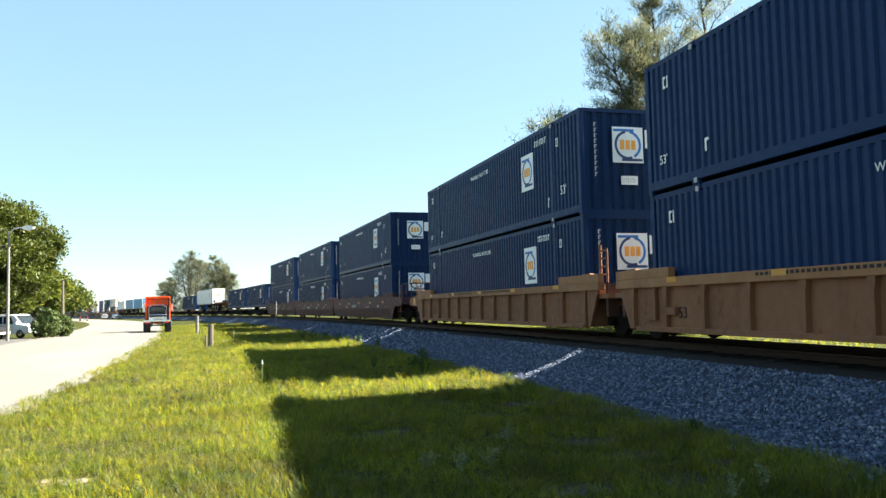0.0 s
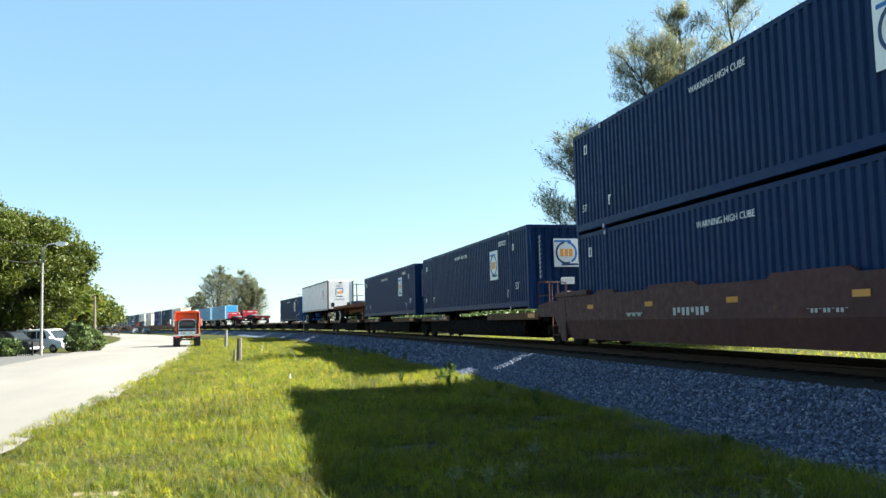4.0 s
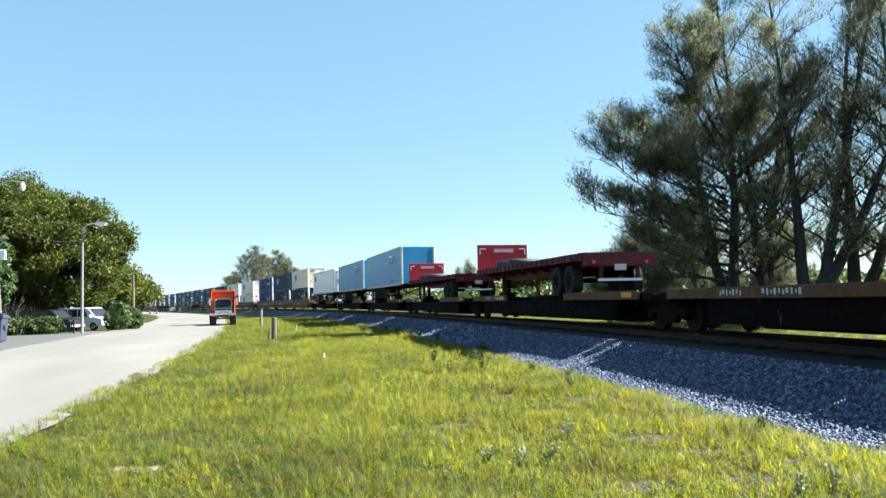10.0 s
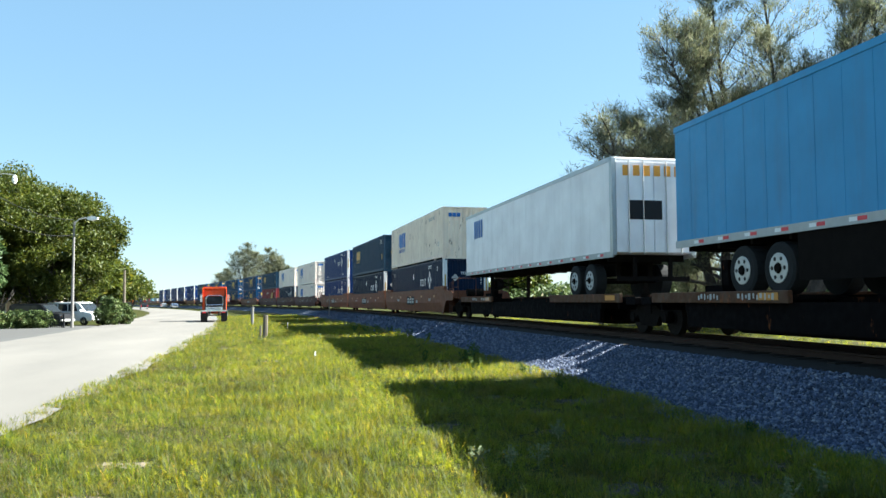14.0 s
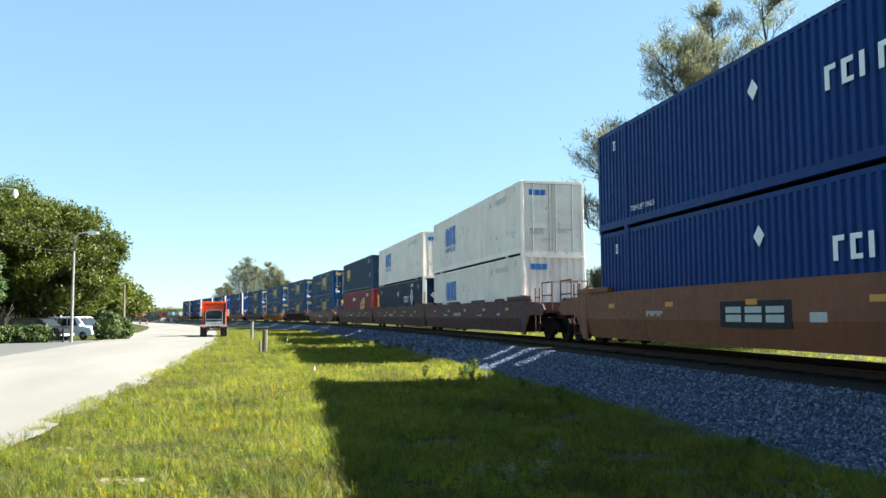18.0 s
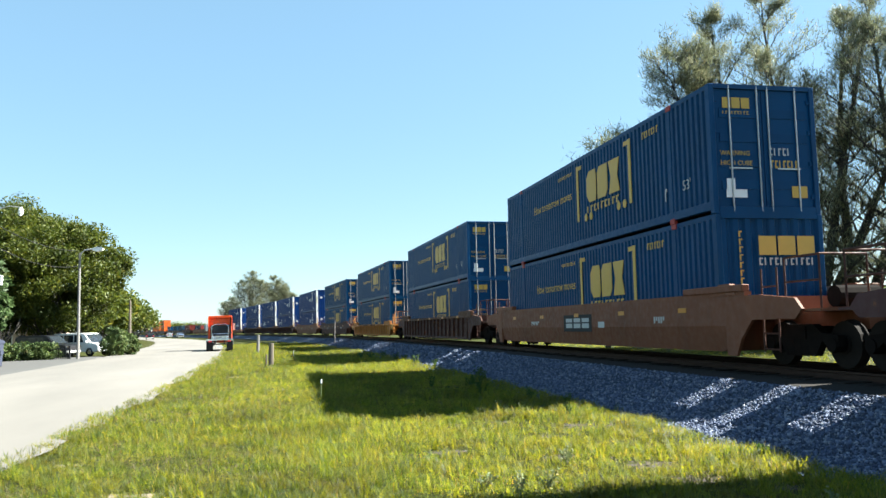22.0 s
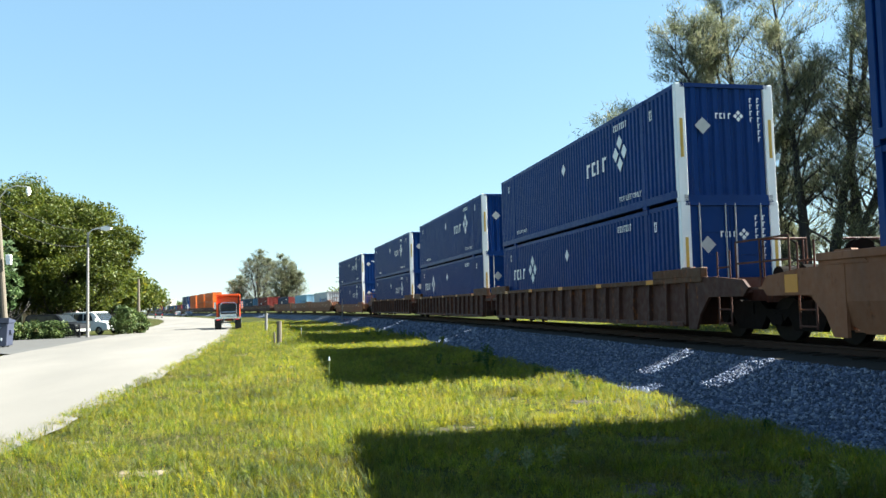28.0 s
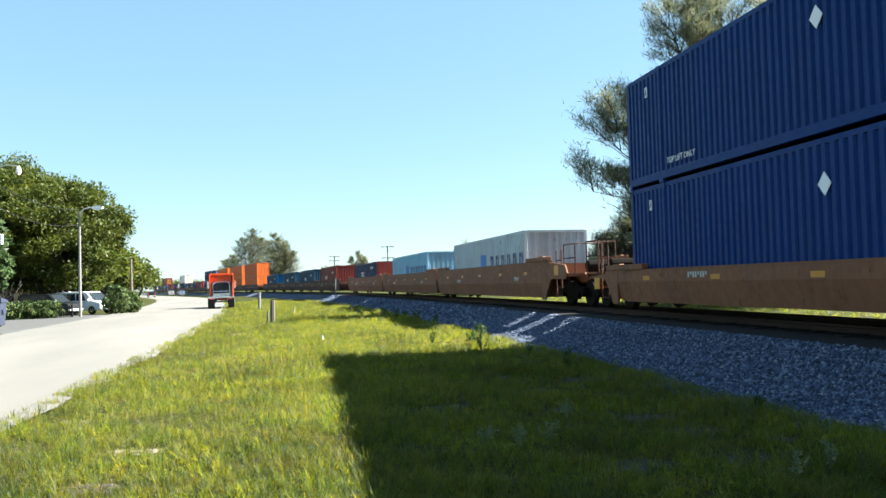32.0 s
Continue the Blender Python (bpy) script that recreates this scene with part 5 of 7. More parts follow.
white = van_trailer(17.0, "white_trailer", "white box trailer with a blue and orange emblem on its front", False, "trim")
flat_mark(white, "skymark", 2.4, 3.95, 0.62, 0.07, 1, 17.0, -1.30, "emblem_stroke")
flat_mark(white, "skymark", 2.1, 3.85, 0.07, 0.6, 1, 17.0, -1.30, "emblem_stroke")
flat_mark(white, "navymark", 2.75, 3.85, 0.07, 0.6, 1, 17.0, -1.30, "emblem_stroke")
flat_mark(white, "navymark", 2.35, 3.55, 0.62, 0.07, 1, 17.0, -1.30, "emblem_stroke")
flat_mark(white, "orangemark", 2.4, 3.75, 0.4, 0.26, 3, 17.0, -1.30, "emblem_block")
flat_mark(white, "greymark", 2.4, 3.3, 0.9, 0.1, 9, 17.0, -1.30)
lettering("53/102", 0.2, "blackmark", white, (-1.288, -8.5 + 11.0, 4.72))
for mat, x0, z0, x1, z1 in (("skymark", -0.45, 4.18, 0.2, 4.25), ("skymark", 0.2, 3.75, 0.27, 4.2), ("navymark", -0.5, 3.55, -0.43, 4.1), ("navymark", -0.45, 3.4, 0.25, 3.47),
                            ("orangemark", -0.3, 3.7, -0.17, 3.95), ("orangemark", -0.12, 3.7, 0.01, 3.95), ("orangemark", 0.06, 3.7, 0.19, 3.95), ("greymark", -0.55, 3.1, 0.4, 3.22), ("blackmark", -0.95, 2.42, -0.62, 2.82), ("blackmark", 0.62, 2.42, 0.95, 2.82), ("teal", -0.15, 4.68, 0.12, 4.82)):
    part("marking", boxes((x0, -8.5 - 0.006, z0, x1, -8.5, z1)), mat, white)
lettering("53/102", 0.2, "blackmark", white, (-0.42, -8.506, 4.4), "end")
on_train(white, 165.1)
for s, L in ((252.0, 16.3), (270.6, 16.3)):
    b = van_trailer(L, "blue_trailer", "sky-blue box trailer with pale corner posts and dark arrow emblem", False, "greymark")
    flat_mark(b, "skymark", 3.3, 4.15, 2.0, 0.36, 1, L, -1.305, "emblem_arrow")
    flat_mark(b, "greymark", 3.4, 4.15, 1.7, 0.18, 12, L, -1.312)
    flat_mark(b, "white", 4.0, 4.45, 1.2, 0.12, 1, L, -1.305, "emblem_stripe")
    flat_mark(b, "skymark", 3.6, 3.86, 1.8, 0.12, 1, L, -1.305, "emblem_stripe")
    flat_mark(b, "navymark", 3.3, 2.5, 1.4, 0.08, 12, L, -1.305)
    for k in range(5):
        part("character_bar", boxes((-1.306, -L / 2 + 0.06, 3.7 - 0.2 * k, -1.3, -L / 2 + 0.16, 3.84 - 0.2 * k)), "blackmark", b)
    part("skirt", boxes((-1.26, -L / 2 + 6.6, 1.25, -1.22, L / 2 - 4.6, 2.12)), "bogie", b)
    on_train(b, s + L / 2)
w = van_trailer(17.3, "white_trailer", "white box trailer with rear doors and an orange word", True, "steel", True)
bm = bmesh.new()
for k in range(6):
    box(bm, -0.95 + 0.32 * k, -8.65 - 0.036, 4.45, -0.75 + 0.32 * k, -8.65 - 0.03, 4.75)
tagged(part("painted_code", bm, "orangemark", w), kind="stuff")
part("placard", boxes((-0.75, -8.65 - 0.038, 3.2, 0.25, -8.65 - 0.03, 3.75)), "blackmark", w)
flat_mark(w, "skymark", 14.8, 4.2, 1.6, 0.8, 4, 17.3, -1.305)
on_train(w, 290.7 + 8.65)


def flatbed(L, mat, label, headboard_far, rim, box_near=False):
    """A flatbed trailer; origin under its middle on the rail."""
    ob = thing("flatbed_trailer", label, "trailer", "trailers on the train")
    n, f = -L / 2, L / 2
    top = 2.32
    part("deck", boxes((-1.25, n, top - 0.07, 1.25, f, top)), "wood" if mat == "rust_trailer" else mat, ob)
    for x in (-1, 1):
        bm = bmesh.new()
        prism(bm, [(n, top + 0.02), (n, top - 0.22), (f, top - 0.22), (f, top + 0.02)], "x", min(x * 1.25, x * 1.3), max(x * 1.25, x * 1.3))
        part("side_rail", bm, mat, ob)
        bm = bmesh.new()
        prism(bm, [(n + 0.6, top - 0.07), (n + 0.6, top - 0.34), (-L * 0.2, top - 0.62), (L * 0.2, top - 0.62), (f - 0.6, top - 0.34), (f - 0.6, top - 0.07)], "x", x * 0.5 - 0.04, x * 0.5 + 0.04)
        part("main_beam", bm, mat, ob)
        for k in range(int(L / 0.6)):
            y = n + 0.3 + 0.6 * k
            part("stake_pocket", boxes((min(x * 1.3, x * 1.34), y, top - 0.2, max(x * 1.3, x * 1.34), y + 0.1, top)), mat, ob)
    for k in range(9):
        y = n + 0.8 + k * (L - 1.6) / 8
        bm = bmesh.new()
        prism(bm, [(-1.22, top - 0.07), (-1.22, top - 0.2), (-0.5, top - 0.45), (0.5, top - 0.45), (1.22, top - 0.2), (1.22, top - 0.07)], "y", y - 0.04, y + 0.04)
        part("outrigger", bm, mat, ob)
    y = n + 2.0 if headboard_far else f - 1.9
    running_gear(ob, y, top - 0.3, rim, 1.0, 0.62 if headboard_far else 1.42)
    leg = f - 3.0 if headboard_far else n + 3.0
    for x in (-0.8, 0.8):
        part("landing_leg", boxes((x - 0.07, leg - 0.07, 1.05, x + 0.07, leg + 0.07, top - 0.2), (x - 0.17, leg - 0.14, 1.0, x + 0.17, leg + 0.14, 1.05)), mat, ob)
    part("leg_brace", tubes(((-0.8, leg, 1.3), (0.8, leg, 1.9), 0.03), ((-0.8, leg, 1.9), (0, leg + 1.6, 1.95), 0.03), ((0.8, leg, 1.4), (0.3, leg - 1.6, 1.95), 0.03)), mat, ob)
    if headboard_far:
        part("headboard", boxes((-1.25, f - 0.08, top - 0.05, 1.25, f, top + 1.25)), "red_panel", ob, bevel=0.012)
        for x0, x1, z0, z1 in ((-1.15, -0.85, 3.35, 3.39), (-1.15, -1.11, 3.1, 3.39), (0.85, 1.15, 3.35, 3.39), (1.11, 1.15, 3.1, 3.39)):
            part("corner_tape", boxes((x0, f - 0.086, z0, x1, f - 0.08, z1)), "white", ob)
        part("placard", boxes((-0.42, f - 0.087, 3.2, 0.55, f - 0.081, 3.36)), "greymark", ob)
        part("rear_frame", boxes((-1.25, n - 0.04, top - 0.4, 1.25, n + 0.06, top + 0.03)), mat, ob)
        part("bumper", boxes((-0.75, n, 1.42, 0.75, n + 0.1, 1.54), (-0.68, n, 1.54, -0.58, n + 0.1, 2.1), (0.58, n, 1.54, 0.68, n + 0.1, 2.1)), mat, ob)
        part("bumper_tape", boxes((-0.75, n - 0.006, 1.44, 0.75, n, 1.52)), "white", ob)
        part("plate", boxes((-0.2, n - 0.05, 1.78, 0.2, n - 0.04, 1.98)), "greymark", ob)
        for x in (-0.95, 0.85):
            part("tail_light", boxes((x, n - 0.055, 2.0, x + 0.1, n - 0.04, 2.1)), "redmark", ob)
    if box_near:
        bm = bmesh.new()
        prism(bm, [(-0.5, n + 0.15), (0.62, n + 0.15), (1.05, n + 0.5), (1.05, n + 1.3), (-0.95, n + 1.3), (-0.95, n + 0.5)], "z", top + 0.01, top + 1.42)
        cab = part("front_cabinet", bm, "white_trailer", ob, "white front cabinet")
        bm = bmesh.new()
        prism(bm, [(-0.55, n + 0.1), (0.68, n + 0.1), (1.12, n + 0.46), (1.12, n + 1.36), (-1.02, n + 1.36), (-1.02, n + 0.46)], "z", top + 1.42, top + 1.5)
        part("cabinet_lid", bm, "white_trailer", cab)
    r = random.Random(int(L * 10))
    for k in range(7):
        bm = bmesh.new()
        y = (f - 2.2 if headboard_far else 0.5) - 0.35 * k
        tube(bm, (-0.9 + r.random() * 0.3, y, top + 0.1 + r.random() * 0.1), (0.9 - r.random() * 0.3, y - 0.3 + r.random() * 0.6, top + 0.12 + r.random() * 0.1), 0.13 + r.random() * 0.1, n=9)
        part("tarpaulin_roll", bm, "canvas", ob, smooth=True)
    return ob


orange = flatbed(14.9, "rust_trailer", "rusty orange flatbed trailer with a white front cabinet", False, "white", True)
lettering("F", 0.3, "blackmark", orange, (0.0, -7.45 + 0.146, 3.3), "end")
lettering("5", 0.42, "blackmark", orange, (0.0, -7.45 + 0.146, 2.6), "end")
on_train(orange, 138.2 + 7.45)
red = flatbed(13.7, "red_trailer", "red flatbed trailer with a headboard and tarpaulins", True, "bogie")
on_train(red, 217.0 + 6.85)
on_train(copy_thing(red, Matrix()), 235.3 + 6.85)


# ---- vegetation ----
PATCHES = [(4.59, 17.06, 0.40, 0), (3.65, 12.94, 0.36, 0), (4.84, 13.82, 0.40, 0), (4.15, 9.8, 0.33, 0), (4.32, 8.77, 0.26, 0), (4.24, 7.43, 0.36, 0), (3.04, 7.35, 0.26, 0), (4.94, 8.07, 0.14, 0), (1.28, 11.37, 0.28, 0), (1.93, 11.67, 0.34, 0), (3.24, 14.91, 0.30, 0), (3.35, 10.77, 0.24, 0),
           (-2.06, 9.8, 0.30, 1), (-2.1, 8.0, 0.24, 0), (-3.47, 12.45, 0.32, 1), (-3.57, 38.4, 0.8, 1), (-1.1, 25.4, 0.36, 1), (-3.1, 33.1, 0.45, 1)]
WEEDS = [(2.44, 42.0, 0.5, "weed"), (3.0, 41.5, 0.42, "weed"), (3.5, 41.0, 0.5, "weed"), (4.2, 37.0, 0.42, "weed"), (3.9, 38.5, 0.5, "weed"), (4.4, 34.5, 0.5, "weed"), (4.6, 31.0, 0.45, "weed"), (3.1, 21.4, 0.35, "weed"), (4.25, 20.7, 0.34, "weed"), (4.7, 22.3, 0.4, "weed"), (4.9, 24.0, 0.42, "weed"),
         (4.4, 13.7, 0.26, "weed"), (3.85, 18.5, 0.38, "weed"), (4.6, 17.0, 0.3, "weed"), (3.9, 20.3, 0.42, "weed"), (4.1, 20.9, 0.36, "weed"), (4.95, 15.6, 0.28, "weed"), (5.0, 8.6, 0.26, "weed"), (1.63, 7.9, 0.17, "seed"), (1.94, 7.7, 0.18, "seed"), (2.27, 7.85, 0.17, "seed"), (3.75, 5.95, 0.17, "seed"), (4.16, 6.1, 0.18, "seed"), (2.9, 9.2, 0.18, "seed")]
TUFTS = [(0.15 + 0.12 * math.sin(k * 2.1) - 0.0022 * (6 + k * 0.55) ** 2 / 2, 6.0 + k * 0.55, 0.20 + 0.07 * math.sin(k * 1.3)) for k in range(34)] + [(4.3 + 0.3 * math.sin(k * 1.9), 5.6 + k * 0.5, 0.2 + 0.06 * math.sin(k * 2.7)) for k in range(40)] + [(2.2 + 1.1 * math.sin(k * 4.1), 6.0 + k * 0.33, 0.17) for k in range(22)]


WEEDS = [(x * G, y * G, h * (1.5 if m == "seed" else 1.0), m) for x, y, h, m in WEEDS]
TUFTS = [(x * G, y * G, h) for x, y, h in TUFTS]


def clear_of_patches(x, y):
    keep = np.ones(len(x), bool)
    for px, py, r, _ in PATCHES:
        keep &= ((x - px) / 1.5) ** 2 + (y - py) ** 2 > (r * 0.95) ** 2
    return keep | (rng.random(len(x)) < 0.16)

def verge(count, y0, y1, power):
    """Random places on the verge between road and bank."""
    y = y0 + (y1 - y0) * rng.random(count) ** power
    a = np.maximum(0, (y - BEND_Y) / BEND_R)
    toe = TRACK_X - BEND_R * (1 - np.cos(a)) - 4.1
    a = np.maximum(0, (y / G - BEND_Y) / BEND_R)
    kerb = G * (TRACK_X - BEND_R * (1 - np.cos(a)) - 14.1)
    share_ = rng.random(count)
    return toe + (kerb - toe) * share_, y, 4.1 + (toe - kerb) * share_


def patchy(x, y, s, seed):
    return np.sin(x * s + seed) * np.sin(y * s * 1.13 + seed * 2.1) + 0.6 * np.sin(x * s * 2.3 + y * s * 1.9 + seed * 0.7)


def blades(x, y, height, width, lean):
    """One bent blade for each place."""
    n = len(x)
    th = rng.random(n) * 2 * np.pi
    d = np.stack([np.cos(th), np.sin(th)], 1)
    p = np.stack([-d[:, 1], d[:, 0]], 1)
    h = height * (0.45 + 0.8 * rng.random(n))
    b = lean * h * (0.3 + rng.random(n))
    base = np.stack([x, y, GROUND + swell(x, y) - 0.012], 1)

    def at(f, side, zf):
        out = base.copy()
        out[:, :2] += d * (b * f)[:, None] + p * (side * width)[:, None]
        out[:, 2] += h * zf
        return out
    one = np.ones(n)
    v = np.stack([at(0 * one, -one, 0), at(0 * one, one, 0), at(0.35 * one, -0.75 * one, 0.6), at(0.35 * one, 0.75 * one, 0.6), at(one, 0 * one, 1.0)], 1)
    f = np.array([(0, 1, 3), (2, 3, 4)])[None] + (np.arange(n) * 5)[:, None, None]
    return v.reshape(-1, 3), f.reshape(-1, 3)


def joined(name, sets, mat, label, category):
    vs, fs, k = [], [], 0
    for v, f in sets:
        vs.append(v)
        fs.append(f + k)
        k += len(v)
    return tagged(new(name, fast_mesh(name, np.concatenate(vs), np.concatenate(fs), mat)), label, category, kind="stuff")


def clumps_of_grass(count, per, y0, y1, power, h, wd):
    """Tufts whose blades fan out from one root each."""
    x, y, off = verge(count, y0, y1, power)
    thick = patchy(x, y, 0.9, 1.0) + patchy(x, y, 2.7, 4.0) * 0.6
    keep = (thick > -1.9 + rng.random(count) * 0.9) & clear_of_patches(x, y)
    x, y, off = x[keep], y[keep], off[keep]
    tall = 0.7 + 0.7 * rng.random(len(x)) ** 2 + 0.6 * np.clip(patchy(x, y, 1.7, 8.0), 0, 1) + 0.8 * np.exp(-((off - 9.4) / 0.6) ** 2) + 0.8 * np.exp(-((off - 4.5) / 0.4) ** 2)
    xx, yy, hh = np.repeat(x, per), np.repeat(y, per), np.repeat(tall * h, per)
    n = len(xx)
    return blades(xx + rng.normal(size=n) * wd * 4, yy + rng.normal(size=n) * wd * 4, hh, wd, 0.65)


def star_tufts(count, per, y0, y1, power, h, wd):
    """Coarse tufts of broad arching blades."""
    x, y, off = verge(count, y0, y1, power)
    keep = (patchy(x, y, 0.8, 3.0) > -0.3) & clear_of_patches(x, y)
    x, y = x[keep], y[keep]
    tall = h * (0.7 + 0.7 * rng.random(len(x)))
    n = len(x) * per
    return blades(np.repeat(x, per) + rng.normal(size=n) * wd * 3, np.repeat(y, per) + rng.normal(size=n) * wd * 3, np.repeat(tall, per), wd, 0.75)


def verge_beyond(count, per, y0, y1, power, h, wd):
    """Coarse tufts on the far side of the line."""
    x, y, off = verge(count, y0, y1, power)
    n = count * per
    x = x + off + 4.4 + (off - 4.15) * 1.2
    return blades(np.repeat(x, per) + rng.normal(size=n) * 0.08, np.repeat(y, per) + rng.normal(size=n) * 0.08, np.full(n, h), wd, 1.0)


joined("grass", [clumps_of_grass(32000, 11, 4.4, 16, 1.35, 0.085, 0.0036), clumps_of_grass(19000, 10, 15, 39, 1.3, 0.10, 0.0062), clumps_of_grass(10000, 8, 37, 105, 1.3, 0.14, 0.014),
                 verge_beyond(5200, 8, 9, 75, 1.3, 0.12, 0.014),
                 star_tufts(3000, 20, 4.4, 16, 1.3, 0.16, 0.005), star_tufts(1600, 16, 15, 44, 1.3, 0.18, 0.0085)], "blade", "short rough grass, yellow-green with taller tufts", "grass")
sets = []
for count, y0, y1, power, wd in ((16000, 4.2, 16, 1.5, 0.003), (9000, 14, 40, 1.3, 0.006)):
    x, y, off = verge(count, y0, y1, power)
    keep = patchy(x, y, 1.3, 6.0) > 0.35
    sets.append(blades(x[keep], y[keep], np.full(keep.sum(), 0.06), wd, 1.8))
for count, y0, y1, power, wd, h in ((46000, 4.4, 20, 1.4, 0.0036, 0.085), (26000, 18, 60, 1.3, 0.007, 0.11)):
    x, y, off = verge(count, y0, y1, power)
    keep = rng.random(count) < (np.clip((off - 8.6) / 4.5, 0, 0.85) + np.clip((6.6 - off) / 2.4, 0, 0.6)) * (0.55 + 0.45 * np.sign(patchy(x, y, 0.7, 2.0)))
    sets.append(blades(x[keep], y[keep], np.full(keep.sum(), h), wd, 0.9))
n = 60
for px, py, r, _ in PATCHES:
    sets.append(blades(px + rng.normal(size=n) * r * 0.9, py + rng.normal(size=n) * r * 0.6, np.full(n, 0.05), 0.0035 if py < 16 else 0.007, 2.2))
joined("dry_grass", sets, "straw", "dry straw lying in the grass", "grass")


def leaves(centres, size, rng_, flat=0.0):
    """A small four-sided leaf at each centre, turned at random."""
    n = len(centres)
    a = rng_.normal(size=(n, 3))
    a[:, 2] *= 1 - flat
    a /= np.linalg.norm(a, axis=1, keepdims=True)
    b = np.cross(a, rng_.normal(size=(n, 3)))
    b /= np.linalg.norm(b, axis=1, keepdims=True)
    s = (size * (0.6 + 0.8 * rng_.random(n)))[:, None]
    v = np.stack([centres - a * s, centres - b * s * 0.45, centres + a * s, centres + b * s * 0.45], 1)
    return v.reshape(-1, 3), (np.arange(n) * 4)[:, None] + np.arange(4)[None]


vs, fs, k = [], [], 0
for count, y0, y1, power, size in ((34000, 4.4, 16, 1.4, 0.013), (16000, 15, 44, 1.35, 0.026)):
    x, y, off = verge(count, y0, y1, power)
    keep = clear_of_patches(x, y)
    x, y = x[keep], y[keep]
    v, f = leaves(np.stack([x, y, GROUND + swell(x, y) + 0.005 + 0.045 * rng.random(len(x))], 1), size, rng, 0.5)
    vs.append(v)
    fs.append(f + k)
    k += len(v)
tagged(new("ground_cover", fast_mesh("ground_cover", np.concatenate(vs), np.concatenate(fs), "blade")), "small-leaved green plants between the grass", "grass", kind="stuff")


def limb_mesh(limbs, mat="bark"):
    bm = bmesh.new()
    for p, q, r, r2 in limbs:
        tube(bm, p, q, r, r2, n=7 if r > 0.08 else (4 if r > 0.03 else 3), caps=False)
    return bm


def grow(rng_, start, way, length, r, depth, limbs, tips, spread_, up):
    """A limb of bent pieces that forks; tips collect the places where foliage hangs."""
    p, d = np.array(start, float), np.array(way, float)
    pieces = 4
    for k in range(pieces):
        d = d + rng_.normal(size=3) * 0.16 + np.array([0, 0, up])
        d /= np.linalg.norm(d)
        q = p + d * length / pieces
        limbs.append((tuple(p), tuple(q), r * (1 - 0.3 * k / pieces), r * (1 - 0.3 * (k + 1) / pieces)))
        if depth <= 1:
            tips.append(q)
        p = q
        if depth > 0 and k >= 1:
            for _ in range(2 if depth > 1 else 1):
                side = rng_.normal(size=3)
                side[2] = abs(side[2]) * 0.3
                side /= np.linalg.norm(side)
                w_ = d * (1 - spread_) + side * spread_
                grow(rng_, p, w_ / np.linalg.norm(w_), length * (0.62 - 0.06 * k), r * 0.5, depth - 1, limbs, tips, spread_, up)
    tips.append(p)


def broadleaf(x, y, height, radius, seed, label, leaf_count=16000, leaf_size=0.16, mat="ficus", name="shade_tree", trunk=0.3, squash=0.75, z=GROUND, base=0.28):
    """A round-headed tree: forked trunk, and clumps of leaves that leave gaps."""
    r_ = np.random.default_rng(seed)
    ob = thing(name, label, "tree" if trunk else "shrub", "leafy trees along the road" if trunk else "shrubs by the road")
    ob.location = (x, y, z)
    limbs, tips = [], []
    if trunk:
        for k in range(4):
            w_ = np.array([r_.normal() * 0.45, r_.normal() * 0.45, 1.0])
            grow(r_, (r_.normal() * 0.15, r_.normal() * 0.15, -0.1), w_ / np.linalg.norm(w_), height * 0.36, trunk * 0.6, 2, limbs, tips, 0.45, 0.05)
        part("trunk", limb_mesh(limbs), "bark", ob, "grey-brown forked trunk")
    clumps = 120 if trunk and leaf_count > 20000 else 80
    d = r_.normal(size=(clumps, 3))
    d /= np.linalg.norm(d, axis=1, keepdims=True)
    rad = 0.5 + 0.5 * r_.random((clumps, 1)) ** 0.6
    c = d * rad * np.array([radius, radius, height * (1 - base) / 2])
    c[:, 2] += height * (1 + base) / 2
    size = ((0.17 if leaf_count > 20000 else 0.2) + 0.14 * r_.random(clumps)) * radius
    which = r_.integers(0, clumps, leaf_count)
    g = r_.normal(size=(leaf_count, 3))
    g /= np.linalg.norm(g, axis=1, keepdims=True)
    pts = c[which] + g * (size[which] * (0.45 + 0.6 * r_.random(leaf_count)))[:, None] * np.array([1, 1, squash])
    pts = pts[pts[:, 2] > 0.02]
    v, f = leaves(pts, leaf_size, r_)
    crown = new("crown" if trunk else "foliage", fast_mesh("crown", v, f, mat))
    crown.parent = ob
    return ob


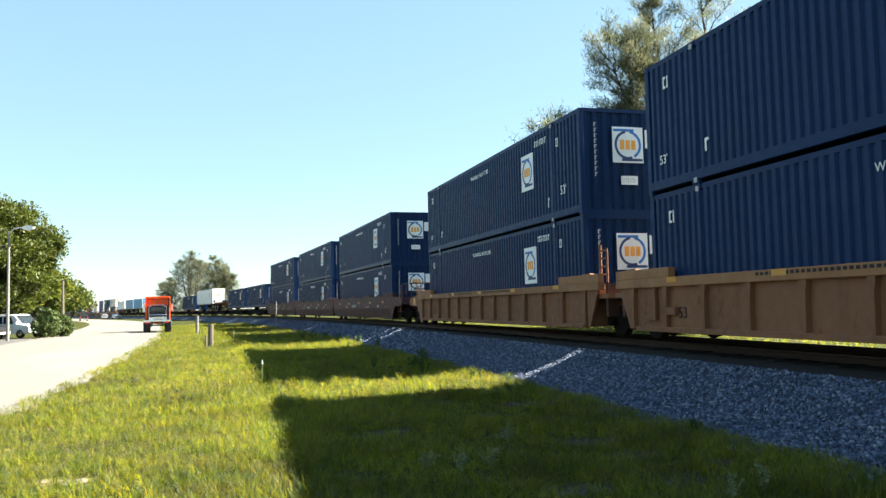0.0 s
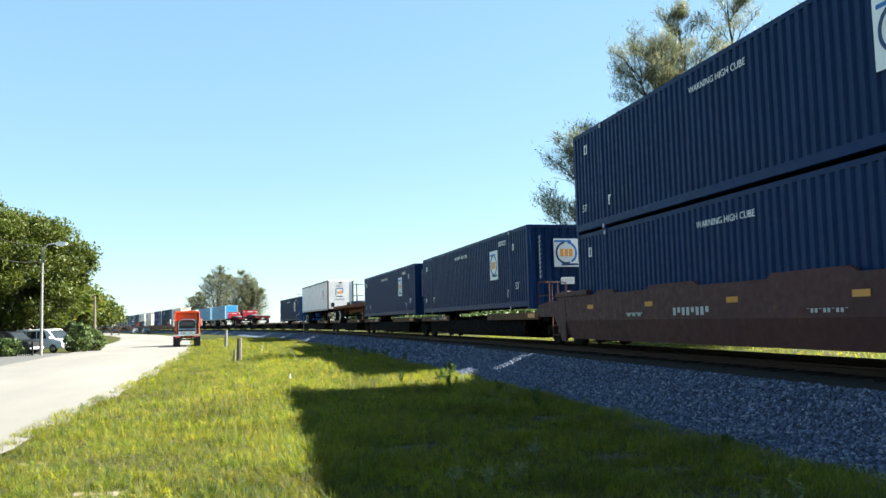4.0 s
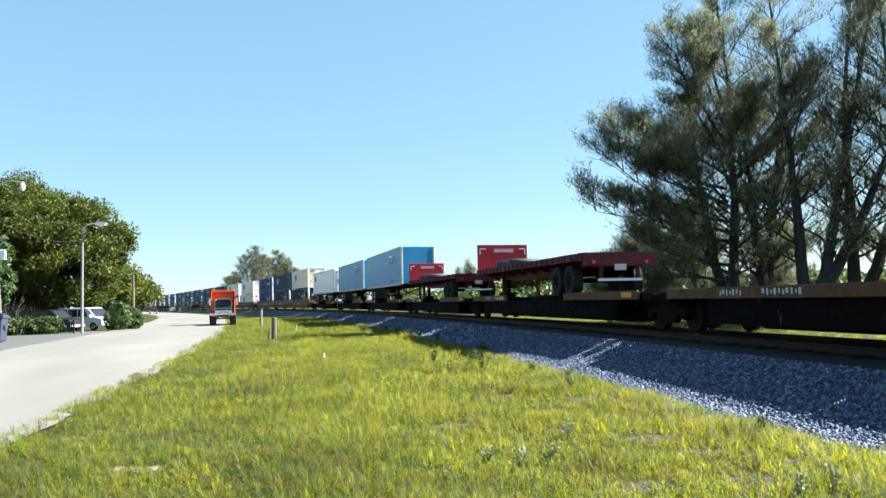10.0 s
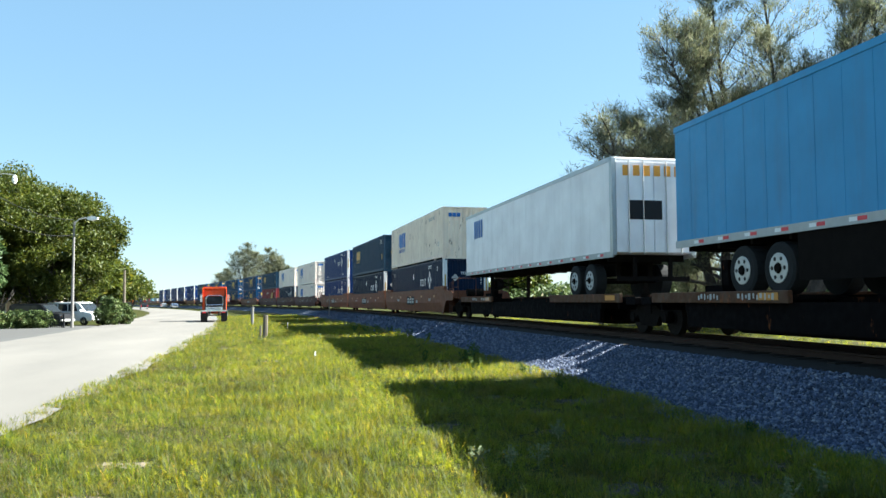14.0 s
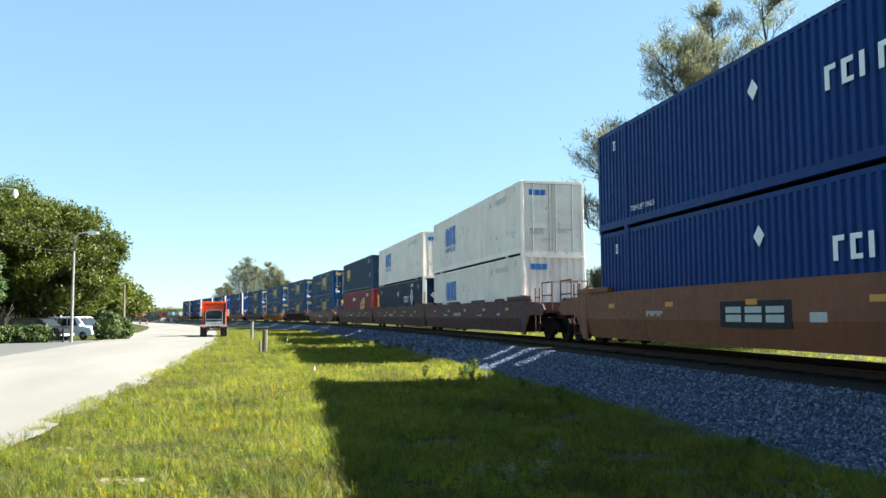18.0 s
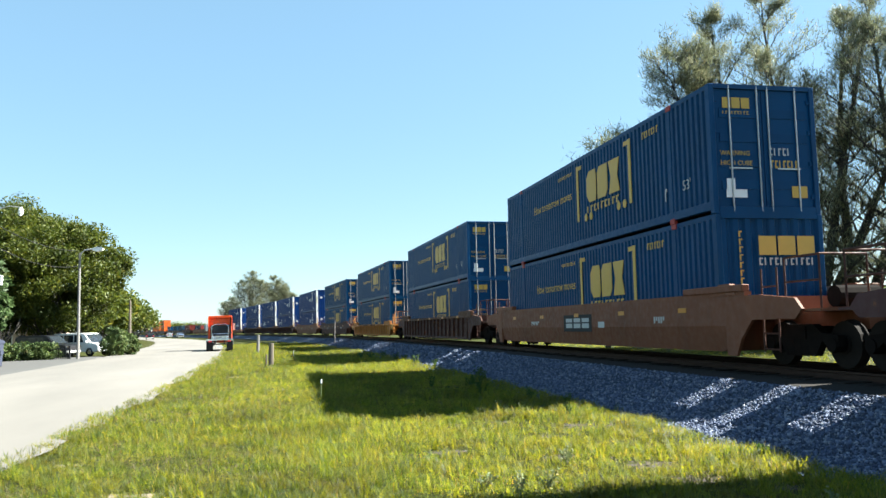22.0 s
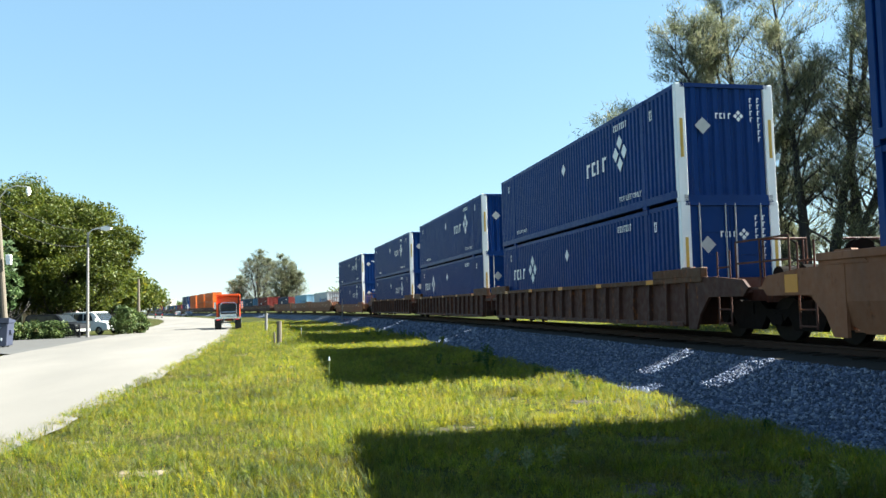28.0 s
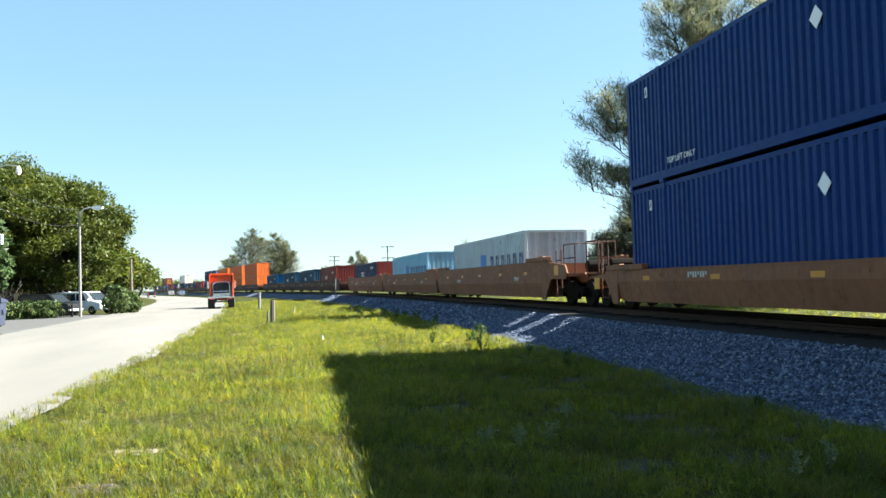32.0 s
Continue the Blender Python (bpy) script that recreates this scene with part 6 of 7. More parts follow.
def pine(x, y, height, reach, seed, label, stems, needles, low=0.12, grain=1.0, boughs=()):
    """A broad feathery tree: stems given as (lean, start share, top share); limbs that arch out and carry tufts of needles.
    boughs: great side limbs as (height share, bearing, rise, length)."""
    r_ = np.random.default_rng(seed)
    ob = thing("casuarina_tree", label, "tree", "feathery trees beside the line")
    ob.location = (x, y, GROUND)
    limbs, spots, away = [], [], []

    def limb(p, az, el, length, r, depth):
        n = 6 if depth else 4
        for j in range(n):
            el_ = el - (el - 0.42) * (j / n) ** 0.8 + r_.normal() * 0.14
            az += r_.normal() * 0.13
            d = np.array([math.cos(az) * math.cos(el_), math.sin(az) * math.cos(el_), math.sin(el_)])
            q = p + d * length / n
            limbs.append((tuple(p), tuple(q), r * (1 - 0.8 * j / n) + 0.006, r * (1 - 0.8 * (j + 1) / n) + 0.006))
            if depth and j:
                for side in (-1, 1):
                    limb(q, az + side * (0.45 + 0.5 * r_.random()), el_ + 0.3 + 0.5 * r_.random(), length * (0.44 - 0.035 * j) * (0.6 + 0.7 * r_.random()), r * 0.32, depth - 1)
            if j >= (2 if depth else 1):
                for k in range(3):
                    spots.append(p + (q - p) * (k + r_.random()) / 3)
                    away.append(d)
            p = q

    for lean, lo, hi in stems:
        p = np.array([lean * height * lo * 0.4, r_.normal() * 0.2, -0.1 + height * lo])
        n = 14
        bend = r_.normal() * 0.05
        for j in range(n):
            t = (j + 1) / n
            w_ = np.array([lean * (1.5 - 0.8 * t) + bend * math.sin(t * 5) + r_.normal() * 0.05, r_.normal() * 0.06, 1.0])
            q = p + w_ * height * (hi - lo) / n
            r0 = height * 0.017
            limbs.append((tuple(p), tuple(q), r0 * (1.02 - j / n) + 0.02, r0 * (1.02 - t) + 0.02))
            p = q
            if t < low:
                continue
            shape = min(1.0, 0.55 + 1.6 * (t - low)) * (1 - t) ** 0.62 + 0.12
            for k in range((4 if t > 0.5 else 3) if reach > 6 else 2):
                az = r_.random() * 2 * math.pi
                limb(p, az, 0.45 + 0.75 * t + r_.normal() * 0.12, reach * shape * (0.65 + 0.45 * r_.random()), r0 * 0.22 * (1.1 - t) + 0.010, 1)
    for share_, bearing, rise, length in boughs:
        p, az, el = np.array([0.0, 0.0, height * share_]), radians(bearing), radians(rise)
        for j in range(7):
            el += r_.normal() * 0.07 + 0.02
            az += r_.normal() * 0.08
            q = p + np.array([math.cos(az) * math.cos(el), math.sin(az) * math.cos(el), math.sin(el)]) * length / 7
            limbs.append((tuple(p), tuple(q), 0.11 * (1 - j / 8), 0.11 * (1 - (j + 1) / 8)))
            p = q
            if j > 1:
                for side in (-1, 1, 0):
                    limb(p, az + side * (0.7 + 0.8 * r_.random()), 0.55 + 0.65 * r_.random(), length * 0.30 * (0.55 + 0.8 * r_.random()), 0.028, 1 if side else 0)
    part("trunk", limb_mesh(limbs), "bark", ob, "grey-brown forked trunk and arching limbs")
    spots, away = np.array(spots), np.array(away)
    keep = r_.random(len(spots)) < 0.72
    spots, away = spots[keep], away[keep]
    per = max(1, needles // len(spots))
    c = np.repeat(spots, per, 0) + r_.normal(size=(len(spots) * per, 3)) * (np.array([0.19, 0.19, 0.21]) if grain == 1.0 else np.array([0.26, 0.26, 0.3]))
    n = len(c)
    d = r_.normal(size=(n, 3)) * 0.45 + np.repeat(away, per, 0) * 0.35 + np.array([0, 0, 0.35])
    d /= np.linalg.norm(d, axis=1, keepdims=True)
    s = np.cross(d, r_.normal(size=(n, 3)))
    s /= np.linalg.norm(s, axis=1, keepdims=True)
    ln = (0.34 * grain ** 0.5 * (0.5 + r_.random(n)))[:, None]
    v = np.stack([c - s * 0.019 * grain, c + s * 0.019 * grain, c + d * ln], 1).reshape(-1, 3)
    crown = new("crown", fast_mesh("crown", v, np.arange(n * 3).reshape(-1, 3), "needle"))
    crown.parent = ob
    return ob


PINE = "broad feathery olive-green casuarina with arching limbs"
YOUNG = "low dark feathery casuarina thicket beneath taller trees"
BARE = "tall feathery casuarina with a forked bare trunk"
BOUGHS = ((0.12, 195, 5, 5.9), (0.17, 172, 8, 6.0), (0.24, 188, 14, 7.0), (0.27, 180, 22, 8.0), (0.30, 170, 17, 8.2), (0.33, 186, 26, 6.8), (0.35, 196, 18, 7.8), (0.40, 178, 22, 7.4), (0.45, 188, 28, 5.8), (0.50, 168, 44, 6.2), (0.55, 186, 52, 6.2), (0.61, 174, 62, 5.2), (0.66, 200, 66, 4.2), (0.24, 150, 15, 5.0), (0.36, 218, 24, 5.0), (0.3, 20, 20, 4.2), (0.42, 340, 28, 4.0), (0.5, 60, 34, 3.8), (0.52, 280, 34, 3.6))
for k, (az, d, h, reach, label, stems, needles, boughs) in enumerate((
        (28.7, 50, 19.6, 6.6, PINE, ((-0.01, 0, 1.0), (-0.16, 0.03, 0.66)), 92000, BOUGHS),
        (31.0, 52, 21.0, 6.8, PINE, ((0.04, 0, 1.0), (-0.10, 0.04, 0.62)), 36000, BOUGHS[15:]),
        (33.4, 49, 20.0, 6.0, BARE, ((0.22, 0, 1.0), (-0.10, 0.06, 0.8), (0.46, 0.06, 0.75)), 26000, ()),
        (36.0, 51, 21.0, 6.0, BARE, ((0.30, 0, 1.0), (0.06, 0.05, 0.9)), 20000, ()),
        (39.5, 50, 21.0, 6.4, BARE, ((0.12, 0, 1.0), (-0.12, 0.05, 0.8)), 16000, ()),
        (44.0, 52, 20.0, 7.0, PINE, ((0.0, 0, 1.0),), 25000, ()),
        (20.6, 55, 4.2, 2.4, YOUNG, ((0.0, 0, 1.0), (0.2, 0, 0.8)), 14000, ()), (23.2, 55, 6.2, 3.4, YOUNG, ((0.05, 0, 1.0), (-0.15, 0, 0.8)), 24000, ()),
        (26.4, 55, 7.4, 3.6, YOUNG, ((0.0, 0, 1.0), (0.15, 0, 0.8)), 24000, ()), (31.4, 55, 6.0, 3.2, YOUNG, ((0.0, 0, 1.0), (0.15, 0, 0.8)), 16000, ()))):
    pine(d * math.sin(radians(az)), d * math.cos(radians(az)), h, reach, 20 + k, label, stems, needles, 0.12, 1.0, boughs)
# feathery trees beyond the bend, and small ones along the far side of the line
for k, (az, d, h, reach) in enumerate(((-4.2, 245, 18.0, 7.5), (-2.7, 250, 17.0, 7.0), (-5.6, 252, 11.0, 5.0), (-2.0, 248, 13.5, 5.5), (10.6, 120, 7.0, 1.6), (3.2, 210, 9.5, 3.0))):
    d, h, reach = d * G, h * G, reach * G
    pine(d * math.sin(radians(az)), d * math.cos(radians(az)), h, reach, 40 + k, "feathery casuarina standing far beyond the track", ((0.03, 0, 1.0), (-0.16, 0, 0.85), (0.2, 0, 0.85), (0.08, 0, 0.9)), int(h * (620 if d > 220 else 220)), 0.06, d / 100)
FICUS = "broad leafy shade tree with sunlit yellow-green crown"
for k, (x, y, h, r) in enumerate(((-19.2, 68.0, 10.4, 4.5), (-24.2, 66.5, 12.2, 5.0), (-29, 72, 12.5, 5.5), (-21.6, 71, 11.8, 4.8))):
    broadleaf(x * G, y * G, h * G, r * G, 60 + k, FICUS, 50000, 0.135, base=0.17)
for k, (az, d, h, r) in enumerate(((-13.4, 125, 5.0, 2.6), (-13.0, 150, 5.0, 2.4), (-14.2, 120, 8, 4), (-14.5, 150, 10, 8), (-13.1, 165, 9, 4.5), (-12.3, 210, 9, 6), (-11.6, 260, 8.5, 7), (-9.5, 470, 6, 10), (-8.2, 520, 6, 12), (-12.9, 300, 9, 8), (15.2, 150, 8.0, 4.5), (8.0, 110, 2.2, 4), (10.0, 100, 2.4, 4), (12.5, 92, 2.2, 4), (17.5, 82, 2.4, 4), (19.5, 78, 2.6, 4), (21.5, 74, 2.4, 4), (23.5, 72, 2.8, 4), (26, 70, 2.6, 4), (29, 68, 2.4, 4), (32, 66, 2.6, 4), (35, 66, 2.4, 4), (38, 66, 2.6, 4), (6.0, 260, 7, 8), (11.5, 220, 6, 7), (2.0, 320, 8, 10))):
    broadleaf(d * G * math.sin(radians(az)), d * G * math.cos(radians(az)), h * G, r * G, 80 + k, "low grey-green bush behind the line" if h < 3 else "round leafy tree in the distance", 3500, 0.3 if h < 3 else 0.5, "bush" if h < 3 else "ficus")
broadleaf(-18.35 * G, 50.5 * G, 6.6, 1.05, 150, "pale blue-green large-leaved tree beside the pole", 2600, 0.24, "pale_leaf", "roadside_tree", 0.08, 0.8, GROUND, 0.3)
for k, (x, y, h, r) in enumerate(((-14.4, 63.0, 2.1, 0.95), (-13.6, 64.0, 1.6, 0.7), (-14.9, 66, 2.0, 0.8))):
    broadleaf(x * G, y * G, h * G, r * G, 120 + k, "grey-green bushy shrub at the roadside", 3500, 0.11, "bush", "shrub", 0, 0.8, GROUND, 0.0)
for k, (x, y) in enumerate(((-19.8, 56.5), (-18.6, 57.0), (-17.5, 57.3), (-21, 56))):
    broadleaf(x * G, y * G, 1.35, 1.05, 130 + k, "clipped green hedge bush in front of a driveway", 2600, 0.1, "bush", "hedge_bush", 0, 0.8, GROUND, 0.0)


# ---- things beside the road ----
def street_lamp():
    ob = thing("street_lamp", "grey concrete street lamp with a curved arm", "street lamp")
    ob.matrix_basis = pose(-15.36 * G, 57.0 * G, GROUND) @ Matrix.Scale(1.06, 4)
    bm = bmesh.new()
    tube(bm, (0, 0, 0), (0.04, 0, 7.4), 0.11, 0.07, 10)
    part("pole", bm, "concrete", ob)
    bm = bmesh.new()
    pts = [(0.04, 0, 7.0), (0.12, 0, 7.35), (0.35, 0, 7.58), (0.75, 0, 7.66), (1.0, 0, 7.66)]
    for a, b in zip(pts, pts[1:]):
        tube(bm, a, b, 0.045, n=8)
    part("arm", bm, "steel", ob)
    bm = bmesh.new()
    prism(bm, [(0.9, 7.56), (0.95, 7.74), (1.3, 7.8), (1.62, 7.7), (1.58, 7.56), (1.2, 7.46)], "y", -0.18, 0.18)
    part("lamp_head", bm, "white", ob, "pale lamp head")
    return ob


street_lamp()


def utility_pole(x, y, h, lean, arms, label, top_arm=True):
    ob = thing("utility_pole", label, "utility pole", "utility poles")
    ob.matrix_basis = pose(x * G, y * G, GROUND) @ Matrix.Scale(G, 4)
    bm = bmesh.new()
    tube(bm, (0, 0, 0), (lean, 0, h), 0.17, 0.11, 10)
    part("pole", bm, "wood", ob)
    for z in arms:
        c = lean * z / h
        part("crossarm", boxes((c - 1.3, -0.14, z - 0.06, c + 1.3, -0.04, z + 0.06)), "wood", ob)
        for dx in (-1.15, -0.6, 0.6, 1.15):
            bm = bmesh.new()
            tube(bm, (c + dx, -0.09, z + 0.06), (c + dx, -0.09, z + 0.24), 0.05, 0.035, 8)
            part("insulator", bm, "greymark", ob)
    return ob


near_pole = utility_pole(-16.55, 46.2, 8.9, -0.55, (), "leaning grey timber utility pole with a globe lamp and meter box")
part("meter_box", boxes((0.04, -0.29, 4.38, 0.30, -0.08, 4.92)), "white", near_pole, "white meter box", 0.02)
bm = bmesh.new()
pts = [(-0.45, 0, 7.9), (0.0, 0, 8.5), (0.5, 0, 8.66), (1.08, 0, 8.58)]
for a, b in zip(pts, pts[1:]):
    tube(bm, a, b, 0.03, n=6)
part("lamp_arm", bm, "steel", near_pole)
bm = bmesh.new()
for z, z2, r, r2 in ((8.58, 8.50, 0.06, 0.1), (8.50, 8.32, 0.1, 0.15), (8.32, 8.18, 0.15, 0.1), (8.18, 8.10, 0.1, 0.04)):
    tube(bm, (1.08, 0, z), (1.08, 0, z2), r, r2, 12)
part("globe", bm, "white", near_pole, "white glass lamp globe", smooth=True)
utility_pole(4.98, 190, 8.4, 0.1, (8.2, 7.2), "distant timber utility pole with crossarms")
utility_pole(14.8, 160, 9.0, 0.0, (8.8, 6.6), "distant timber utility pole with crossarms")
utility_pole(-19.5, 92, 5.2, 0.0, (), "grey timber pole behind roadside shrubs")


def cable(name, a, b, sag, label):
    bm = bmesh.new()
    p = Vector(a)
    for k in range(1, 15):
        t = k / 14
        q = Vector(a).lerp(Vector(b), t) - Vector((0, 0, sag * 4 * t * (1 - t)))
        tube(bm, p, q, 0.022, n=5, caps=False)
        p = q
    ob = new(name, mesh_of(name, bm, "rubber"))
    return tagged(ob, label, "cable")


cable("service_cable", (-16.9 * G, 46.2 * G, 6.5), (-15.36 * G, 57.0 * G, 6.05), 0.55, "black service cable slung from the pole to the lamp")
cable("service_cable", (-16.95 * G, 46.2 * G, 7.83), (-15.36 * G, 57.0 * G, 7.17), 0.45, "thin black cable slung above the other one")


def skip():
    ob = thing("dumpster", "dark blue plastic-lidded dumpster with white markings", "dumpster")
    ob.matrix_basis = pose(-16.85 * G, 44.6 * G, GROUND, 0, 0, 6) @ Matrix.Scale(G, 4)
    bm = bmesh.new()
    prism(bm, [(-1.0, 0.12), (1.0, 0.12), (1.08, 1.3), (-1.08, 1.3)], "y", -0.6, 0.6)
    part("body", bm, "bin", ob, bevel=0.03)
    bm = bmesh.new()
    prism(bm, [(-0.66, 1.3), (0.66, 1.3), (0.66, 1.42), (-0.66, 1.56)], "x", -1.12, 1.12)
    part("lid", bm, "bin", ob)
    for x in (-0.8, 0.8):
        for y in (-0.45, 0.45):
            part("wheel", tubes(((x - 0.04, y, 0.08), (x + 0.04, y, 0.08), 0.08), n=12), "rubber", ob)
    part("side_pocket", boxes((0.98, -0.3, 0.75, 1.14, 0.3, 0.92)), "bin", ob)
    bm = bmesh.new()
    prism(bm, [(0.1, 0.95), (0.5, 1.15), (0.75, 1.05), (0.5, 1.0), (0.4, 0.88)], "y", -0.61, -0.602)
    part("emblem", bm, "white", ob)
    bm = bmesh.new()
    for k in range(5):
        box(bm, 0.3 + 0.11 * k, -0.61, 0.4, 0.37 + 0.11 * k, -0.602, 0.55)
    tagged(part("painted_code", bm, "white", ob), kind="stuff")
    return ob


skip()


def motor_car(x, y, heading, mat, label, L=4.8, W=1.9, H=1.78, van=False):
    """A parked car: heading in degrees, nose to +y before it is turned."""
    ob = thing("parked_car", label, "car", "parked cars")
    ob.matrix_basis = pose(x * G, y * G, GROUND + 0.05, 0, 0, heading)
    n, f = -L / 2, L / 2
    nose = f - 0.95 if van else f - 1.25
    bm = bmesh.new()
    prism(bm, [(n, 0.42), (n, 0.95), (n + 0.12, 1.08), (nose, 1.1), (f - 0.12, 0.98), (f, 0.8), (f, 0.38), (f - 0.2, 0.3), (n + 0.15, 0.3)], "x", -W / 2, W / 2)
    body = part("body", bm, mat, ob, bevel=0.05)
    bm = bmesh.new()
    cab = [(n + 0.08, 1.06), (n + 0.25, H - 0.12), (n + 0.5, H), (nose - 0.85, H), (nose - 0.55, H - 0.08), (nose + 0.15, 1.08)]
    prism(bm, cab, "x", -W / 2 + 0.12, W / 2 - 0.12)
    part("cabin", bm, mat, ob, bevel=0.05)
    k = (nose - 0.6 - (n + 0.4)) / 3
    for s in (-1, 1):
        for j in range(3):
            a = n + 0.42 + j * k
            bm = bmesh.new()
            xx = s * (W / 2 - 0.115)
            prism(bm, [(a, 1.14), (a + k - 0.08, 1.14), (a + k - 0.08 - (0.25 if j == 2 else 0), H - 0.16), (a + 0.05, H - 0.16)], "x", min(xx, xx + s * 0.012), max(xx, xx + s * 0.012))
            part("side_window", bm, "glass", ob)
        for yy in (n + 0.9, f - 0.9):
            bm = bmesh.new()
            tube(bm, (s * (W / 2 - 0.2), yy, 0.32), (s * (W / 2 + 0.01), yy, 0.32), 0.34, n=18)
            t = part("tyre", bm, "rubber", ob)
            bm = bmesh.new()
            tube(bm, (s * (W / 2 + 0.005), yy, 0.32), (s * (W / 2 + 0.02), yy, 0.32), 0.21, 0.19, n=14)
            part("rim", bm, "chrome", t)
        part("mirror", boxes((s * (W / 2), nose - 0.25, 1.1, s * (W / 2 + 0.2), nose - 0.12, 1.28)), mat, ob)
        part("headlight", boxes((s * (W / 2 - 0.42), f - 0.02, 0.72, s * (W / 2 - 0.08), f + 0.015, 0.9)), "chrome", ob)
        part("tail_light", boxes((s * (W / 2 - 0.2), n - 0.012, 0.75, s * (W / 2 - 0.03), n + 0.02, 1.1)), "redmark", ob)
    bm = bmesh.new()
    prism(bm, [(nose + 0.13, 1.12), (nose - 0.5, H - 0.12), (nose - 0.48, H - 0.1), (nose + 0.17, 1.12)], "x", -W / 2 + 0.2, W / 2 - 0.2)
    part("windscreen", bm, "glass", ob)
    bm = bmesh.new()
    prism(bm, [(n + 0.1, 1.14), (n + 0.24, H - 0.16), (n + 0.2, H - 0.16), (n + 0.06, 1.14)], "x", -W / 2 + 0.22, W / 2 - 0.22)
    part("rear_window", bm, "glass", ob)
    part("grille", boxes((-0.45, f - 0.005, 0.55, 0.45, f + 0.012, 0.85)), "blackmark", ob)
    for yy in (n - 0.03, f - 0.03):
        part("bumper", boxes((-W / 2 + 0.05, yy, 0.36, W / 2 - 0.05, yy + 0.06, 0.54)), "greymark", ob, bevel=0.015)
    return ob


motor_car(-17.5, 66.0, 243, "car_white", "white minivan parked on a driveway, nose to the road", 5.1, 2.0, 1.9, True)
motor_car(-19.2, 63.2, 250, "car_dark", "dark sport utility car parked behind the hedge", 4.9, 1.9, 1.8)
motor_car(-38.5, 203, 14, "car_dark", "dark car parked at the far roadside", 4.6, 1.85, 1.6)
motor_car(-41.5, 248, 12, "car_silver", "silver car far down the road", 4.6, 1.8, 1.5)
motor_car(-36.0, 232, 195, "car_blue", "pale blue-grey car far down the road", 4.6, 1.8, 1.5)


def tractor_unit():
    ob = thing("tractor_unit", "orange-red lorry tractor unit parked at the roadside, seen from behind", "lorry")
    ob.matrix_basis = pose(-7.5 * G, 68.8 * G, GROUND + 0.04, 0, 0, 5.5) @ Matrix.Scale(0.95, 4)
    bm = bmesh.new()
    prism(bm, [(0.6, 1.05), (0.6, 3.05), (0.95, 3.3), (2.4, 3.3), (2.95, 2.6), (3.1, 1.9), (4.5, 1.7), (4.6, 0.7), (3.0, 0.7), (2.8, 1.05)], "x", -1.12, 1.12)
    part("cab", bm, "tractor", ob, bevel=0.05)
    part("roof_fairing", boxes((-1.12, 0.25, 2.35, -1.06, 0.75, 3.2), (1.06, 0.25, 2.35, 1.12, 0.75, 3.2), (-1.06, 0.5, 3.12, 1.06, 1.2, 3.32)), "tractor", ob, bevel=0.02)
    part("rear_window", boxes((-0.6, 0.552, 1.9, 0.6, 0.568, 2.3)), "glass", ob)
    part("lower_panel", boxes((-0.92, 0.57, 1.06, 0.92, 0.598, 2.42)), "blackmark", ob)
    bm = bmesh.new()
    for x in (-0.78, 0.78):
        tube(bm, (x, 0.42, 1.0), (x, 0.42, 2.3), 0.04, n=8)
    for a, b in (((-0.78, 0.42, 2.3), (-0.55, 0.42, 2.5)), ((0.78, 0.42, 2.3), (0.55, 0.42, 2.5)), ((-0.55, 0.42, 2.5), (0.55, 0.42, 2.5)), ((-0.78, 0.42, 1.6), (0.78, 0.42, 1.6))):
        tube(bm, a, b, 0.04, n=8)
    part("headache_rack", bm, "chrome", ob, "bright aluminium headache rack")
    part("tool_box", boxes((-0.75, -0.45, 1.1, 0.75, 0.3, 1.4)), "chrome", ob, "bright metal tool box behind the cab")
    part("catwalk", boxes((-1.1, -0.5, 1.0, 1.1, 0.55, 1.1)), "chrome", ob)
    for x in (-0.42, 0.42):
        part("frame_rail", boxes((x - 0.05, -3.2, 0.72, x + 0.05, 2.6, 0.98)), "blackmark", ob)
    part("fifth_wheel", boxes((-0.5, -2.2, 0.98, 0.5, -1.3, 1.12)), "bogie", ob, bevel=0.04)
    for x in (-1, 1):
        for y in (-2.4, -1.1):
            bm = bmesh.new()
            tube(bm, (x * 0.62, y, 0.5), (x * 1.18, y, 0.5), 0.5, n=22)
            t = part("tyre", bm, "rubber", ob)
            bm = bmesh.new()
            tube(bm, (x * 1.17, y, 0.5), (x * 1.2, y, 0.5), 0.3, 0.26, n=16)
            part("rim", bm, "chrome", t)
        bm = bmesh.new()
        tube(bm, (x * 0.85, 3.6, 0.5), (x * 1.15, 3.6, 0.5), 0.5, n=22)
        part("tyre", bm, "rubber", ob)
        part("fender", boxes((x * 0.62, -3.05, 1.05, x * 1.2, -0.5, 1.1)), "chrome", ob)
        part("quarter_fender", boxes((x * 0.6, -3.1, 0.82, x * 1.2, -3.06, 1.1)), "chrome", ob)
        part("mud_flap", boxes((x * 0.62, -3.12, 0.12, x * 1.18, -3.1, 0.95)), "rubber", ob)
        part("fuel_tank", tubes(((x * 0.85, 0.7, 0.62), (x * 0.85, 2.4, 0.62), 0.32), n=16), "chrome", ob)
        part("tail_light", boxes((x * 0.7, -3.24, 0.86, x * 1.0, -3.2, 0.98)), "redmark", ob)
        part("mirror", boxes((x * 1.2, 2.9, 1.9, x * 1.4, 2.98, 2.6)), "chrome", ob)
    bm = bmesh.new()
    tube(bm, (1.0, 0.38, 0.9), (1.0, 0.38, 3.15), 0.075, n=12)
    part("exhaust_pipe", bm, "blackmark", ob)
    part("tail_bar", boxes((-1.18, -3.2, 1.0, 1.18, -3.1, 1.14)), "chrome", ob, "bright metal tail light bar")
    part("plate", boxes((-0.25, -3.22, 0.32, 0.25, -3.2, 0.5)), "white", ob)
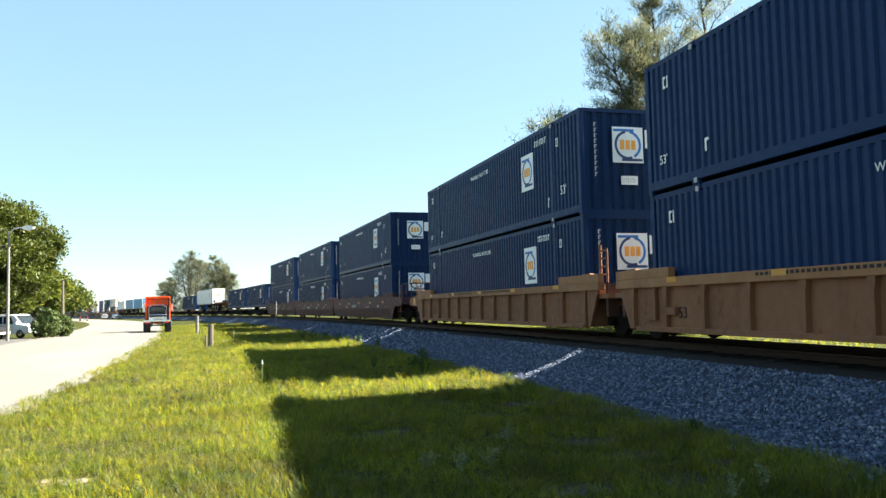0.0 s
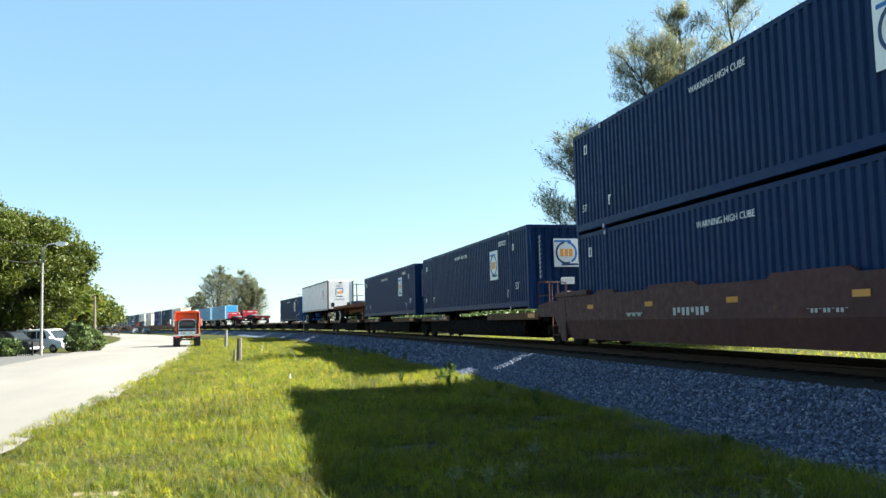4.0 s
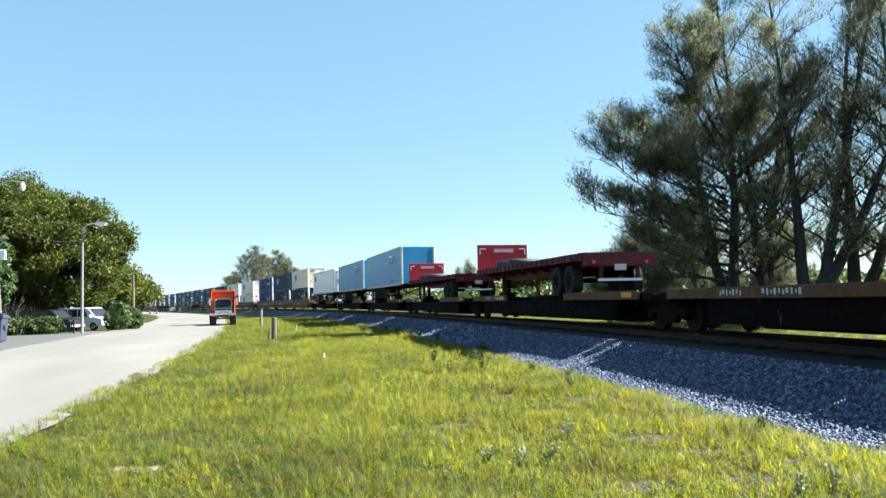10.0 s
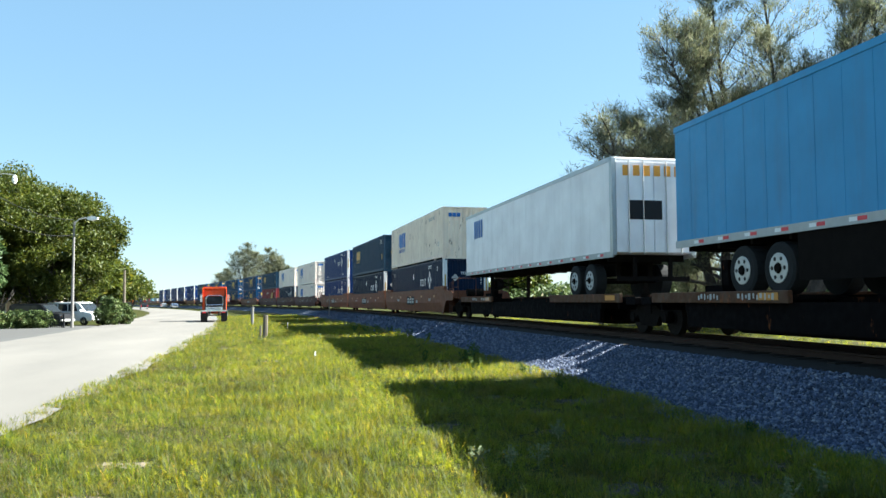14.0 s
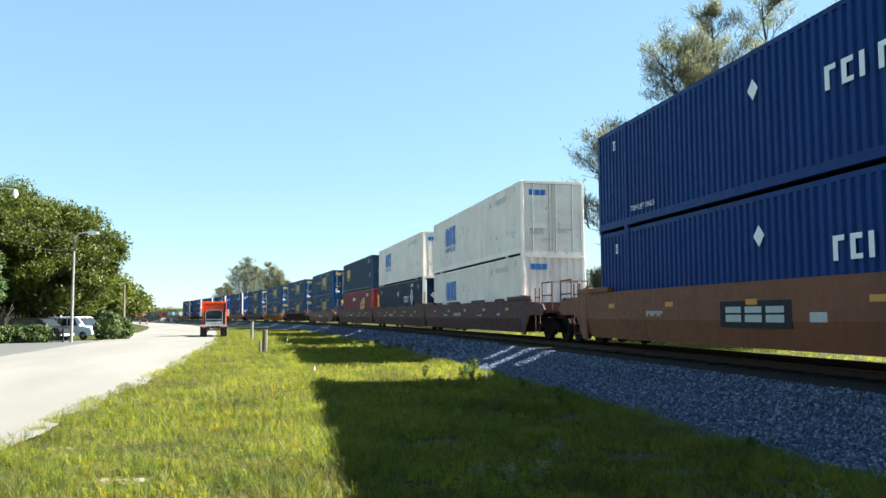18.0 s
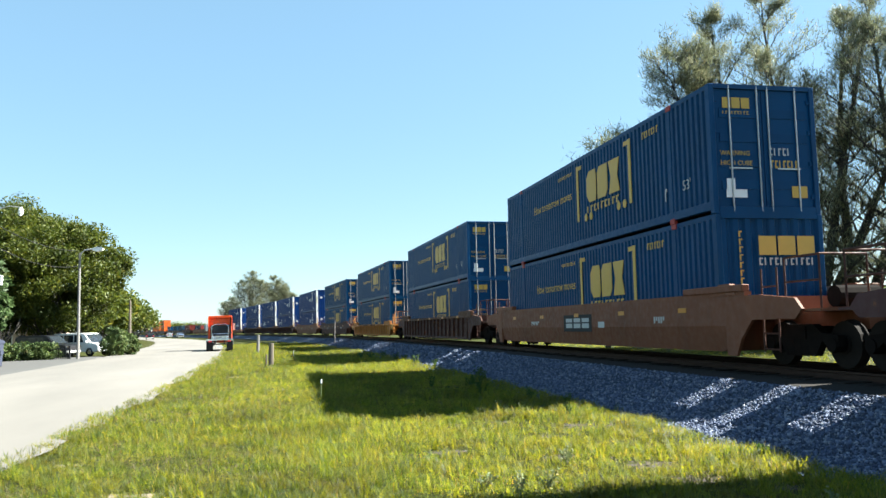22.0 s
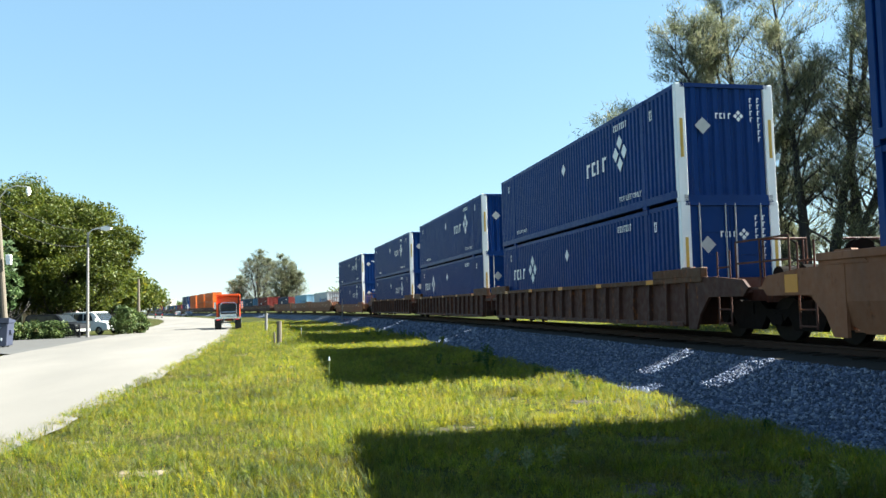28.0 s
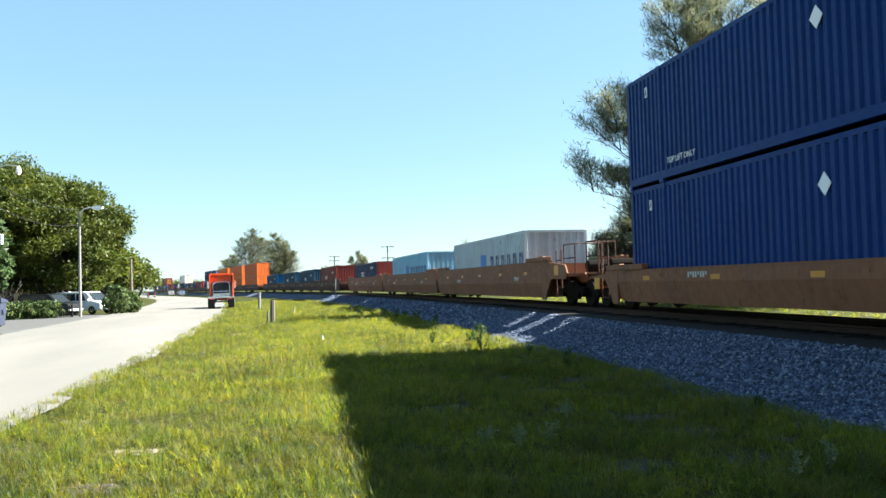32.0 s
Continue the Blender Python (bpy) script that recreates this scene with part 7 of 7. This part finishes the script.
    part("cross_member", boxes((-0.9, -3.2, 0.6, 0.9, -3.12, 0.72)), "blackmark", ob)
    return ob


tractor_unit()


def picket_fence():
    ob = thing("picket_fence", "low black metal picket fence at the driveway", "fence")
    ob.matrix_basis = pose(-16.9 * G, 57.3 * G, GROUND, 0, 0, -4)
    for k in range(12):
        x = -0.75 + k * 0.15
        part("picket", boxes((x - 0.035, -0.015, 0.02, x + 0.035, 0.015, 0.9)), "blackmark", ob)
    for z in (0.25, 0.7):
        part("fence_rail", boxes((-0.85, 0.015, z, 1.0, 0.045, z + 0.05)), "blackmark", ob)
    part("fence_post", boxes((1.0, -0.06, 0, 1.12, 0.06, 1.05)), "blackmark", ob)
    return ob


picket_fence()


def marker_post(x, y, h, r, mat, label, square=False, cap=False):
    ob = thing("marker_post", label, "post", "posts on the verge")
    ob.matrix_basis = pose(x * G, y * G, GROUND - 0.02, 0.8, 1.2, 20) @ Matrix.Scale(G, 4)
    bm = bmesh.new()
    if square:
        box(bm, -r, -r, -0.05, r, r, h)
    else:
        tube(bm, (0, 0, -0.05), (0, 0, h), r, r * 0.92, 9)
    part("shaft", bm, mat, ob, bevel=r * 0.12 if square else 0.0)
    if cap:
        bm = bmesh.new()
        tube(bm, (0, 0, h - 0.07), (0, 0, h + 0.02), r * 1.9, r * 1.4, 9)
        part("cap", bm, "white", ob, "white cap")
    return ob


marker_post(-1.84, 37.06, 1.06, 0.12, "wood", "stout weathered timber post on the verge")
marker_post(-2.1, 38.0, 0.55, 0.05, "wood", "short thin timber stake beside a post")
marker_post(-3.84, 59.1, 1.3, 0.11, "concrete", "grey concrete post on the verge")
marker_post(0.17, 18.3, 0.52, 0.009, "seed", "thin pale survey stake with a white cap", False, True)
marker_post(-1.05, 45.5, 0.5, 0.018, "greymark", "thin pale stake on the verge")
marker_post(2.0, 75.0, 2.3, 0.045, "concrete", "tall thin grey trackside marker post")


def bungalow():
    ob = thing("bungalow", "low peach stucco house behind the trees", "house")
    ob.matrix_basis = pose(-31 * G, 84 * G, GROUND, 0, 0, 12)
    for k, (x0, y0, x1, y1) in enumerate(((-8, -5, 8, -4.7), (-8, 4.7, 8, 5), (-8, -4.7, -7.7, 4.7), (7.7, -4.7, 8, 4.7))):
        part("wall", boxes((x0, y0, 0, x1, y1, 2.9)), "stucco", ob)
    bm = bmesh.new()
    prism(bm, [(-5.6, 2.9), (5.6, 2.9), (0, 4.6)], "x", -8.5, 8.5)
    part("roof", bm, "roof", ob)
    for x in (-5, -1.5, 2.5, 5.8):
        w_ = part("window", boxes((x - 0.6, -5.04, 0.9, x + 0.6, -5.0, 2.2)), "white", ob)
        part("pane", boxes((x - 0.52, -5.05, 0.98, x + 0.52, -5.04, 2.12)), "glass", w_)
    return ob


bungalow()


def far_shed(az, d, wdt, h, mat, label):
    ob = thing("warehouse", label, "building", "low buildings far away")
    ob.matrix_basis = pose(d * G * math.sin(radians(az)), d * G * math.cos(radians(az)), GROUND, 0, 0, -az)
    part("wall", boxes((-wdt / 2, 0, 0, wdt / 2, 14, h)), mat, ob)
    part("roof", boxes((-wdt / 2 - 0.3, -0.3, h, wdt / 2 + 0.3, 14.3, h + 0.4)), "roof", ob)
    for k in range(4):
        x = -wdt / 2 + wdt * (k + 0.5) / 4
        part("door", boxes((x - 1.2, -0.05, 0, x + 1.2, 0, 2.6)), "greymark", ob)
    return ob


far_shed(-20.5, 140, 24, 3.2, "stucco", "low peach building seen between the trees")

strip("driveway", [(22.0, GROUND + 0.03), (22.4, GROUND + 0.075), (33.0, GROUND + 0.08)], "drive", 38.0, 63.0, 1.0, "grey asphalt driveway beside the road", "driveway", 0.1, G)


# ---- weeds, tufts and bare patches on the verge ----
def bare_patch(x, y, r, seed, sandy):
    """Loose soil heaped a little over the ground, so that its rim frays into the grass."""
    bm = bmesh.new()
    rings, n = 7, 36
    rows = []
    for i in range(rings + 1):
        row = []
        for k in range(n):
            a = 2 * math.pi * k / n
            q = r * 1.25 * i / rings
            px, py = x + math.cos(a) * q * 1.5, y + math.sin(a) * q
            z = GROUND + swell(px, py) + 0.014 * (1 - i / rings) - 0.008 + 0.016 * noise.noise((px * 9, py * 9, seed)) + 0.008 * noise.noise((px * 30, py * 30, seed))
            row.append(bm.verts.new((px, py, z)))
        rows.append(row)
    for i in range(1, rings):
        for k in range(n):
            bm.faces.new((rows[i][k], rows[i][(k + 1) % n], rows[i + 1][(k + 1) % n], rows[i + 1][k]))
    bm.faces.new(rows[1])
    for v in rows[0]:
        bm.verts.remove(v)
    return tagged(new("bare_patch", mesh_of("bare_patch", bm, "sand" if sandy else "soil")), "bare sandy patch worn in the grass" if sandy else "bare brown patch of dead grass", "bare patch", kind="structure")


for k, (x, y, r, sandy) in enumerate(PATCHES):
    bare_patch(x, y, r, k, sandy)


def weed(x, y, h, seed, label, mat="weed", pale=False):
    r_ = np.random.default_rng(seed)
    ob = thing("weed", label, "plant", "weeds on the verge")
    ob.location = (x, y, GROUND)
    bm, tips = bmesh.new(), []
    for k in range(5):
        a = r_.random() * 6.28
        d = Vector((math.cos(a) * 0.35, math.sin(a) * 0.35, 1)).normalized()
        p = Vector((0, 0, -0.02))
        for j in range(4):
            d = (d + Vector(r_.normal(size=3) * 0.12)).normalized()
            q = p + d * h * (0.7 + 0.5 * r_.random()) / 4
            tube(bm, p, q, 0.006, 0.004, 5, False)
            tips += [p.lerp(q, t) for t in (0.3, 0.65, 1.0)] if j else []
            p = q
    tagged(part("stem", bm, mat, ob), kind="stuff")
    c = np.repeat(np.array([tuple(t) for t in tips]), 3, 0)
    c = c + r_.normal(size=c.shape) * h * 0.06
    v, f = leaves(c, h * (0.09 if not pale else 0.075), r_, 0.3)
    lf = new("foliage", fast_mesh("foliage", v, f, mat))
    lf.parent = ob
    return ob


for k, (x, y, h, m) in enumerate(WEEDS):
    weed(x, y, h, 300 + k, "leafy green weed at the foot of the bank" if m == "weed" else "pale-leaved wild plant in the grass", m, m == "seed")


sets = []
for k, (x, y, h) in enumerate(TUFTS):
    n = 70
    sets.append(blades(x + rng.normal(size=n) * 0.08, y + rng.normal(size=n) * 0.08, np.full(n, h), 0.004, 0.9))
joined("tall_grass", sets, "blade", "tall arching tufts of green grass on the verge", "grass")


# ---- what moves ----
def motions():
    for ob, s, z in MOVING:
        walk(ob, [(t, train_pose(s, t, z)) for t in range(0, 33)])


motions()
